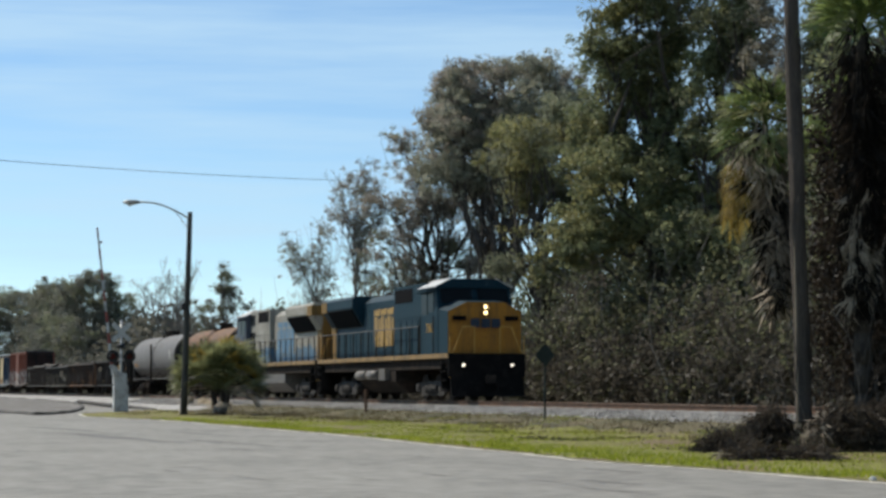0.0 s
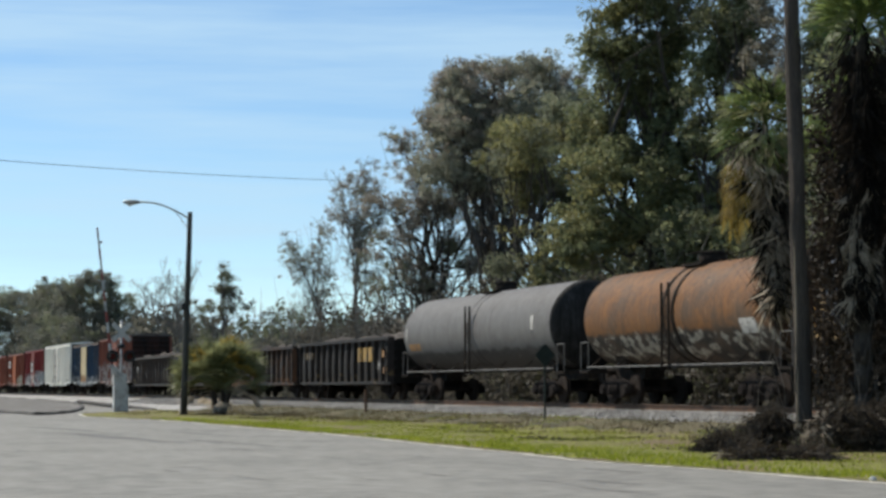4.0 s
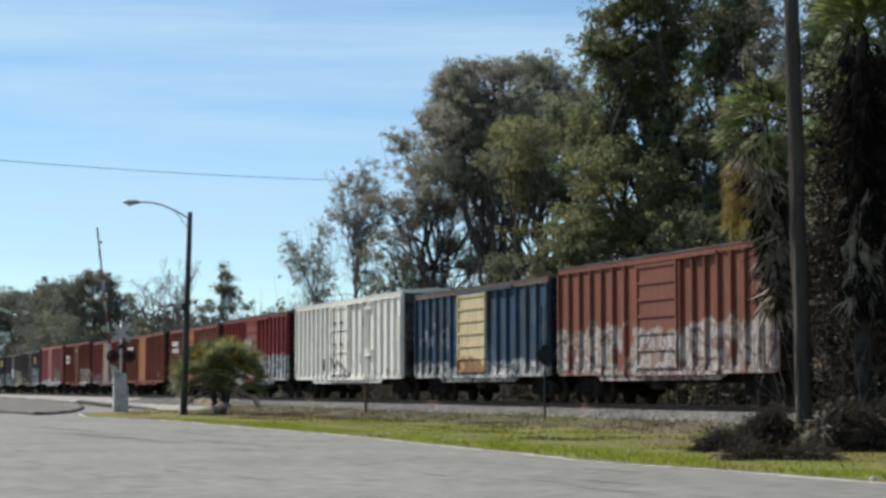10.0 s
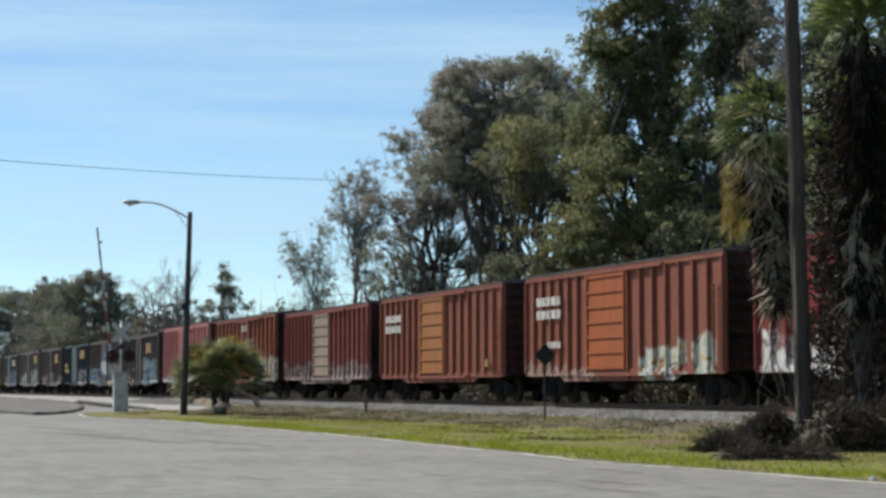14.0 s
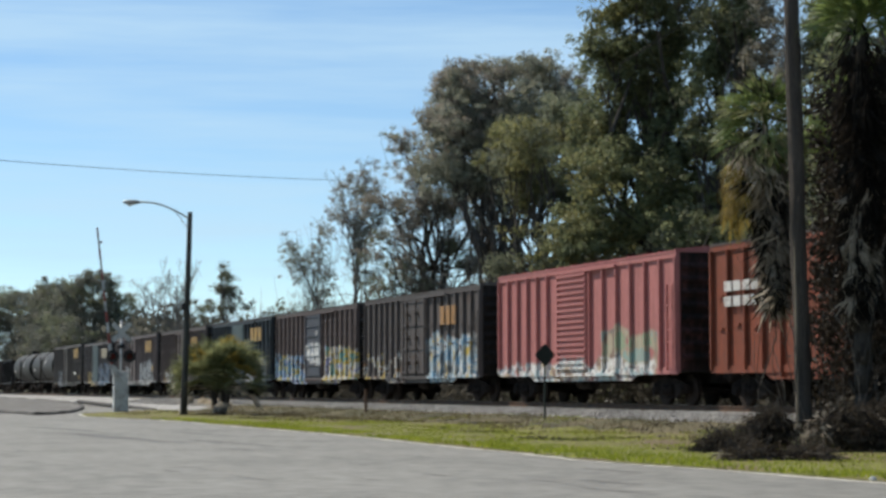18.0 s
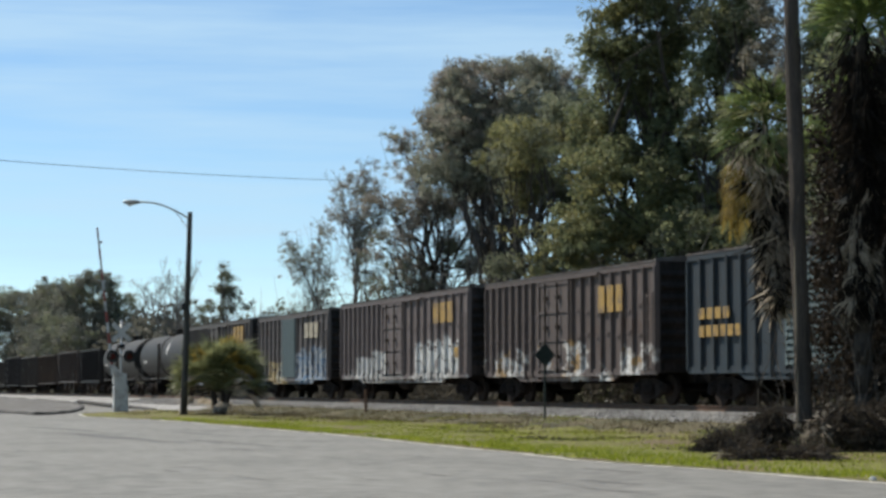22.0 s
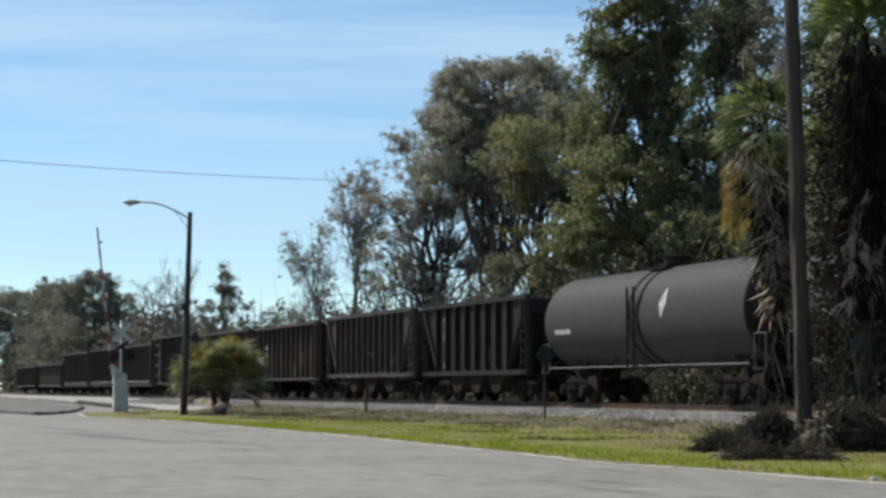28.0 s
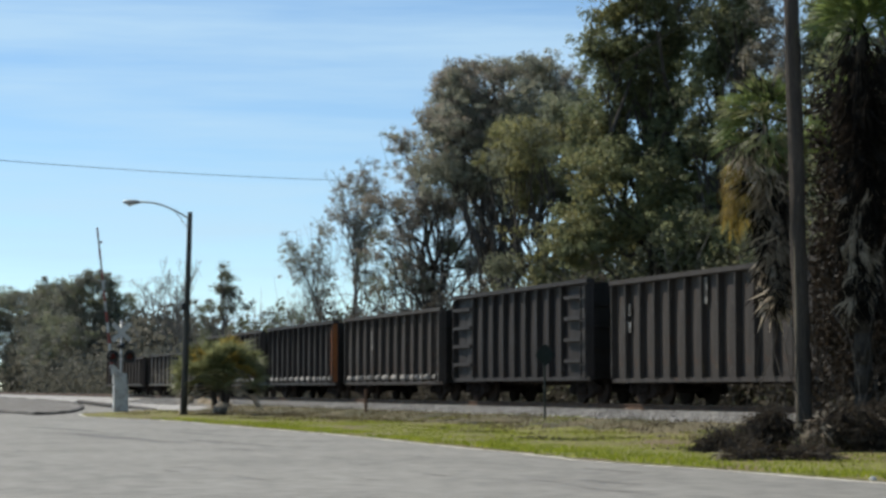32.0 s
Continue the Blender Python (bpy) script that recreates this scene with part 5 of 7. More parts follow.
boxcar("rust red boxcar with an orange-tan door", -309.7, -325.3, 4.48, P_RED2, P_TAN, 7, (-0.4, 3.0), marks=(wbx(-6.9, 2.85, 2.2, 0.75, 5, 2), ybx(6.0, 1.3, 0.3, 0.3, 1)))
boxcar("dull red boxcar with a grey-brown door", -327.3, -342.9, 4.45, P_RED3, P_GREYDOOR, 8, (-0.3, 3.0))
boxcar("dark red boxcar with a plug door and bright scrawl", -345.1, -360.6, 4.62, P_RED4, None, 6, (0.1, 3.0), kind="tick", plug=True, marks=(wbx(-6.8, 2.75, 2.6, 0.7, 5, 2), (0.0, 3.7, 1.0, 0.35, M_WHITE, 1, 1, -1, 1.65)))
boxcar("faded pink-red boxcar with a louvred door", -362.9, -378.2, 4.63, P_PINK, None, 6, (-0.4, 2.6), louvre=True, roof_pm=P_PINK)
boxcar("black boxcar covered in blue and white scrawl", -380.3, -396.0, 4.5, P_BLK1, None, 7, (-0.3, 3.0), kind="tick", plug=True, marks=((3.2, 3.0, 1.9, 0.75, M_ORANGEMARK, 1, 3, -1, 1.602),))
boxcar("dark brown boxcar with yellow and blue sprayed band", -397.3, -413.0, 4.45, P_BLK2, P_BLKDOOR, 7, (0.1, 2.9), kind="grid", marks=(wbx(0.6, 3.1, 0.25, 0.2, 1),))
boxcar("slate blue-grey boxcar with a pale louvred door", -414.2, -429.7, 4.45, P_SLATE, P_SLATEDOOR, 7, (-0.2, 2.9), louvre=True, marks=(ybx(2.9, 3.1, 2.6, 0.75, 3), ybx(-6.9, 2.45, 1.9, 0.32, 4), ybx(-6.9, 1.95, 2.6, 0.32, 6)))
boxcar("grey-brown boxcar with plug door and yellow marks", -431.9, -447.2, 4.45, P_BRA, None, 8, (-0.6, 2.8), kind="tick", plug=True, marks=(ybx(3.3, 2.9, 1.9, 0.85, 3),))
boxcar("long purple-brown boxcar with white scrawl and yellow marks", -449.2, -467.6, 4.48, P_BRB, None, 9, (-0.7, 2.9), kind="tick", plug=True, marks=(ybx(5.0, 3.1, 2.4, 0.8, 3), ybx(7.6, 1.7, 0.5, 0.4, 1)))
boxcar("dark grey boxcar with a louvred door and pale scrawl", -469.9, -484.8, 4.4, P_GDOOR, P_SLATEDOOR, 6, (-0.2, 2.8), kind="grid", louvre=True, marks=((3.0, 3.0, 2.6, 0.75, M_CREAMMARK, 1, 3, -1, 1.602),))
boxcar("long dark grey boxcar with plug door and yellow marks", -486.9, -505.4, 4.5, P_DKC, None, 9, (-0.7, 3.0), kind="tick", plug=True, marks=(ybx(5.0, 3.2, 2.6, 0.85, 3), ybx(8.3, 1.3, 0.5, 0.35, 1), wbx(5.2, 1.7, 1.2, 0.3, 2)))
tank_car("dark grey tank car with a pale splash", -507.0, -523.9, 1.55, 2.72, P_DARKTANK, M_GRIME, M_GRIME, placard=((2.3, 2.7, 0.8, 1.0, M_WHITE), (-6.6, 2.3, 1.3, 0.2, M_WHITE)))
tank_car("sooty grey tank car with a white diamond mark", -526.0, -541.8, 1.55, 2.72, P_DARKTANK2, M_GRIME, M_GRIME, placard=((1.9, 2.6, 0.5, 0.9, M_WHITE), (-6.6, 2.3, 1.4, 0.16, M_WHITE)))

P_HOP1 = paint("black hopper paint", (0.019, 0.017, 0.017), rusty=0.15, dirt=0.3, dirtcol=(0.020, 0.017, 0.015))
P_HOP2 = paint("brown-black hopper paint", (0.061, 0.048, 0.043), rusty=0.3, dirt=0.35, layers=((-6, 6, 1.2, 1.9, 1.4, 0.72, ((0.30, 0.28, 0.26),)),), dirtcol=(0.020, 0.017, 0.015))
P_HOP3 = paint("rusted brown hopper paint", (0.064, 0.046, 0.036), rust=(0.16, 0.085, 0.045), rusty=0.4, dirt=0.3, dirtcol=(0.020, 0.017, 0.015))
P_COAL = paint("weathered black open car paint", (0.058, 0.050, 0.045), rusty=0.2, dirt=0.3, dirtcol=(0.020, 0.017, 0.015))
P_COAL2 = paint("charcoal open car paint", (0.039, 0.035, 0.034), rusty=0.15, dirt=0.3, dirtcol=(0.020, 0.017, 0.015))
P_RUSTEND = paint("bright rust", (0.27, 0.095, 0.03), rusty=0.3, dirt=0.3)
M_PAN = mat("pale dusty steel", (0.24, 0.23, 0.215), 0.8, second=(0.12, 0.11, 0.10), scale=3, fine=0.3)
hopper("short black open hopper with white marks", -543.2, -555.3, 3.68, P_HOP1, 7, 1.9, marks=(wt(-3.6, 2.4, 0.7, 0.9, 1, 2, y=1.424), wt(-3.6, 1.3, 0.7, 0.2, 2, y=1.424), wt(1.5, 1.5, 0.4, 0.5, 1, y=1.424)), seed=1.7)
hopper("brown-black open hopper with pale scrawl", -556.6, -570.6, 3.75, P_HOP2, 11, 1.9, marks=(wt(-4.8, 2.4, 0.9, 0.3, 2, y=1.424),), seed=3.1)
gondola("rusted brown open coal car with a caged end", -572.2, -585.8, 3.68, P_HOP3, 13, 0.95, marks=(wt(-4.6, 2.2, 0.8, 0.6, 2, 2, y=1.50), yl(-6.0, 1.6, 0.12, 0.7, 1), yl(-0.7, 1.1, 0.12, 0.6, 1), yl(2.05, 1.1, 0.12, 0.6, 1), yl(3.75, 1.7, 0.12, 0.6, 1)), kind="coal_car", category="coal car", rust_end=P_HOP3, seed=4.0, depth=0.20, bulge=0.07)
gondola("black open coal car with a tall white mark", -587.3, -601.5, 3.75, P_COAL, 13, 0.72, marks=(wt(-0.6, 2.9, 0.3, 0.75, 1, y=1.50), wt(-6.2, 2.2, 0.5, 0.9, 1, 2, y=1.50), yl(0.4, 0.95, 0.12, 0.5, 1), yl(-0.6, 0.95, 0.12, 0.5, 1)), kind="coal_car", category="coal car", seed=6.0, depth=0.20, bulge=0.07)
gondola("charcoal open car with braced end bays", -603.4, -617.2, 3.95, P_COAL2, 12, 0.80, cage=True, kind="coal_car", category="coal car", seed=7.4, depth=0.20, bulge=0.07)
gondola("black open coal car with pale pans along its foot", -618.7, -633.1, 3.60, P_COAL, 12, 0.70, tub=M_PAN, kind="coal_car", category="coal car", marks=(wt(-3.0, 2.2, 0.25, 0.8, 1, y=1.50), wt(-5.2, 2.4, 0.4, 0.4, 1, y=1.50)), seed=9.2, depth=0.20, bulge=0.07)
gondola("black open coal car with a rust-orange end", -635.0, -648.6, 3.60, P_COAL2, 12, 0.70, tub=M_PAN, kind="coal_car", category="coal car", rust_end=P_RUSTEND, seed=10.2, depth=0.20, bulge=0.07)
gondola("dark open coal car with ribbed sides", -650.2, -665.6, 3.55, P_COAL, 12, 0.70, tub=M_PAN, kind="coal_car", category="coal car", seed=12.2, depth=0.20, bulge=0.07)
gondola("low grey-brown gondola with a pale top chord", -667.6, -686.2, 2.75, P_GON3, 12, seed=13.2)
gondola("last low grey gondola of the train", -688.6, -706.0, 2.70, P_GON4, 12, seed=14.2)


# ---- trees behind the line ----
RIGHT = Vector((math.sin(TH), math.cos(TH), 0))
AWAY = Vector((-math.cos(TH), math.sin(TH), 0))
M_BARK = mat("grey-brown bark", (0.085, 0.074, 0.064), 0.95, second=(0.05, 0.044, 0.038), scale=3, stretch=(4, 4, 0.6), fine=0.4, bump=0.6, bump_scale=18)
M_BARK_PALE = mat("pale grey bark", (0.21, 0.19, 0.165), 0.95, second=(0.11, 0.095, 0.08), scale=3, stretch=(4, 4, 0.6), fine=0.4)
M_LEAF_DARK = leaf_mat("dark green leaves", (0.110, 0.130, 0.076), (0.27, 0.285, 0.14))
M_LEAF_MID = leaf_mat("dull green leaves", (0.135, 0.150, 0.10), (0.27, 0.275, 0.175))
M_LEAF_OLIVE = leaf_mat("yellow-green leaves", (0.145, 0.145, 0.075), (0.32, 0.305, 0.125))
M_LEAF_BROWN = leaf_mat("grey-brown winter leaves", (0.205, 0.188, 0.158), (0.375, 0.34, 0.285))
M_LEAF_GREY = leaf_mat("pale dry leaves", (0.17, 0.155, 0.12), (0.30, 0.275, 0.21))
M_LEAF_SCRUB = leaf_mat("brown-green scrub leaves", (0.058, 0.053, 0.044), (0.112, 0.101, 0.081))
# darker leaf copy: shade within the wood is put into the colour
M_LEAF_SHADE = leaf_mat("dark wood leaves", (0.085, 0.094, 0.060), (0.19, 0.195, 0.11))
# distant leaves: haze is painted in as a paler, greyer green
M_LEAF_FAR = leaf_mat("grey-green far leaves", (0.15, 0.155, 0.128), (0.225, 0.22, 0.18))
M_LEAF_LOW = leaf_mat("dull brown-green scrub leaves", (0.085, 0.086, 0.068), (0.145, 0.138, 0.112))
M_LEAF_OAK = leaf_mat("grey-green oak leaves", (0.205, 0.21, 0.158), (0.385, 0.38, 0.29))


def limb(bm, a, b, r0, r1, rng, bend=0.12, k=4, seg=6):
    """A bent, tapering branch of a few stretches; returns its points."""
    a, b = np.array(a, float), np.array(b, float)
    d = np.linalg.norm(b - a)
    pts = [a + (b - a) * i / k + (rng.normal(size=3) * d * bend * math.sin(3.1416 * i / k) * 0.6) for i in range(k + 1)]
    for i in range(k):
        f0, f1 = i / k, (i + 1) / k
        tube(bm, pts[i], pts[i + 1], r0 + (r1 - r0) * f0, r0 + (r1 - r0) * f1, seg, False)
    return pts


def clumps(rng, lobes, dens, gap):
    """Centres of leaf clumps through rounded masses, denser on their outside, with gaps where a slow noise is low."""
    C = []
    for c, rad in lobes:
        n = max(3, int(dens * rad[0] * rad[2]))
        d = rng.normal(size=(n, 3))
        d /= np.linalg.norm(d, axis=1)[:, None]
        q = rng.random(n) ** 0.5
        C.append(c + d * q[:, None] * rad + rng.normal(size=(n, 3)) * rad * 0.16)
    C = np.concatenate(C)
    off = rng.random(3) * 90
    keep = np.array([noise.noise(Vector(p * 0.42 + off)) + 0.7 * noise.noise(Vector(p * 1.05 + off)) for p in C]) > gap
    return C[keep]


def leaves_at(rng, centres, each, spread, size):
    c = np.repeat(centres, each, axis=0)
    c = c + rng.normal(size=c.shape) * spread * (0.6 + 0.8 * rng.random((len(c), 1)))
    return c, size * (0.55 + 0.9 * rng.random(len(c)))


SEED = [10]


def tree(name, label, x, y, lobes, dens, size, m1, m2, r, fork, gap=-0.1, each=46, twiggy=False, deep=0.7, share=0.62, thin=0.008):
    """A tree: lobes are rounded masses (across, up, half width, half height) about the trunk's foot; dens: clumps of leaves to a square metre of a mass."""
    SEED[0] += 1
    rng = np.random.default_rng(SEED[0])
    ob = empty(name, x, y, GZ - 0.02, label, "tree", "trees behind the railway")
    rt, aw = np.array(RIGHT), np.array(AWAY)
    top = max(z for _, z, _, _ in lobes)
    L = []
    for a, z, rx, rz in lobes:
        for k in range(2):
            L.append((rt * (a + rng.normal() * rx * 0.25) + aw * (rng.normal() * max(rx, 1.2) * deep) + np.array((0, 0, z + rng.normal() * rz * 0.15)), np.array((rx, rx, rz)) * (0.82 + 0.42 * rng.random())))
    bark = M_BARK_PALE if twiggy else M_BARK
    bm = bmesh.new()
    lean = rt * np.mean([a for a, _, _, _ in lobes]) * 0.55
    mid = lean * 0.5 + np.array((0, 0, top * fork))
    tp = limb(bm, (0, 0, 0), mid, r * 1.25, r * 0.85, rng, 0.05, 5, 9)
    up = limb(bm, mid, lean * 1.4 + np.array((0, 0, top * 0.86)), r * 0.8, r * 0.25, rng, 0.06, 5, 7)
    part("trunk", bm, bark, ob)
    bm = bmesh.new()
    for c, rad in L:
        src = tp[-1] if rng.random() < 0.5 else up[int(rng.integers(0, 4))]
        if src[2] > c[2] - 0.3:
            src = tp[3] if tp[3][2] < c[2] else tp[2]
        p = limb(bm, src, c, r * 0.42, r * 0.12, rng, 0.10, 4, 6)
        for k in range(7 if twiggy else 4):
            d = rng.normal(size=3)
            d[2] = abs(d[2]) * 0.8 + 0.1
            d /= np.linalg.norm(d)
            e = p[int(rng.integers(2, 5))] + d * rad * (0.8 + 0.45 * rng.random())
            q = limb(bm, p[int(rng.integers(2, 5))], e, r * 0.12, r * 0.035, rng, 0.14, 3, 4)
            for j in range(5 if twiggy else 2):
                d2 = rng.normal(size=3)
                d2[2] = abs(d2[2])
                limb(bm, q[int(rng.integers(1, 4))], e + d2 / np.linalg.norm(d2) * rad * 0.45, max(r * 0.05, thin), thin, rng, 0.15, 2, 3)
    part("branchwork", bm, bark, ob)
    if dens:
        cc = clumps(rng, L, dens, gap)
        pick = np.array([noise.noise(Vector(p * 0.3)) + 0.25 * rng.normal() for p in cc]) < (share - 0.5) * 1.2
        for m, sel in ((m1, pick), (m2, ~pick)):
            mid = np.repeat(cc[sel], each, axis=0)
            big = np.repeat(0.45 + 0.95 * rng.random(int(sel.sum())), each)[:, None]
            off = rng.normal(size=mid.shape)
            off *= (rng.random((len(mid), 1)) ** 0.45) / (np.linalg.norm(off, axis=1)[:, None] + 1e-9) * np.array((1, 1, 0.66))
            c = mid + off * big * size * 3.9
            s = size * 0.60 * (0.5 + 1.0 * rng.random(len(c)))
            part("crown", quads("crown", c, s, m, rng, long=0.95, face=off + np.array((0, 0, 0.35))), None, ob)
    return ob


tree("tall_tree", "tall dense dark green broadleaf tree behind the railway", -82.8, 11.8, [(-2.46, 18.11, 1.19, 0.98), (-1.14, 18.53, 1.43, 1.04), (-2.99, 16.49, 1.03, 0.88), (-1.8, 16.65, 1.24, 1.19), (0.36, 18.22, 1.09, 1.09), (-0.43, 16.13, 1.16, 0.93), (-2.92, 14.82, 1.19, 1.03), (-1.32, 14.61, 1.45, 1.19), (0.02, 14.17, 0.67, 1.24), (-2.65, 13.05, 1.5, 1.19), (-0.9, 12.61, 1.5, 1.24), (0.56, 11.58, 1.34, 0.93), (-3.38, 11.39, 1.44, 1.34), (-1.76, 10.88, 1.91, 1.44), (0.17, 10.15, 1.7, 1.39), (-1.52, 8.73, 2.01, 1.44), (-3.96, 8.09, 1.7, 1.39), (-1.05, 20.18, 2.85, 1.3), (0.61, 17.43, 1.04, 1.04), (1.05, 8.6, 1.54, 1.29)], 46, 0.14, M_LEAF_DARK, M_LEAF_OLIVE, 0.34, 0.35, gap=-0.14, share=0.78)
tree("tall_tree", "tall dark broadleaf tree with open gaps between its limbs", -78.4, 13.2, [(-1.3, 17.26, 1.54, 1.24), (-0.39, 16.11, 0.94, 0.89), (-1.56, 15.76, 1.14, 0.89), (-0.18, 17.26, 0.99, 0.99), (-0.46, 14.14, 0.64, 0.74), (-1.17, 11.72, 0.99, 0.64), (-1.49, 9.58, 1.28, 1.18), (-2.49, 7.8, 1.68, 1.38), (-0.64, 7.8, 1.38, 1.23), (-0.25, 10.03, 0.99, 0.99), (-1.28, 19.28, 2.24, 1.24), (-1.89, 14.14, 0.74, 0.84), (-0.84, 12.89, 0.74, 0.49), (-2.08, 12.39, 0.74, 0.74), (0.26, 16.51, 0.65, 0.99), (0.05, 15.01, 0.59, 0.64)], 38, 0.14, M_LEAF_DARK, M_LEAF_MID, 0.24, 0.35, gap=-0.08, share=0.7)
tree("tall_tree", "shaded broadleaf tree behind the palms", -74.0, 13.8, [(0.6, 16.05, 1.18, 1.42), (2.0, 14.61, 1.66, 1.89), (0.04, 9.62, 1.41, 1.65), (1.47, 10.33, 1.89, 2.12), (-0.92, 7.73, 1.65, 1.41), (1.43, 7.26, 2.12, 1.65)], 30, 0.15, M_LEAF_SHADE, M_LEAF_DARK, 0.3, 0.35, gap=-0.3)
tree("oak_tree", "grey-green oak with thinning winter leaves", -115.9, 15.8, [(-2.83, 20.66, 1.34, 0.84), (-3.75, 19.63, 1.13, 0.98), (-4.38, 18.18, 0.98, 0.98), (-2.1, 19.45, 1.9, 1.41), (0.05, 20.87, 1.48, 0.92), (1.99, 20.87, 1.48, 0.92), (-0.8, 18.67, 2.18, 1.62), (1.31, 19.38, 1.97, 1.48), (3.5, 19.88, 1.55, 1.34), (4.55, 18.67, 1.41, 1.41), (-2.41, 17.54, 2.04, 1.41), (-3.68, 16.97, 1.33, 1.12), (-1.22, 15.84, 2.04, 1.54), (0.5, 16.55, 2.11, 1.61), (2.43, 17.61, 2.11, 1.62), (-1.44, 14.08, 1.96, 1.26), (-3.54, 14.79, 1.75, 1.4), (0.49, 14.08, 1.96, 1.54), (2.42, 14.79, 1.96, 1.54)], 40, 0.13, M_LEAF_OAK, M_LEAF_BROWN, 0.36, 0.3, gap=-0.25, share=0.6)
tree("olive_tree", "yellow-green leafy tree in front of the oak", -95.8, 10.8, [(-2.77, 12.8, 0.76, 0.47), (-1.95, 13.98, 1.17, 0.88), (-0.66, 14.69, 1.17, 0.88), (0.6, 15.28, 1.23, 0.82), (-1.42, 12.8, 1.34, 0.93), (0.01, 13.45, 1.64, 1.17), (1.42, 14.16, 1.23, 1.23), (-1.26, 9.11, 0.99, 0.47), (0.52, 8.53, 1.4, 1.05), (-0.01, 7.07, 1.34, 1.05), (-0.84, 11.48, 1.34, 1.05), (0.88, 11.48, 1.63, 1.34), (1.6, 9.93, 1.63, 1.46), (-1.9, 7.54, 0.87, 0.7)], 36, 0.125, M_LEAF_OLIVE, M_LEAF_MID, 0.22, 0.3, gap=-0.14, share=0.5)
tree("slender_tree", "thin grey half-bare tree among the evergreens", -70.6, 19.8, [(-8.5, 16.75, 0.7, 0.79), (-8.0, 15.57, 0.61, 0.93), (-8.64, 14.98, 0.51, 0.7), (-7.88, 13.93, 0.56, 0.84), (-8.5, 13.22, 0.46, 0.6)], 34, 0.12, M_LEAF_GREY, M_LEAF_BROWN, 0.14, 0.5, gap=-0.2, each=34, twiggy=True, deep=0.5)
tree("brown_tree", "brown half-bare tree with crossing limbs", -127.0, 14.8, [(-1.69, 17.9, 1.22, 0.91), (-0.51, 16.9, 1.6, 0.99), (-1.19, 15.34, 1.9, 1.22), (-3.05, 13.74, 1.37, 1.21), (-1.68, 13.01, 2.05, 1.14), (-2.82, 11.34, 1.67, 1.21), (1.08, 15.07, 2.05, 1.67), (-2.36, 9.37, 1.74, 1.36), (-3.27, 8.0, 1.36, 1.06), (2.11, 13.7, 1.9, 1.21), (-0.92, 8.0, 1.44, 0.98), (0.89, 10.96, 0.91, 0.76), (3.55, 12.1, 1.14, 0.91), (0.14, 13.81, 1.67, 1.14), (3.17, 14.77, 1.75, 1.37), (4.3, 10.96, 1.36, 1.36), (2.6, 9.44, 1.29, 0.91), (-4.03, 10.58, 1.14, 1.29)], 30, 0.12, M_LEAF_BROWN, M_LEAF_MID, 0.26, 0.25, gap=-0.10, each=38, share=0.72, deep=0.5)
tree("slender_tree", "slender tree with sparse brown-green leaves", -146.6, 14.8, [(-0.74, 16.53, 1.3, 1.73), (0.6, 18.09, 1.21, 0.78), (-1.03, 14.7, 1.56, 1.12), (0.7, 12.06, 1.12, 1.47), (1.21, 15.79, 1.12, 1.3), (0.22, 13.84, 0.86, 1.12), (1.65, 13.62, 1.04, 1.73), (1.01, 10.16, 1.04, 1.12)], 24, 0.115, M_LEAF_BROWN, M_LEAF_OAK, 0.17, 0.45, gap=-0.02, each=28, twiggy=True, deep=0.4)
tree("slender_tree", "leaning pale tree with sparse leaves", -162.5, 16.8, [(-0.58, 14.09, 1.33, 1.14), (-3.1, 13.08, 1.05, 0.86), (-1.9, 11.56, 1.43, 1.24), (0.57, 11.18, 1.33, 1.24), (-1.29, 12.99, 1.14, 0.95), (-0.08, 9.18, 1.24, 0.95), (-2.23, 9.89, 0.95, 0.86)], 22, 0.115, M_LEAF_GREY, M_LEAF_OAK, 0.13, 0.4, gap=-0.02, each=28, twiggy=True, deep=0.4)
tree("bare_tree", "bare grey tree with fine branches", -240.9, 19.8, [(-1.9, 15.51, 2.07, 1.79), (-4.5, 13.79, 1.79, 1.38), (0.19, 13.79, 1.79, 1.79), (-2.89, 11.37, 2.48, 1.65), (-0.13, 11.03, 1.79, 1.65), (1.2, 15.86, 1.24, 1.24)], 0, 0.1, M_LEAF_GREY, M_LEAF_GREY, 0.30, 0.3, twiggy=True, thin=0.022)
tree("pine_tree", "dark ragged evergreen tree", -218.6, 19.8, [(-0.1, 15.02, 0.57, 0.76), (0.48, 13.51, 1.13, 0.69), (-0.59, 12.38, 1.26, 0.76), (1.12, 11.87, 1.26, 0.69), (-1.39, 10.24, 1.64, 0.88), (0.88, 10.17, 1.64, 0.94), (2.39, 10.49, 1.01, 0.63), (-2.0, 8.92, 1.26, 0.75)], 20, 0.14, M_LEAF_SHADE, M_LEAF_FAR, 0.2, 0.5, gap=-0.02, share=0.5)
tree("small_tree", "low round green tree", -180.6, 17.8, [(-0.35, 8.69, 0.84, 0.63), (0.96, 8.43, 1.05, 0.73), (-1.39, 7.8, 1.05, 0.63), (2.02, 7.64, 0.84, 0.63)], 11, 0.14, M_LEAF_MID, M_LEAF_FAR, 0.12, 0.4)
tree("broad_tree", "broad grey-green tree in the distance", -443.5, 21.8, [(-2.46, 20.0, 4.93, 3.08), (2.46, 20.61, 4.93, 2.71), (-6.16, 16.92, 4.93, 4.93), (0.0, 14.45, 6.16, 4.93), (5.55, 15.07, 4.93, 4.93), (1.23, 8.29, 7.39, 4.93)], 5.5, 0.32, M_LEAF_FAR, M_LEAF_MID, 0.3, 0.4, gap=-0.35)
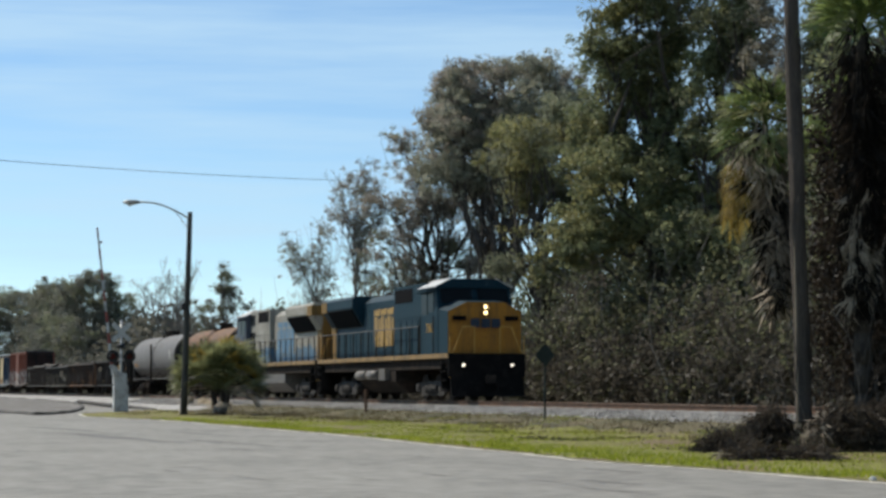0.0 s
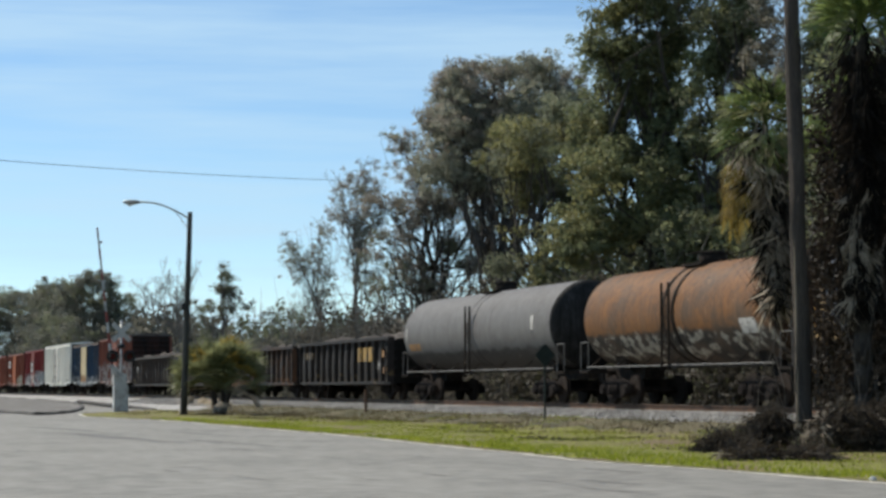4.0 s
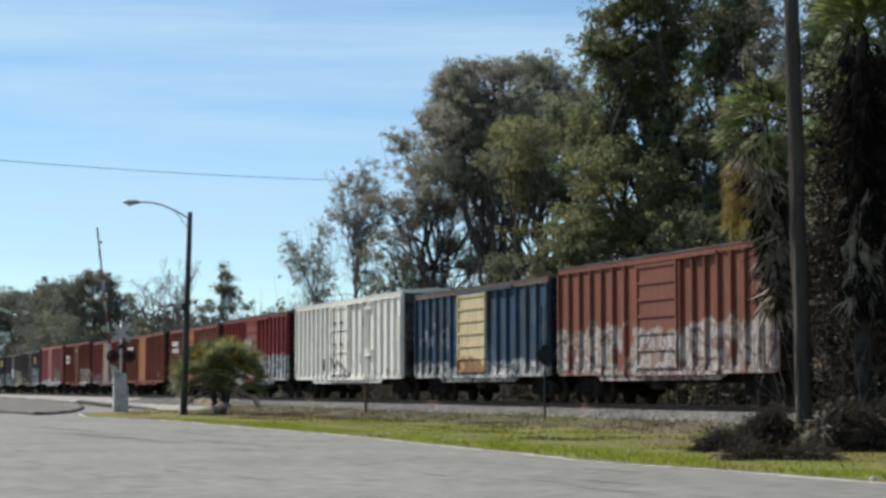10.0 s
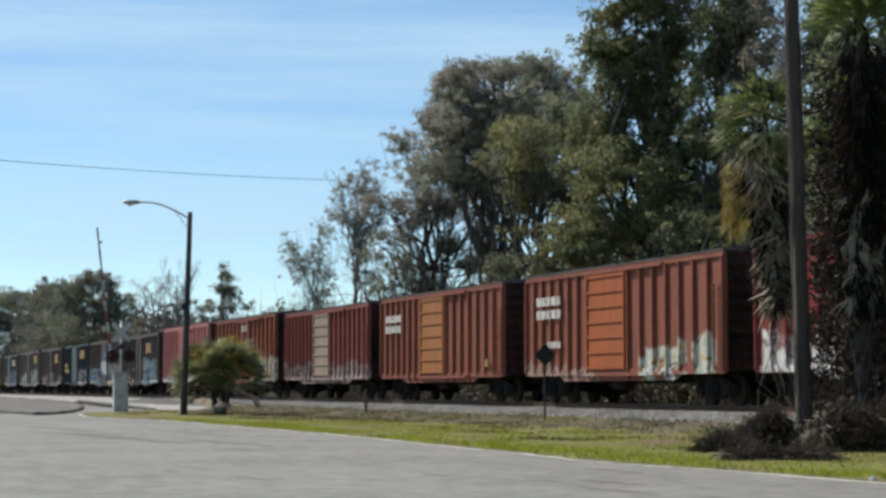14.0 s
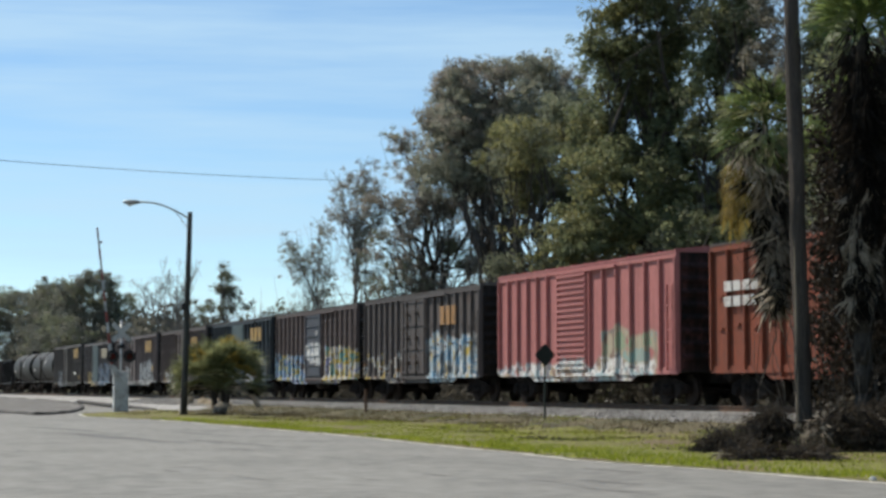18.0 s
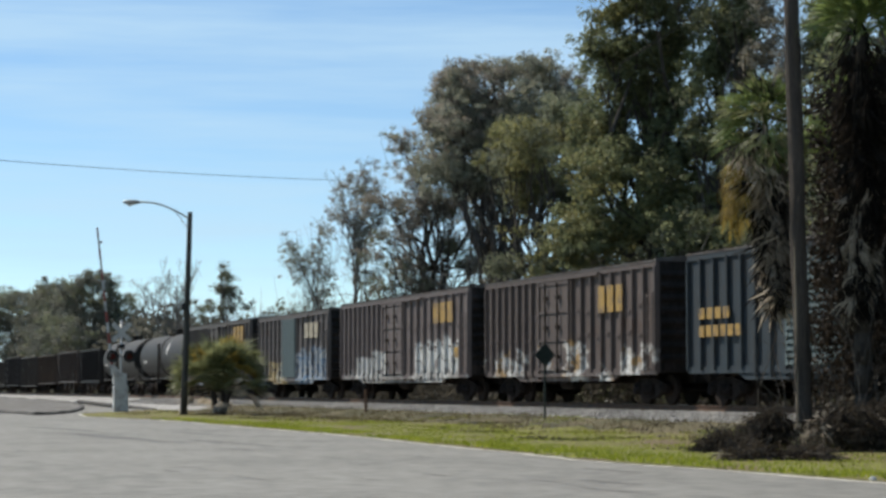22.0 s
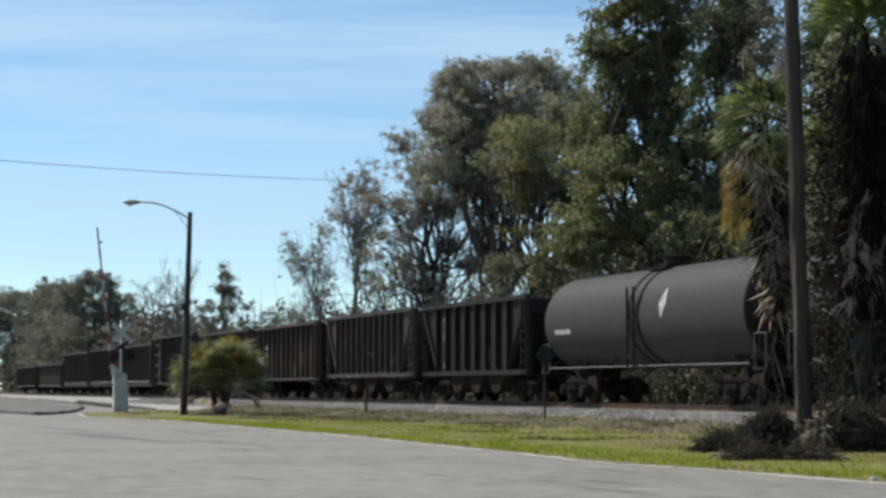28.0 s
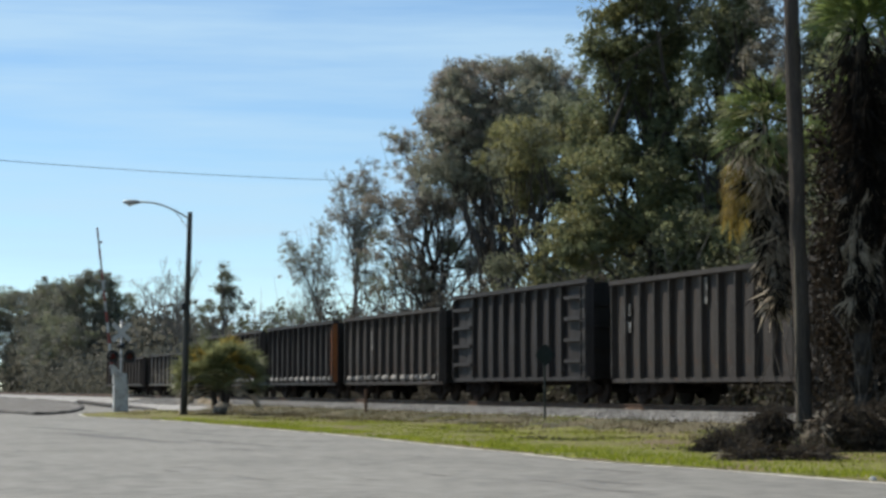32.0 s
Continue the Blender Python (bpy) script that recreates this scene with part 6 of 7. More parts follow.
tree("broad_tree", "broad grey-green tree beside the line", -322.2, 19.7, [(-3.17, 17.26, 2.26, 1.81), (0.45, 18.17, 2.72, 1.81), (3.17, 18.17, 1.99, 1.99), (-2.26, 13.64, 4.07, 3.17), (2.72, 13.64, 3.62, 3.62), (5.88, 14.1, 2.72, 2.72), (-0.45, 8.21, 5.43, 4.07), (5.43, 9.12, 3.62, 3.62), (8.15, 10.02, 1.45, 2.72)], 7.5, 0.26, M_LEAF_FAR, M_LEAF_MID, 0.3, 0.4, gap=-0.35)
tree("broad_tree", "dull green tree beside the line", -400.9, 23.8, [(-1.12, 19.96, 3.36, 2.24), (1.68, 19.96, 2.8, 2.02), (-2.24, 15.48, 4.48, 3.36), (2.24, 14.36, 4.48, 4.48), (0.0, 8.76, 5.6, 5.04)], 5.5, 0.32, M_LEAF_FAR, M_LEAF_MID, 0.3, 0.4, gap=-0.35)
tree("tall_tree", "dull green tree at the edge of the view", -66.0, 12.6, [(-1.0, 16.0, 2.2, 2.0), (1.5, 15.0, 2.4, 2.2), (0.0, 11.5, 2.6, 2.4), (2.0, 9.0, 2.2, 2.4), (-1.0, 7.0, 2.2, 2.0)], 12, 0.16, M_LEAF_DARK, M_LEAF_MID, 0.3, 0.4, gap=-0.35)


def thicket(name, label, x0, x1, y0, y1, low, high, n, size, m, seed, rise=0.6, each=14, category="undergrowth"):
    """Undergrowth that nobody could count: clumps of leaves under a wavy top, on thin stems."""
    rng = np.random.default_rng(seed)
    x = x0 + (x1 - x0) * rng.random(n)
    y = y0 + (y1 - y0) * rng.random(n)
    t = np.array([low + (high - low) * (0.5 + 0.8 * noise.noise(Vector((a * 0.13, b * 0.3, seed))) + 0.6 * noise.noise(Vector((a * 0.55, b * 0.6, seed + 5)))) for a, b in zip(x, y)])
    z = GZ + np.maximum(t, 0.3) * rng.random(n) ** rise
    c, s = leaves_at(rng, np.stack((x, y, z), 1), each, size * 2.0, size)
    c[:, 2] = np.maximum(c[:, 2], GZ + 0.02)
    return tagged(part(name, quads(name, c, s, m, rng, long=1.0), None, None), label, category, kind="stuff")


def stems(name, label, x0, x1, y0, y1, h0, h1, n, r, m, seed, lean=0.18):
    rng = np.random.default_rng(seed)
    bm = bmesh.new()
    for i in range(n):
        x, y, h = x0 + (x1 - x0) * rng.random(), y0 + (y1 - y0) * rng.random(), h0 + (h1 - h0) * rng.random()
        p = limb(bm, (x, y, GZ - 0.05), (x + rng.normal() * lean * h, y + rng.normal() * lean * h, GZ + h), r, r * 0.3, rng, 0.1, 4, 4)
        for k in range(3):
            a = p[int(rng.integers(1, 4))]
            limb(bm, a, a + rng.normal(size=3) * 0.35 * h * 0.4 + np.array((0, 0, 0.18 * h)), r * 0.4, r * 0.12, rng, 0.12, 2, 3)
    return tagged(part(name, bm, m, None), label, "undergrowth", kind="stuff")


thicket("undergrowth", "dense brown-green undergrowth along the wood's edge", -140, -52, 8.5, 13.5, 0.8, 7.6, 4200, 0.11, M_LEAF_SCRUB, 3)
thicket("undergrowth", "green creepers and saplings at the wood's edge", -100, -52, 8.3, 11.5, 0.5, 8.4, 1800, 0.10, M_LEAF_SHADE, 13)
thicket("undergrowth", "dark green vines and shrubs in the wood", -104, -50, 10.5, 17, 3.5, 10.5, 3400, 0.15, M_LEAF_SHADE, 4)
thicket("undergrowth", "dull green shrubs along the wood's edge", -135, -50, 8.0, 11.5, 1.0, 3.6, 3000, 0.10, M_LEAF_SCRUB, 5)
thicket("undergrowth", "mixed shrubs behind the far train", -330, -135, 12, 21, 2.5, 6.2, 4400, 0.26, M_LEAF_LOW, 6)
thicket("undergrowth", "grey-brown scrub behind the far train", -330, -140, 11, 18, 1.5, 4.0, 2400, 0.24, M_LEAF_LOW, 7)
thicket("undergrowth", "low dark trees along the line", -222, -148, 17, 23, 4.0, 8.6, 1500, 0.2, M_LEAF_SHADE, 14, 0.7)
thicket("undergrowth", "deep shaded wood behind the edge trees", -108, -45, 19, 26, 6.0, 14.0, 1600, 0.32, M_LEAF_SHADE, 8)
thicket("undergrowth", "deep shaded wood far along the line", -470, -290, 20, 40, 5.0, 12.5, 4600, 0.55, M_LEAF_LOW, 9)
# almost wholly out of view: added to block low sky light on the car ends
thicket("undergrowth", "unseen wood added along the line to hold off sky light", -50, 70, 9, 24, 9.0, 17.0, 1000, 0.5, M_LEAF_SHADE, 12)
stems("thin_stems", "thin bare stems among the undergrowth", -150, -52, 8.0, 15, 3.0, 9.0, 420, 0.032, M_BARK_PALE, 21, 0.12)
thicket("undergrowth", "brown scrub below the half-bare trees", -150, -118, 14.5, 20, 3.0, 8.0, 1500, 0.13, M_LEAF_BROWN, 10, 0.8)
stems("thin_stems", "dark crossing limbs of half-bare trees", -148, -112, 13.5, 19, 6.0, 10.5, 70, 0.085, M_BARK, 23, 0.28)
stems("thin_stems", "pale bare saplings beside the line", -230, -140, 12, 20, 4.0, 9.5, 90, 0.05, M_BARK_PALE, 22)

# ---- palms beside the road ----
# vine leaves whose near-black colour holds the shade round the palms
M_VINE_SHADED = leaf_mat("dead brown leaves", (0.013, 0.011, 0.009), (0.042, 0.033, 0.025))
M_FROND = leaf_mat("green palm frond", (0.055, 0.085, 0.022), (0.24, 0.30, 0.10), 0.35)
M_FROND_DULL = leaf_mat("dull glossy fan leaf", (0.055, 0.068, 0.030), (0.30, 0.31, 0.15), 0.42)
M_TWIG = mat("dark dead twigs", (0.07, 0.058, 0.047), 0.95, second=(0.045, 0.037, 0.03), scale=4)
M_LEAF_BRUSH = leaf_mat("cut brown brush", (0.016, 0.014, 0.011), (0.11, 0.085, 0.058))
M_FROND_DRY = leaf_mat("dry grey-brown palm frond", (0.20, 0.17, 0.135), (0.66, 0.57, 0.46), 0.6)
# dead fronds near black: the deep shade among the palms is in this colour
M_FROND_SHADED = leaf_mat("rotted dark palm frond", (0.006, 0.005, 0.0045), (0.030, 0.025, 0.020), 0.7)
M_FROND_GOLD = leaf_mat("yellowing palm frond", (0.15, 0.105, 0.022), (0.36, 0.26, 0.06), 0.5)
M_PALMTRUNK = mat("fibrous palm trunk", (0.055, 0.045, 0.036), 0.95, second=(0.028, 0.023, 0.02), scale=3, stretch=(3, 3, 1), fine=0.5, bump=0.8, bump_scale=14)


def fan(variant, blades=22, rad=0.8, stalk=0.75, droop=0.5, spread=150, wide=0.026, ragged=0.0):
    """A fan leaf: a stalk along +x with narrow blades fanned about its tip, drooping."""
    def make(bm):
        rng = np.random.default_rng(variant)
        tube(bm, (0, 0, 0), (stalk, 0, -0.03), 0.018, 0.012, 4)
        for i in range(blades):
            a = radians(-spread / 2 + spread * i / (blades - 1) + ragged * rng.normal() * 14)
            ln = rad * (0.82 + 0.18 * math.cos(a)) * (0.85 + 0.3 * rng.random() - ragged * 0.4 * rng.random())
            d = Vector((math.cos(a), math.sin(a), 0))
            n = Vector((-math.sin(a), math.cos(a), 0))
            w = wide * rad / 0.8
            o = Vector((stalk, 0, -0.03))
            z1, z2 = -droop * 0.18 * ln + ragged * rng.normal() * 0.07, -droop * ln * (0.55 + 0.4 * rng.random()) + ragged * rng.normal() * 0.12
            m = o + d * ln * 0.55 + Vector((0, 0, z1))
            e = o + d * ln * (1.0 - 0.18 * droop) + Vector((0, 0, z2))
            v = [bm.verts.new(o), bm.verts.new(m + n * w + Vector((0, 0, 0.012))), bm.verts.new(e), bm.verts.new(m - n * w + Vector((0, 0, 0.012)))]
            bm.faces.new((v[0], v[1], v[3]))
            bm.faces.new((v[1], v[2], v[3]))
    return shared(("frond", variant, blades, rad, stalk, droop, spread, wide, ragged), make)


def frond(parent, me, m, x, y, z, turn, tilt, roll=0.0):
    """tilt: degrees by which the leaf rises from level; below zero it hangs."""
    return piece("frond", me, m, parent, x, y, z, roll, -tilt, turn)


def palm(label, x, y, height, seed, green=34, dry=80, gold=5, skirt=3.6, rad=0.85, trunk=0.17, stalk=0.8, dry_m=None, low=-25, flare=0.3, side=None, mixed=0.0, bend=0.0, shade=0.0):
    def off(z):
        return -RIGHT * bend * max(0.0, z / height) ** 3

    def hung(z):
        return -RIGHT * bend * max(0.62, min(1.0, z / height))

    rng = random.Random(seed)
    ob = empty("palm_tree", x, y, GZ - 0.02, label, "palm tree", "palms beside the road")
    bm = bmesh.new()
    k = 14
    for i in range(k):
        z0, z1 = height * i / k, height * (i + 1) / k
        tube(bm, off(z0) + Vector((0, 0, z0)), off(z1) + Vector((0, 0, z1 + 0.02)), trunk * (1.12 if i % 2 else 1.0), trunk * 0.94, 10, True)
        for j in range(5):
            a = rng.random() * 6.28
            k1 = 1.7 if z0 > height * 0.45 or not bend else 1.15
            tube(bm, off(z0) + Vector((trunk * 0.9 * math.cos(a), trunk * 0.9 * math.sin(a), z0)), off(z0) + Vector((trunk * k1 * math.cos(a), trunk * k1 * math.sin(a), z0 + 0.28)), 0.05, 0.02, 4)
    part("trunk", bm, M_PALMTRUNK, ob)
    for i in range(green):
        t = low + (80 - low) * (i / green) + rng.uniform(-10, 10)
        me = fan(rng.randrange(4), 20, rad, stalk, (0.35 if side is None else 0.5) + 0.3 * round(rng.random(), 1), 160, 0.020, 0.35)
        frond(ob, me, M_FROND if side is None else (M_FROND_DULL, M_FROND, M_FROND_DULL, M_FROND, M_FROND_SHADED)[i % 5], off(height).x, off(height).y, height + 0.25 * i / green, rng.uniform(0, 360) if side is None else side + rng.uniform(-150, 150), t + rng.uniform(-20, 30), rng.uniform(-60, 60))
    for i in range(gold):
        frond(ob, fan(rng.randrange(3), 14, rad * 0.7, 0.6, 0.8, 130), M_FROND_GOLD, off(height).x, off(height).y, height - 0.2 - 1.1 * rng.random(), 250 + rng.uniform(-26, 30), -28 + rng.uniform(-18, 14), rng.uniform(-25, 25))
    # shade: upper share of the skirt painted dark, as shadowed under the crown
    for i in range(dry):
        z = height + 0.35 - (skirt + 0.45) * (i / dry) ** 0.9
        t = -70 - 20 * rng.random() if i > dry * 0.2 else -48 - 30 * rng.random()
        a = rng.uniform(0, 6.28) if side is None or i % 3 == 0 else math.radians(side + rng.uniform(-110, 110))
        frond(ob, fan(7 + rng.randrange(8), 8, rad * (0.6, 0.75, 0.95)[i % 3], round(flare * (1 - 0.4 * (4 * i // dry) / 3), 2), 0.5, 48, 0.024, 1.0), M_FROND_SHADED if rng.random() < mixed or i < dry * shade else dry_m or M_FROND_DRY, hung(z).x + trunk * math.cos(a), hung(z).y + trunk * math.sin(a), z, math.degrees(a) + rng.uniform(-30, 30), t + rng.uniform(-8, 10), rng.uniform(-90, 90))
    return ob


palm("cabbage palm with a grey skirt of dead fronds", -35.02, -7.28, 6.15, 1, 60, 400, 18, 2.75, 0.80, stalk=0.5, low=-60, flare=0.6, side=245, mixed=0.40, trunk=0.13, bend=0.72)
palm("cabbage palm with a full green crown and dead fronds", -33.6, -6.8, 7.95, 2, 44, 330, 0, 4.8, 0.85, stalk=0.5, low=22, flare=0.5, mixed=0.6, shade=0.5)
palm("shaded cabbage palm behind the others", -36.6, -4.9, 6.6, 3, 20, 170, 0, 5.6, 0.8, dry_m=M_FROND_SHADED)
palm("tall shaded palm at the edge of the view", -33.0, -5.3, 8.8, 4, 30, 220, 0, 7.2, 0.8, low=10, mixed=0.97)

# low fan palm beside the lamp post
rngp = random.Random(5)
bush = empty("palmetto", -85.1, -8.4, GZ - 0.02, "low bushy palmetto beside the wooden lamp post", "palm shrub")
bm = bmesh.new()
for i in range(5):
    a = i * 1.257
    tube(bm, (0.12 * math.cos(a), 0.12 * math.sin(a), 0), (0.4 * math.cos(a), 0.4 * math.sin(a), 1.15), 0.14, 0.10, 7)
part("trunk", bm, M_PALMTRUNK, bush)
for i in range(120):
    a = rngp.uniform(0, 6.283)
    t = rngp.uniform(8, 85)
    m = M_FROND_DULL if i % 23 else M_FROND_GOLD
    frond(bush, fan(20 + rngp.randrange(3), 20, 0.95, 1.15 + 0.1 * (i % 4), 0.4, 160), m, 0.3 * math.cos(a), 0.3 * math.sin(a), 1.0 + 0.5 * rngp.random(), math.degrees(a), t, rngp.uniform(-30, 30))
for i in range(14):
    a = rngp.uniform(0, 6.283)
    frond(bush, fan(27 + rngp.randrange(3), 16, 0.85, 1.1, 0.45, 100), M_FROND_DRY, 0.3 * math.cos(a), 0.3 * math.sin(a), 1.05 + 0.3 * rngp.random(), math.degrees(a), rngp.uniform(-25, 5), rngp.uniform(-30, 30))

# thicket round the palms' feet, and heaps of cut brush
# the two vine masses are coloured as dark as the shade they stand in
thicket("vines", "tangle of vines round the palm trunks, shade in its colour", -36.5, -31.6, -6.4, -3.8, 5.0, 8.4, 2800, 0.050, M_VINE_SHADED, 31, 0.9, 22, category="vines")
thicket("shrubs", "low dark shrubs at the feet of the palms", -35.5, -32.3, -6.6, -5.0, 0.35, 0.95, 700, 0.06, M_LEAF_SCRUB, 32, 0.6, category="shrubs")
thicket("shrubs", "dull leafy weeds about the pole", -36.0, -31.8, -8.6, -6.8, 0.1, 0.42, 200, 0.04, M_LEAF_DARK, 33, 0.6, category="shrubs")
thicket("vines", "leafy mass behind the palms, darkened to stand for deep shade", -38.5, -31.0, -5.6, -2.9, 6.2, 9.4, 3000, 0.06, M_VINE_SHADED, 35, 0.8, 20, category="vines")
stems("hanging_stems", "thin dry stems hanging about the palms", -36.5, -32.0, -8.0, -4.5, 1.5, 5.0, 60, 0.014, M_BARK, 34, 0.12)


def brush_heap(label, x, y, rx, ry, h, seed, n=240):
    rng = np.random.default_rng(seed)
    ob = empty("brush_heap", x, y, GZ - 0.02, label, "brush heap", "heaps of cut brush")
    bm = bmesh.new()
    for i in range(n // 2):
        a, q = rng.random() * 6.283, rng.random() ** 0.5
        c = np.array((rx * q * math.cos(a), ry * q * math.sin(a), h * math.sqrt(1 - q * q) * rng.random() ** 0.7 + 0.03))
        d = rng.normal(size=3)
        d[2] *= 0.4
        d = d / np.linalg.norm(d) * (0.13 + 0.36 * rng.random() ** 2)
        e, s = c + d, c - d
        e[2], s[2] = max(e[2], 0.02), max(s[2], 0.02)
        limb(bm, s, e, 0.009, 0.004, rng, 0.12, 2, 4)
    part("twig_tangle", bm, M_TWIG, ob)
    rr = random.Random(seed)
    for i in range(n // 9):
        a, q = rr.uniform(0, 6.283), 0.75 * rr.random() ** 0.6
        z = h * math.sqrt(1 - q * q) * rr.uniform(0.75, 1.05)
        frond(ob, fan(40 + rr.randrange(4), 9, 0.5, 0.12, 0.35, 70, 0.022, 0.9), M_FROND_SHADED if rr.random() < 0.72 else M_LEAF_BRUSH if rr.random() < 0.6 else M_FROND_DRY, rx * q * math.cos(a), ry * q * math.sin(a), max(0.12, z), math.degrees(a) + rr.uniform(-40, 40), -rr.uniform(12, 50) if h > 0.3 else -rr.uniform(2, 20), rr.uniform(-50, 50))
    cc = rng.normal(size=(int(n * 0.8), 3)) * np.array((rx * 0.5, ry * 0.5, 0))
    cc[:, 2] = h * np.sqrt(np.maximum(0.0, 1 - np.hypot(cc[:, 0] / rx, cc[:, 1] / ry) ** 2)) * rng.random(len(cc)) ** 0.7 + 0.05
    c, s = leaves_at(rng, cc, 22, 0.07, 0.018)
    c[:, 2] = np.maximum(c[:, 2], 0.01)
    part("leaf_litter", quads("leaf_litter", c, s, M_LEAF_BRUSH, rng), None, ob)
    return ob


brush_heap("dark heap of cut dead brush on the verge", -32.16, -10.44, 0.46, 0.5, 0.42, 41, 300)
brush_heap("dark heap of cut brush and roots beside the pole", -33.57, -8.77, 0.4, 0.6, 0.8, 42, 480)
brush_heap("low heap of dead leaves and brush", -28.67, -11.63, 0.42, 0.45, 0.26, 43, 260)
brush_heap("broad heap of cut brush under the palms", -31.49, -8.39, 0.62, 0.75, 0.88, 44, 640)
brush_heap("high heap of cut brush at the wood's edge", -31.83, -7.52, 0.66, 0.7, 0.92, 45, 560)
brush_heap("low heap of dead fronds against the pole", -28.41, -10.84, 0.6, 0.42, 0.22, 46, 300)


# ---- verge, stones ----
M_VERGE = mat("patchy winter turf", (0.15, 0.145, 0.034), 0.95, second=(0.145, 0.105, 0.062), scale=0.9, fine=0.45, bump=0.6, bump_scale=20, stretch=(0.5, 1, 1))
M_GRASS = leaf_mat("bright green grass", (0.15, 0.20, 0.020), (0.36, 0.385, 0.045), 0.6)
M_GRASSDRY = leaf_mat("dry brown grass", (0.085, 0.070, 0.034), (0.165, 0.135, 0.070), 0.7)
M_SAND = mat("sandy road edge", (0.50, 0.47, 0.40), 0.95, second=(0.28, 0.26, 0.21), scale=1.5, fine=0.3)


def road_edge(x):
    pts = [(-160, -6.2), (-112, -6.2), (-104, -9.0), (-95, -13.0), (-86, -14.0), (-74, -12.6), (-50, -12.6), (-31, -13.5), (-22, -12.9), (-9, -13.0), (120, -12.8)]
    for (a, p), (b, q) in zip(pts, pts[1:]):
        if a <= x <= b:
            return p + (q - p) * (x - a) / (b - a)
    return -12.8


def bank(y):
    """Height of the ground towards the ballast."""
    return GZ if y < -5.6 else min(-0.3, GZ + (y + 5.6) / 2.4 * 0.4)


def strip(name, label, f0, f1, ny, m):
    """A part of the verge between two shares of its width."""
    bm = bmesh.new()
    nx, rows = 330, []
    for j in range(ny + 1):
        row = []
        for i in range(nx + 1):
            x = -104 + 140 * i / nx
            e = road_edge(x) + 0.12 * noise.noise(Vector((x * 0.9, 3, 0))) + 0.2 * noise.noise(Vector((x * 0.25, 7, 0)))
            b = 0.48 + 0.30 * max(0.0, min(1.0, (x + 82) / 26))
            f = (b + 0.06) * j / ny if f0 == 0 else b - 0.05 + (1.05 - b) * j / ny
            y = e + (-3.95 - e) * f
            if 0 < f < 0.9:
                y += 0.5 * noise.noise(Vector((x * 0.5, f0 + f1 * j, 4)))
            if j == (ny if f0 == 0 else 0):
                y += 0.9 * noise.noise(Vector((x * 0.35, 20, 4))) + 0.5 * noise.noise(Vector((x * 1.1, 30, 4)))
            z = bank(y) + 0.012 + (0.05 + 0.05 * noise.noise(Vector((x * 0.8, y * 0.8, 1)))) * min(1, f * 6) + 0.06 * max(0, noise.noise(Vector((x * 0.3, y * 0.5, 5)))) * min(1, f * 5)
            row.append(bm.verts.new((x, y, z + (0.006 if f0 == 0 else 0))))
        rows.append(row)
    for j in range(ny):
        for i in range(nx):
            bm.faces.new((rows[j][i], rows[j][i + 1], rows[j + 1][i + 1], rows[j + 1][i])).smooth = True
    tagged(part(name, bm, m, None), label, "verge", kind="structure")


M_DIRT = mat("dry turf and dirt", (0.118, 0.098, 0.054), 0.95, second=(0.060, 0.056, 0.027), scale=0.9, fine=0.5, bump=0.7, bump_scale=16, stretch=(0.6, 1, 1), amount=0.7)
strip("verge", "patchy green grass verge beside the road", 0.0, 0.56, 11, M_VERGE)
strip("dirt_strip", "dry brown turf and dirt below the ballast", 0.44, 1.0, 10, M_DIRT)

bm = bmesh.new()
prev = None
for i in range(241):
    x = -100 + 130 * i / 240
    e = road_edge(x) + 0.12 * noise.noise(Vector((x * 0.9, 3, 0))) + 0.2 * noise.noise(Vector((x * 0.25, 7, 0)))
    w = 0.10 + 0.22 * max(0.0, noise.noise(Vector((x * 0.35, 11, 0))) + 0.25)
    cur = [bm.verts.new((x, e - w, GZ + 0.004)), bm.verts.new((x, e + 0.1, GZ + 0.009))]
    if prev:
        bm.faces.new((prev[0], cur[0], cur[1], prev[1]))
    prev = cur
tagged(part("road_edge", bm, M_SAND, None), "pale sandy crumbling edge of the road", "road edge", kind="structure")


def grass(name, label, n, m, seed, keep, h0, h1, category="grass"):
    """Single blades of grass in tufts on the verge."""
    rng = np.random.default_rng(seed)
    x = -100 + 84 * rng.random(n)
    f = rng.random(n)
    e = np.array([road_edge(a) for a in x])
    y = e + 0.12 + (-3.9 - e) * f
    mask = np.array([keep(a, b, g) for a, b, g in zip(x, y, f)]) > rng.random(n)
    x, y = x[mask], y[mask]
    k = len(x)
    h = h0 + (h1 - h0) * rng.random(k)
    a = rng.random(k) * 6.283
    w = 0.012 + 0.012 * rng.random(k)
    base = np.stack((x, y, np.array([bank(b) for b in y]) + 0.02), 1)
    side = np.stack((np.cos(a), np.sin(a), np.zeros(k)), 1) * w[:, None]
    tip = base + np.stack((rng.normal(size=k) * h * 0.5, rng.normal(size=k) * h * 0.5, h), 1)
    v = np.stack((base - side, base + side, tip), 1).reshape(-1, 3)
    return tagged(part(name, mesh_np(name, v, np.arange(3 * k).reshape(k, 3), m), None, None), label, category, kind="stuff")


def green_at(x, y, f):
    q = noise.noise(Vector((x * 0.22, y * 0.6, 2)))
    near = 1.0 if x > -66 else max(0.0, 1 - (-66 - x) / 14) * 0.6
    return max(0.0, min(1.0, (0.95 - max(0.0, f - (0.25 if x < -70 else 0.45)) * 2.4 + 2.2 * q))) * near


def dry_at(x, y, f):
    q = noise.noise(Vector((x * 0.25, y * 0.6, 9)))
    return max(0.0, min(1.0, 0.2 + (f - 0.6) * 1.6 + q + (0.4 if x < -64 else 0)))


grass("grass", "bright green winter grass on the verge", 190000, M_GRASS, 51, green_at, 0.04, 0.11)
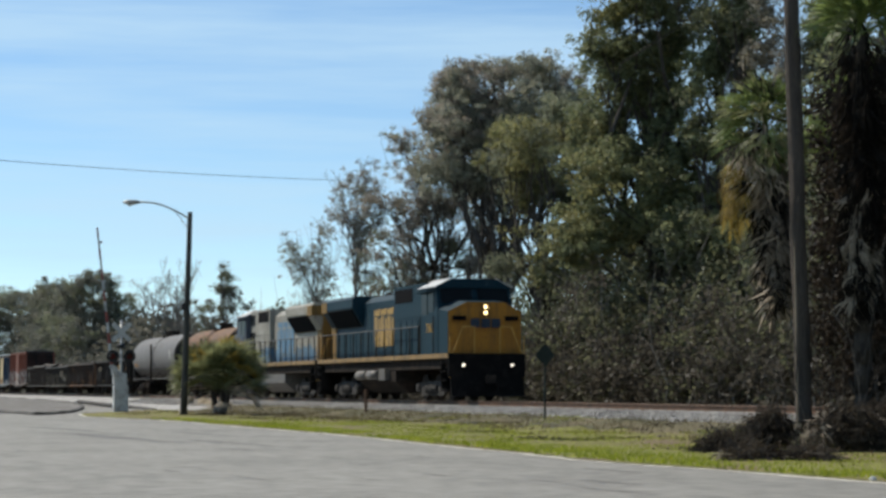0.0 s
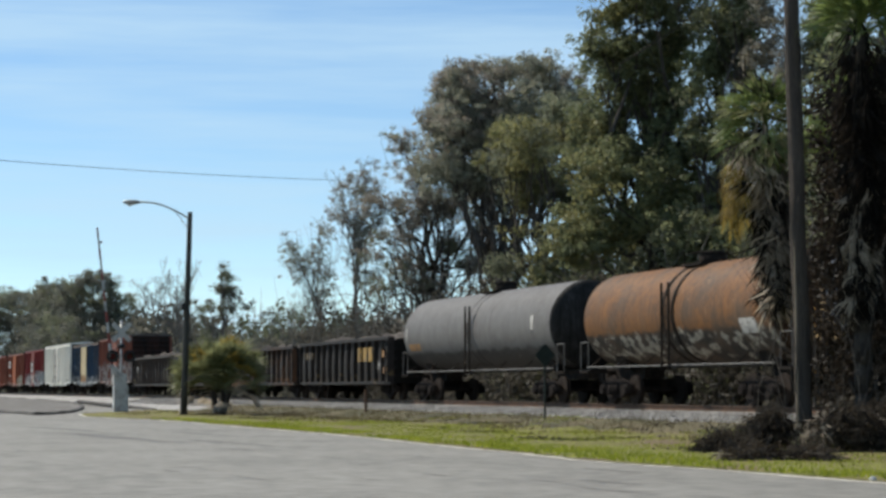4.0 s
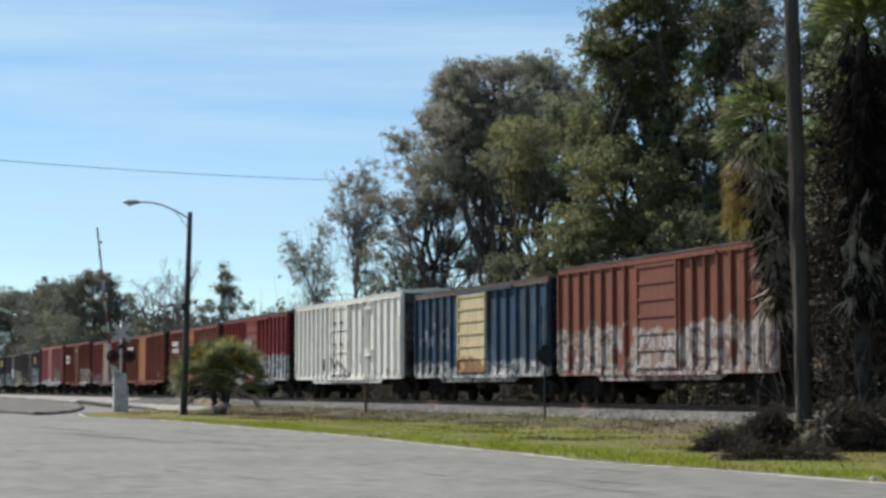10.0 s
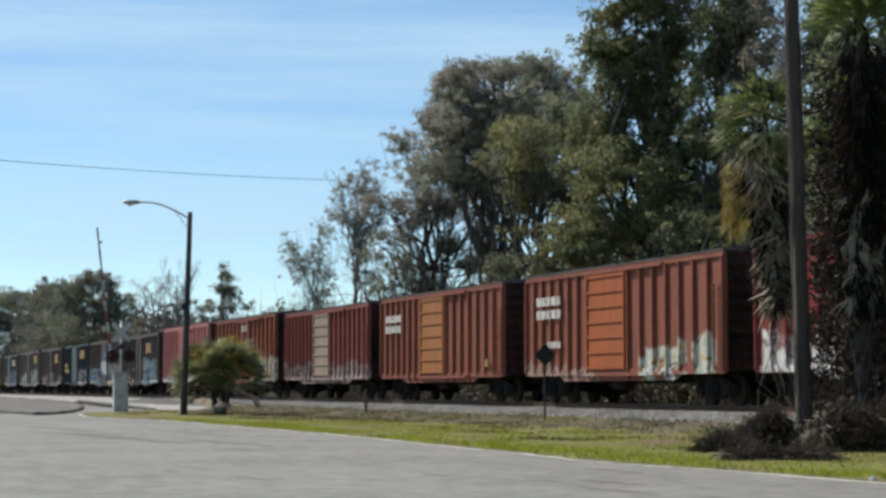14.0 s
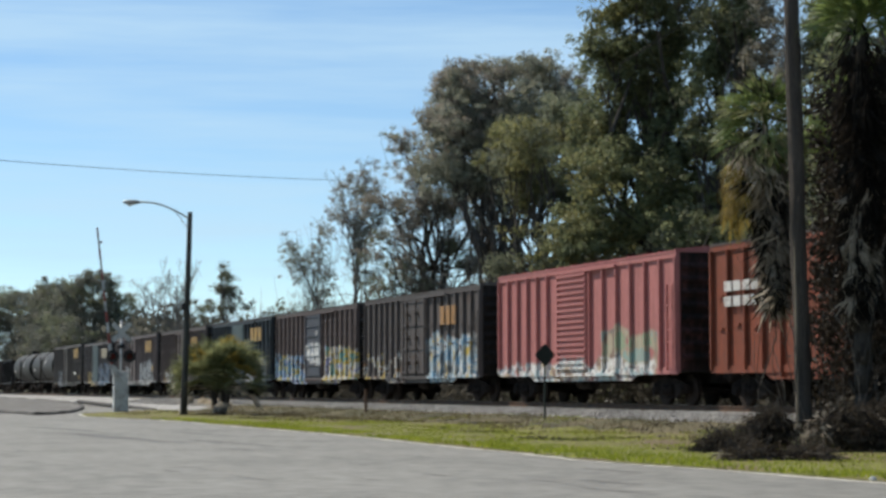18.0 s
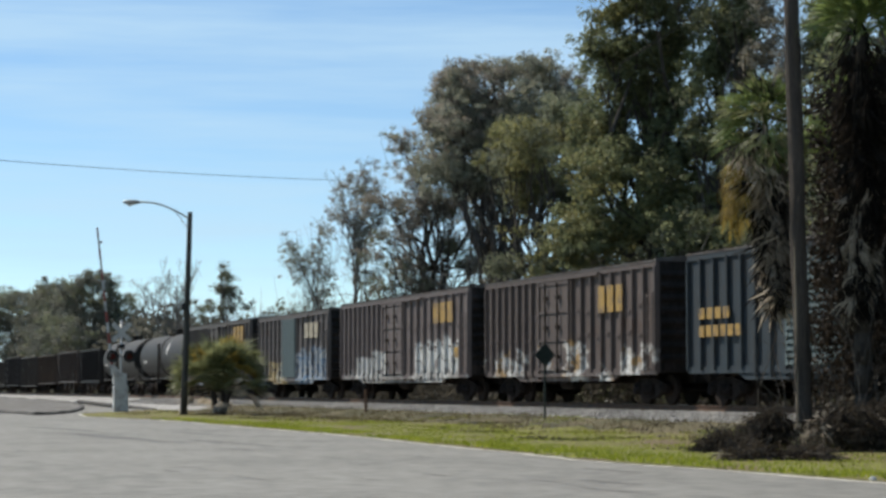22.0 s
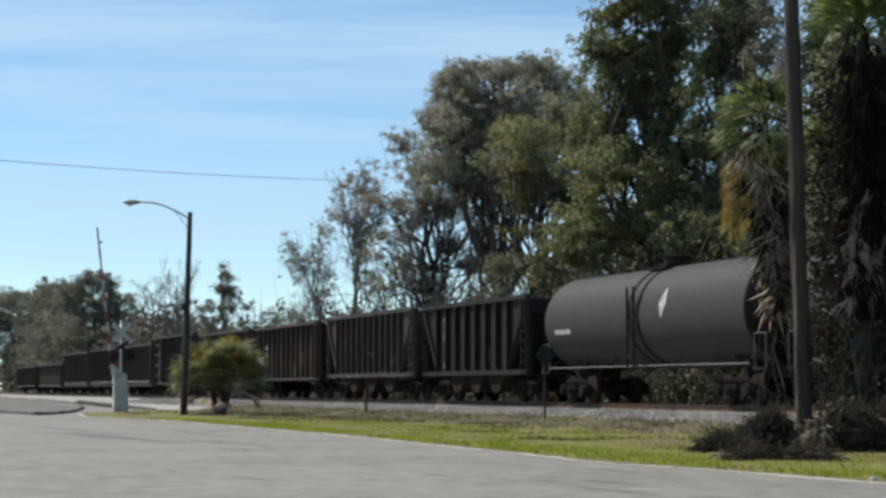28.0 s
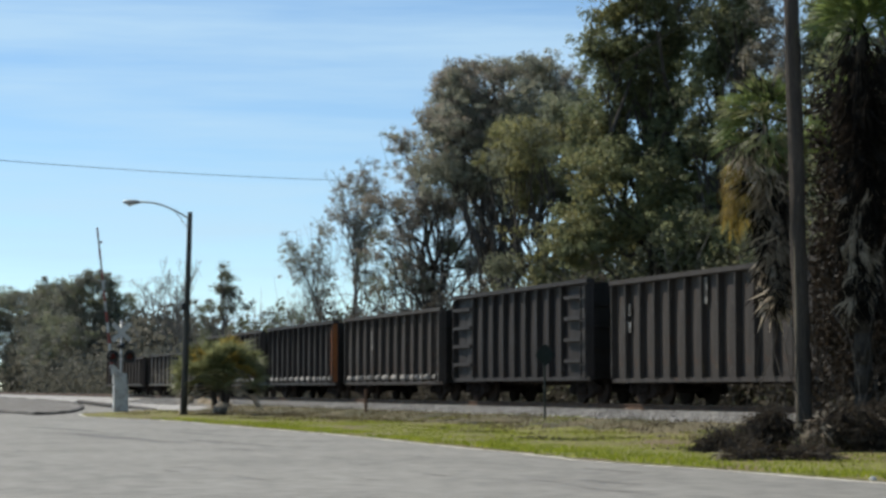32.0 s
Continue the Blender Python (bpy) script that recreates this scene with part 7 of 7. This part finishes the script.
grass("dry_grass", "dry brown grass and weeds beside the ballast", 42000, M_GRASSDRY, 52, dry_at, 0.05, 0.2)

rng = np.random.default_rng(61)
n = 22000
x = -140 + 108 * rng.random(n) ** 0.8
y = -4.3 + 3.5 * rng.random(n) ** 0.9
z = np.where(y < -3.2, GZ - 0.02 + (y + 5.6) / 2.4 * 0.42, np.where(y < -1.9, -0.30 + (y + 3.2) / 1.3 * 0.10, -0.20)) + 0.01
s = 0.022 + 0.035 * rng.random(n)
o = np.array([(1, 0, 0), (0, 1, 0), (-1, 0, 0), (0, -1, 0), (0, 0, 0.8), (0, 0, -0.8)])
v = (o[None] * (0.7 + 0.6 * rng.random((n, 6, 1)))) * s[:, None, None]
t = rng.random(n) * 6.283
rot = np.stack((np.stack((np.cos(t), -np.sin(t)), 1), np.stack((np.sin(t), np.cos(t)), 1)), 1)
v[:, :, :2] = np.einsum("nij,nkj->nki", rot, v[:, :, :2])
v += np.stack((x, y, z), 1)[:, None]
fc = np.array([(0, 1, 4), (1, 2, 4), (2, 3, 4), (3, 0, 4), (1, 0, 5), (2, 1, 5), (3, 2, 5), (0, 3, 5)])
M_STONES = leaf_mat("pale crushed stone", (0.20, 0.19, 0.18), (0.62, 0.60, 0.57), 0.9)
tagged(part("ballast_stones", mesh_np("ballast_stones", v.reshape(-1, 3), (np.arange(n)[:, None, None] * 6 + fc[None]).reshape(-1, 3), M_STONES), None, None), "loose pale crushed stones on the track bed", "ballast", kind="stuff")

# patches of dead leaves and twigs blown over the verge
rng = np.random.default_rng(71)
cen = []
for i in range(46):
    px_, f_ = -88 + 66 * rng.random(), 0.30 + 0.68 * rng.random()
    e_ = road_edge(px_)
    cen.append((px_, e_ + (-3.9 - e_) * f_, 0.25 + 0.9 * rng.random()))
spot, wide = [], []
for a, b, r in cen:
    k = int(150 * r)
    q = rng.normal(size=(k, 2)) * np.array((r * 0.8, r * 0.35))
    for dx, dy in q:
        spot.append((a + dx, b + dy, bank(b + dy) + 0.04 + 0.06 * rng.random()))
spot = np.array(spot)
tagged(part("dead_leaves", quads("dead_leaves", spot, 0.02 + 0.03 * rng.random(len(spot)), M_LEAF_BRUSH, rng, flat=0.6), None, None), "patches of dead brown leaves on the verge", "leaf litter", kind="stuff")

# sleepers: one object each along the stretch in view, the rest joined
tie = cuboid("sleeper", 0.23, 2.6, 0.16)
for i in range(290):
    piece("sleeper", tie, M_TIE, track, -172 + 0.5 * i + 0.02 * math.sin(i * 7.3), 0.04 * math.sin(i * 3.1), -0.255)
bm = bmesh.new()
for a, b in ((-800, -172.5), (-26.5, 620)):
    xx = a
    while xx < b:
        box(bm, xx - 0.11, xx + 0.11, -1.3, 1.3, -0.33, -0.18)
        xx += 0.5
tagged(part("far_sleepers", bm, M_TIE, track), kind="stuff")
for yy in (-0.7535, 0.7535):
    bm = bmesh.new()
    box(bm, -800, 620, yy - 0.022, yy + 0.022, 0.0, 0.002)
    part("rail_head", bm, M_RAILTOP, track, "rust-filmed worn rail head")

# ---- street furniture ----
M_POLE = mat("weathered dark wooden pole", (0.05, 0.05, 0.046), 0.9, second=(0.03, 0.03, 0.028), scale=2.5, stretch=(6, 6, 0.5), fine=0.35, bump=0.5, bump_scale=20)
M_CONDUIT = mat("bare tan timber guard", (0.20, 0.165, 0.12), 0.9, second=(0.13, 0.105, 0.08), scale=3, stretch=(6, 6, 0.5))
M_POLE2 = mat("brown wooden utility pole", (0.064, 0.052, 0.043), 0.9, second=(0.04, 0.033, 0.028), scale=2.5, stretch=(6, 6, 0.5), fine=0.35, bump=0.5, bump_scale=20)
M_GALV = mat("dull galvanised steel", (0.30, 0.30, 0.29), 0.5, 0.5, second=(0.2, 0.2, 0.19), scale=5)
M_SILVER = mat("silver painted steel", (0.42, 0.42, 0.41), 0.5, 0.2, second=(0.28, 0.27, 0.26), scale=3, fine=0.25)
M_SIGNWHITE = mat("chalky white sign paint", (0.40, 0.40, 0.385), 0.6, second=(0.28, 0.275, 0.26), scale=4)
M_RED = mat("faded red stripe", (0.22, 0.055, 0.045), 0.6, scale=4)
M_BLACK = mat("matt black paint", (0.015, 0.015, 0.016), 0.6, scale=4)
M_SIGNGREEN = mat("dark green sign back", (0.008, 0.016, 0.013), 0.7, second=(0.014, 0.022, 0.018), scale=4)
M_REDLENS = mat("unlit red lens", (0.07, 0.008, 0.008), 0.15, spec=0.6, scale=4)
M_LENS = mat("milky lamp glass", (0.45, 0.46, 0.45), 0.2, scale=4)

lamp = empty("street_lamp", -83.95, -10.21, GZ - 0.05, "street lamp on a dark wooden pole with a curved arm", "street lamp")
bm = bmesh.new()
loft(bm, [Vector((0, 0, 8.75 * i / 6)) + RIGHT * 0.2 * i / 6 for i in range(7)], [0.15 - 0.008 * i for i in range(7)], 12)
part("pole", bm, M_POLE, lamp)
bm = bmesh.new()
tp = Vector((0, 0, 8.45)) + RIGHT * 0.19
arm = [tp - RIGHT * (2.2 * f) + Vector((0, 0, 0.72 * math.sin(min(1.0, f * 1.15) * 1.5708))) for f in [i / 10 for i in range(11)]]
loft(bm, arm, [0.035] * 11, 8)
part("arm", bm, M_GALV, lamp)
bm = bmesh.new()
tube(bm, tp - Vector((0, 0, 0.5)), arm[3], 0.018, 0.018, 6)
part("brace", bm, M_GALV, lamp)
hd = arm[-1]
bm = bmesh.new()
pr = [(0.10, 0.05), (0.0, 0.09), (-0.15, 0.13), (-0.38, 0.14), (-0.58, 0.09), (-0.66, 0.03)]
rings = []
for d, r in pr:
    c = hd + RIGHT * d
    rings.append([bm.verts.new(c + AWAY * (r * 1.25 * math.cos(6.2832 * i / 12)) + Vector((0, 0, r * 0.8 * math.sin(6.2832 * i / 12)))) for i in range(12)])
for a, b in zip(rings, rings[1:]):
    for i in range(12):
        bm.faces.new((a[i], a[(i + 1) % 12], b[(i + 1) % 12], b[i])).smooth = True
bm.faces.new(rings[0][::-1])
bm.faces.new(rings[-1])
head = part("lamp_head", bm, M_GALV, lamp, "grey cobra-head lamp housing")
bm = bmesh.new()
bmesh.ops.create_uvsphere(bm, u_segments=12, v_segments=8, radius=0.13)
for v_ in bm.verts:
    v_.co.z = v_.co.z * 0.7
    v_.co += hd - RIGHT * 0.36 - Vector((0, 0, 0.08))
part("lens", bm, M_LENS, head)
bm = bmesh.new()
tube(bm, tp + RIGHT * 0.02 - Vector((0, 0, 0.2)), tp + RIGHT * 0.02 - Vector((0, 0, 4.6)), 0.012, 0.012, 5)
box(bm, 0.05, 0.2, -0.16, 0.0, 4.55, 4.85)
part("cable", bm, M_BLACK, lamp)

sig = empty("crossing_signal", -96.25, -10.93, GZ - 0.02, "silver level-crossing signal with white crossbuck and raised gate", "crossing signal")
bm = bmesh.new()
tube(bm, (0, 0, 0), (0, 0, 4.45), 0.065, 0.06, 10)
tube(bm, (0, 0, 4.45), (0, 0, 4.55), 0.08, 0.02, 10)
part("mast", bm, M_SILVER, sig)
bm = bmesh.new()
prism(bm, [(-0.34, 0.0), (0.34, 0.0), (0.34, 1.30), (0.24, 1.42), (-0.24, 1.42), (-0.34, 1.30)], -0.26, 0.26, axis="x")
base = part("base_cover", bm, M_SILVER, sig, "silver steel base cover")
for y0, y1 in ((-0.30, -0.03), (0.03, 0.30)):
    bm = bmesh.new()
    box(bm, 0.26, 0.275, y0, y1, 0.12, 1.22)
    part("access_panel", bm, M_SILVER, base)
bm = bmesh.new()
box(bm, -0.22, 0.22, -0.36, 0.26, 1.42, 1.95)
prism(bm, [(-0.62, 2.28), (-0.42, 2.38), (0.30, 1.62), (0.18, 1.44)], 0.22, 0.32, axis="x")
part("gate_machine", bm, M_SILVER, sig)
bm = bmesh.new()
tube(bm, (0, -0.42, 2.76), (0, 0.42, 2.76), 0.035, 0.035, 8)
tube(bm, (0, 0, 3.15), (0, 0, 3.35), 0.2, 0.2, 12)
part("lamp_arm", bm, M_BLACK, sig)
for y in (-0.40, 0.40):
    bm = bmesh.new()
    tube(bm, (0.02, y, 2.76), (0.06, y, 2.76), 0.30, 0.30, 20)
    tube(bm, (-0.16, y, 2.76), (0.02, y, 2.76), 0.13, 0.17, 14)
    lt = part("signal_lamp", bm, M_BLACK, sig, "round black target with hood")
    bm = bmesh.new()
    for i in range(9):
        a0, a1 = radians(-10 + 200 * i / 9), radians(-10 + 200 * (i + 1) / 9)
        p = [Vector((0.06, y + 0.18 * math.cos(a), 2.76 + 0.18 * math.sin(a))) for a in (a0, a1)]
        q = [v_ + Vector((0.26, 0, 0)) for v_ in p]
        bm.faces.new([bm.verts.new(v_) for v_ in (p[0], p[1], q[1], q[0])])
    part("hood", bm, M_BLACK, lt)
    bm = bmesh.new()
    tube(bm, (0.06, y, 2.76), (0.085, y, 2.76), 0.155, 0.14, 16)
    part("lens", bm, M_REDLENS, lt)
for s in (-1, 1):
    bm = bmesh.new()
    d, nrm = Vector((0, 0.7071, 0.7071 * s)), Vector((0, -0.7071 * s, 0.7071))
    for off, th in ((0.075 + 0.012 * s, 0.012),):
        c = Vector((off, 0, 3.92))
        pts = [c + d * a + nrm * b for a, b in ((-0.61, -0.115), (0.61, -0.115), (0.61, 0.115), (-0.61, 0.115))]
        v0 = [bm.verts.new(p) for p in pts]
        v1 = [bm.verts.new(p + Vector((th, 0, 0))) for p in pts]
        bm.faces.new(v1)
        bm.faces.new(v0[::-1])
        for i in range(4):
            bm.faces.new((v0[i], v0[(i + 1) % 4], v1[(i + 1) % 4], v1[i]))
    part("crossbuck_blade", bm, M_SIGNWHITE, sig, "chalky white crossbuck blade")
# the raised gate in striped lengths
g0, g1 = Vector((0, 0, 1.85)) - RIGHT * 0.38, Vector((0, 0, 8.98)) - RIGHT * 1.22
for i in range(14):
    bm = bmesh.new()
    w = 0.085 - 0.003 * i
    tube(bm, g0 + (g1 - g0) * i / 14, g0 + (g1 - g0) * (i + 1) / 14, w, w - 0.003, 6)
    part("gate_length", bm, M_RED if i % 2 else M_SIGNWHITE, sig)
bm = bmesh.new()
tube(bm, g0 + (g1 - g0) * 0.90, g0 + (g1 - g0) * 0.90 + RIGHT * 0.16, 0.05, 0.06, 8)
part("gate_lamp", bm, M_REDLENS, sig)

pole = empty("utility_pole", -33.92, -7.885, GZ - 0.05, "tall brown wooden utility pole among palms", "utility pole")
bm = bmesh.new()
loft(bm, [Vector((0.012 * math.sin(i), 0.012 * math.cos(i * 2), 10.4 * i / 12)) - RIGHT * 0.19 * i / 12 for i in range(13)], [0.160 - 0.001 * i for i in range(13)], 14)
part("shaft", bm, M_POLE2, pole)
bm = bmesh.new()
tube(bm, -RIGHT * 0.14 - AWAY * 0.10 + Vector((0, 0, 0)), -RIGHT * 0.16 - AWAY * 0.09 + Vector((0, 0, 4.2)), 0.028, 0.028, 6)
part("cable_guard", bm, M_CONDUIT, pole, "tan timber guard up the pole")
bm = bmesh.new()
tube(bm, RIGHT * 0.05 - AWAY * 0.1 + Vector((0, 0, 0.55)), RIGHT * 0.3 - AWAY * 0.14 + Vector((0, 0, 0.6)), 0.03, 0.02, 6)
part("bracket", bm, M_POLE2, pole)

sgn = empty("diamond_sign", -56.2, -4.55, -0.56, "dark green diamond sign on a thin post", "sign")
bm = bmesh.new()
box(bm, -0.025, 0.025, -0.025, 0.025, 0, 1.9)
part("post", bm, M_SIGNGREEN, sgn)
bm = bmesh.new()
prism(bm, [(-0.33, 2.06), (-0.04, 1.74), (0.04, 1.74), (0.33, 2.06), (0.04, 2.38), (-0.04, 2.38)], 0.026, 0.034, axis="x")
part("plate", bm, M_SIGNGREEN, sgn)
pst = empty("marker_post", -75.9, -4.5, -0.58, "thin rusty marker post in the ballast", "post")
bm = bmesh.new()
box(bm, -0.04, 0.04, -0.05, 0.05, 0, 1.05)
part("post", bm, M_RAIL, pst)

wire = bmesh.new()
wa, wb = Vector((-85.0, -27.0, 10.55)), Vector((-137.5, 12.2, 15.4))
prev = wa
for i in range(1, 25):
    f = i / 24
    p = wa.lerp(wb, f) - Vector((0, 0, 1.1 * f * (1 - f)))
    tube(wire, prev, p, 0.017, 0.017, 5, False)
    prev = p
tagged(part("overhead_wire", wire, M_BLACK, None), "black overhead wire sagging into the trees", "wire", kind="structure")

# crossing ramp with its dark kerb, and a spur that runs up to it
M_KERB = mat("dark tarred kerb", (0.05, 0.046, 0.042), 0.9, second=(0.09, 0.08, 0.07), scale=3)
M_GRAVEL = mat("grey crossing gravel", (0.165, 0.152, 0.136), 0.95, second=(0.075, 0.067, 0.06), scale=0.5, fine=0.4, bump=0.6, bump_scale=12)


def smooth_line(pts, k=5):
    """Points along a soft curve through those given."""
    p = [Vector(q) for q in pts]
    out = []
    for i in range(len(p) - 1):
        a, b, c, d = p[max(0, i - 1)], p[i], p[i + 1], p[min(len(p) - 1, i + 2)]
        for j in range(k):
            t = j / k
            out.append(0.5 * (2 * b + (c - a) * t + (2 * a - 5 * b + 4 * c - d) * t * t + (3 * b - a - 3 * c + d) * t ** 3))
    return out + [p[-1]]


# a long gravel island that climbs from the road to the crossing, inside a dark kerb with a rounded nose
isl = empty("crossing_island", -110.0, -15.0, GZ, "gravel island with a dark kerb beside the crossing", "traffic island")
o = Vector((-110.0, -15.0, GZ))
rim = [p - o for p in smooth_line([(-108.0, -21.5, GZ), (-99.2, -16.3, GZ), (-91.3, -15.5, GZ), (-97.2, -13.4, GZ), (-108.1, -11.3, GZ), (-120.1, -9.4, -0.65), (-132.3, -8.05, -0.57), (-143.7, -7.7, -0.48), (-162.6, -8.2, -0.40), (-181.8, -9.6, -0.36), (-190, -20.0, -0.4)])]
bm = bmesh.new()
top = [bm.verts.new(p + Vector((0, 0, 0.07))) for p in rim]
low = [bm.verts.new(p + Vector((0, 0, -0.1))) for p in rim]
mid = bm.verts.new((-20.0, 1.5, 0.20))
for i in range(len(rim)):
    j = (i + 1) % len(rim)
    bm.faces.new((top[i], top[j], mid))
    bm.faces.new((low[i], low[j], top[j], top[i]))
bmesh.ops.recalc_face_normals(bm, faces=bm.faces[:])
part("fill", bm, M_GRAVEL, isl)
bm = bmesh.new()
loft(bm, [p + Vector((0, 0, 0.04 + 0.03 * math.sin(i * 1.9))) for i, p in enumerate(rim)], [0.10 + 0.03 * math.sin(i * 2.7) for i in range(len(rim))], 6)
part("kerb", bm, M_KERB, isl)
kb = bmesh.new()
line = smooth_line([(-106.8, -7.4, GZ), (-113.0, -6.9, -0.66), (-119.2, -6.7, -0.62), (-125.6, -6.8, -0.57), (-133.0, -6.9, -0.48), (-139.4, -7.0, -0.41)])
loft(kb, line, [0.14] * len(line), 6)
tagged(part("low_kerb", kb, M_KERB, None), "dark low kerb curving up to the crossing", "kerb", kind="structure")

for xx, yy, zz, m in ((-46.9, -7.0, GZ + 0.03, M_SIGNWHITE), (-22.86, -12.9, GZ + 0.02, M_SIGNWHITE), (-52.0, -8.2, GZ + 0.03, M_SIGNWHITE)):
    bm = bmesh.new()
    prism(bm, [(-0.05, 0.0), (0.05, 0.0), (0.03, 0.035), (-0.01, 0.05), (-0.04, 0.03)], -0.03, 0.03)
    lt = empty("litter", xx, yy, zz, "scrap of white litter on the grass", "litter", "scraps of litter")
    part("paper", bm, m, lt)

# dark tar marks and mended cracks in the road
M_TAR = mat("dark tar seam", (0.12, 0.115, 0.105), 0.85, second=(0.17, 0.16, 0.145), scale=2, fine=0.3)
rngt = random.Random(77)
for cx, cy, ln, wd in ((-60, -18.5, 9, 0.7), (-49.5, -18.6, 12, 0.8), (-43.6, -16.9, 7, 0.4), (-52.0, -15.8, 5, 0.5), (-33.6, -15.6, 2.2, 0.14), (-26.2, -20.3, 1.6, 0.1), (-26.4, -17.6, 1.3, 0.1), (-23.7, -16.2, 1.6, 0.12), (-25.5, -18.9, 0.9, 0.08), (-38.5, -17.8, 2.5, 0.16), (-30.5, -17.6, 1.4, 0.1)) + tuple((rngt.uniform(-60, -21), rngt.uniform(-24, -14.5), rngt.uniform(0.5, 2.4), rngt.uniform(0.05, 0.13)) for i in range(26)):
    bm = bmesh.new()
    k, prev = 14, None
    for i in range(k + 1):
        f = i / k
        w = wd * math.sin(3.1416 * (0.04 + 0.92 * f)) * rngt.uniform(0.5, 1.1)
        x, y = cx + ln * (f - 0.5), cy + 0.12 * ln * (f - 0.5) + rngt.uniform(-0.15, 0.15) * wd
        cur = [bm.verts.new((x, y - w / 2, GZ + 0.004)), bm.verts.new((x, y + w / 2, GZ + 0.004))]
        if prev:
            bm.faces.new((prev[0], cur[0], cur[1], prev[1]))
        prev = cur
    tagged(part("tar_seam", bm, M_TAR, None), "dark mended seam in the worn asphalt", "road mark", kind="structure")


motions()
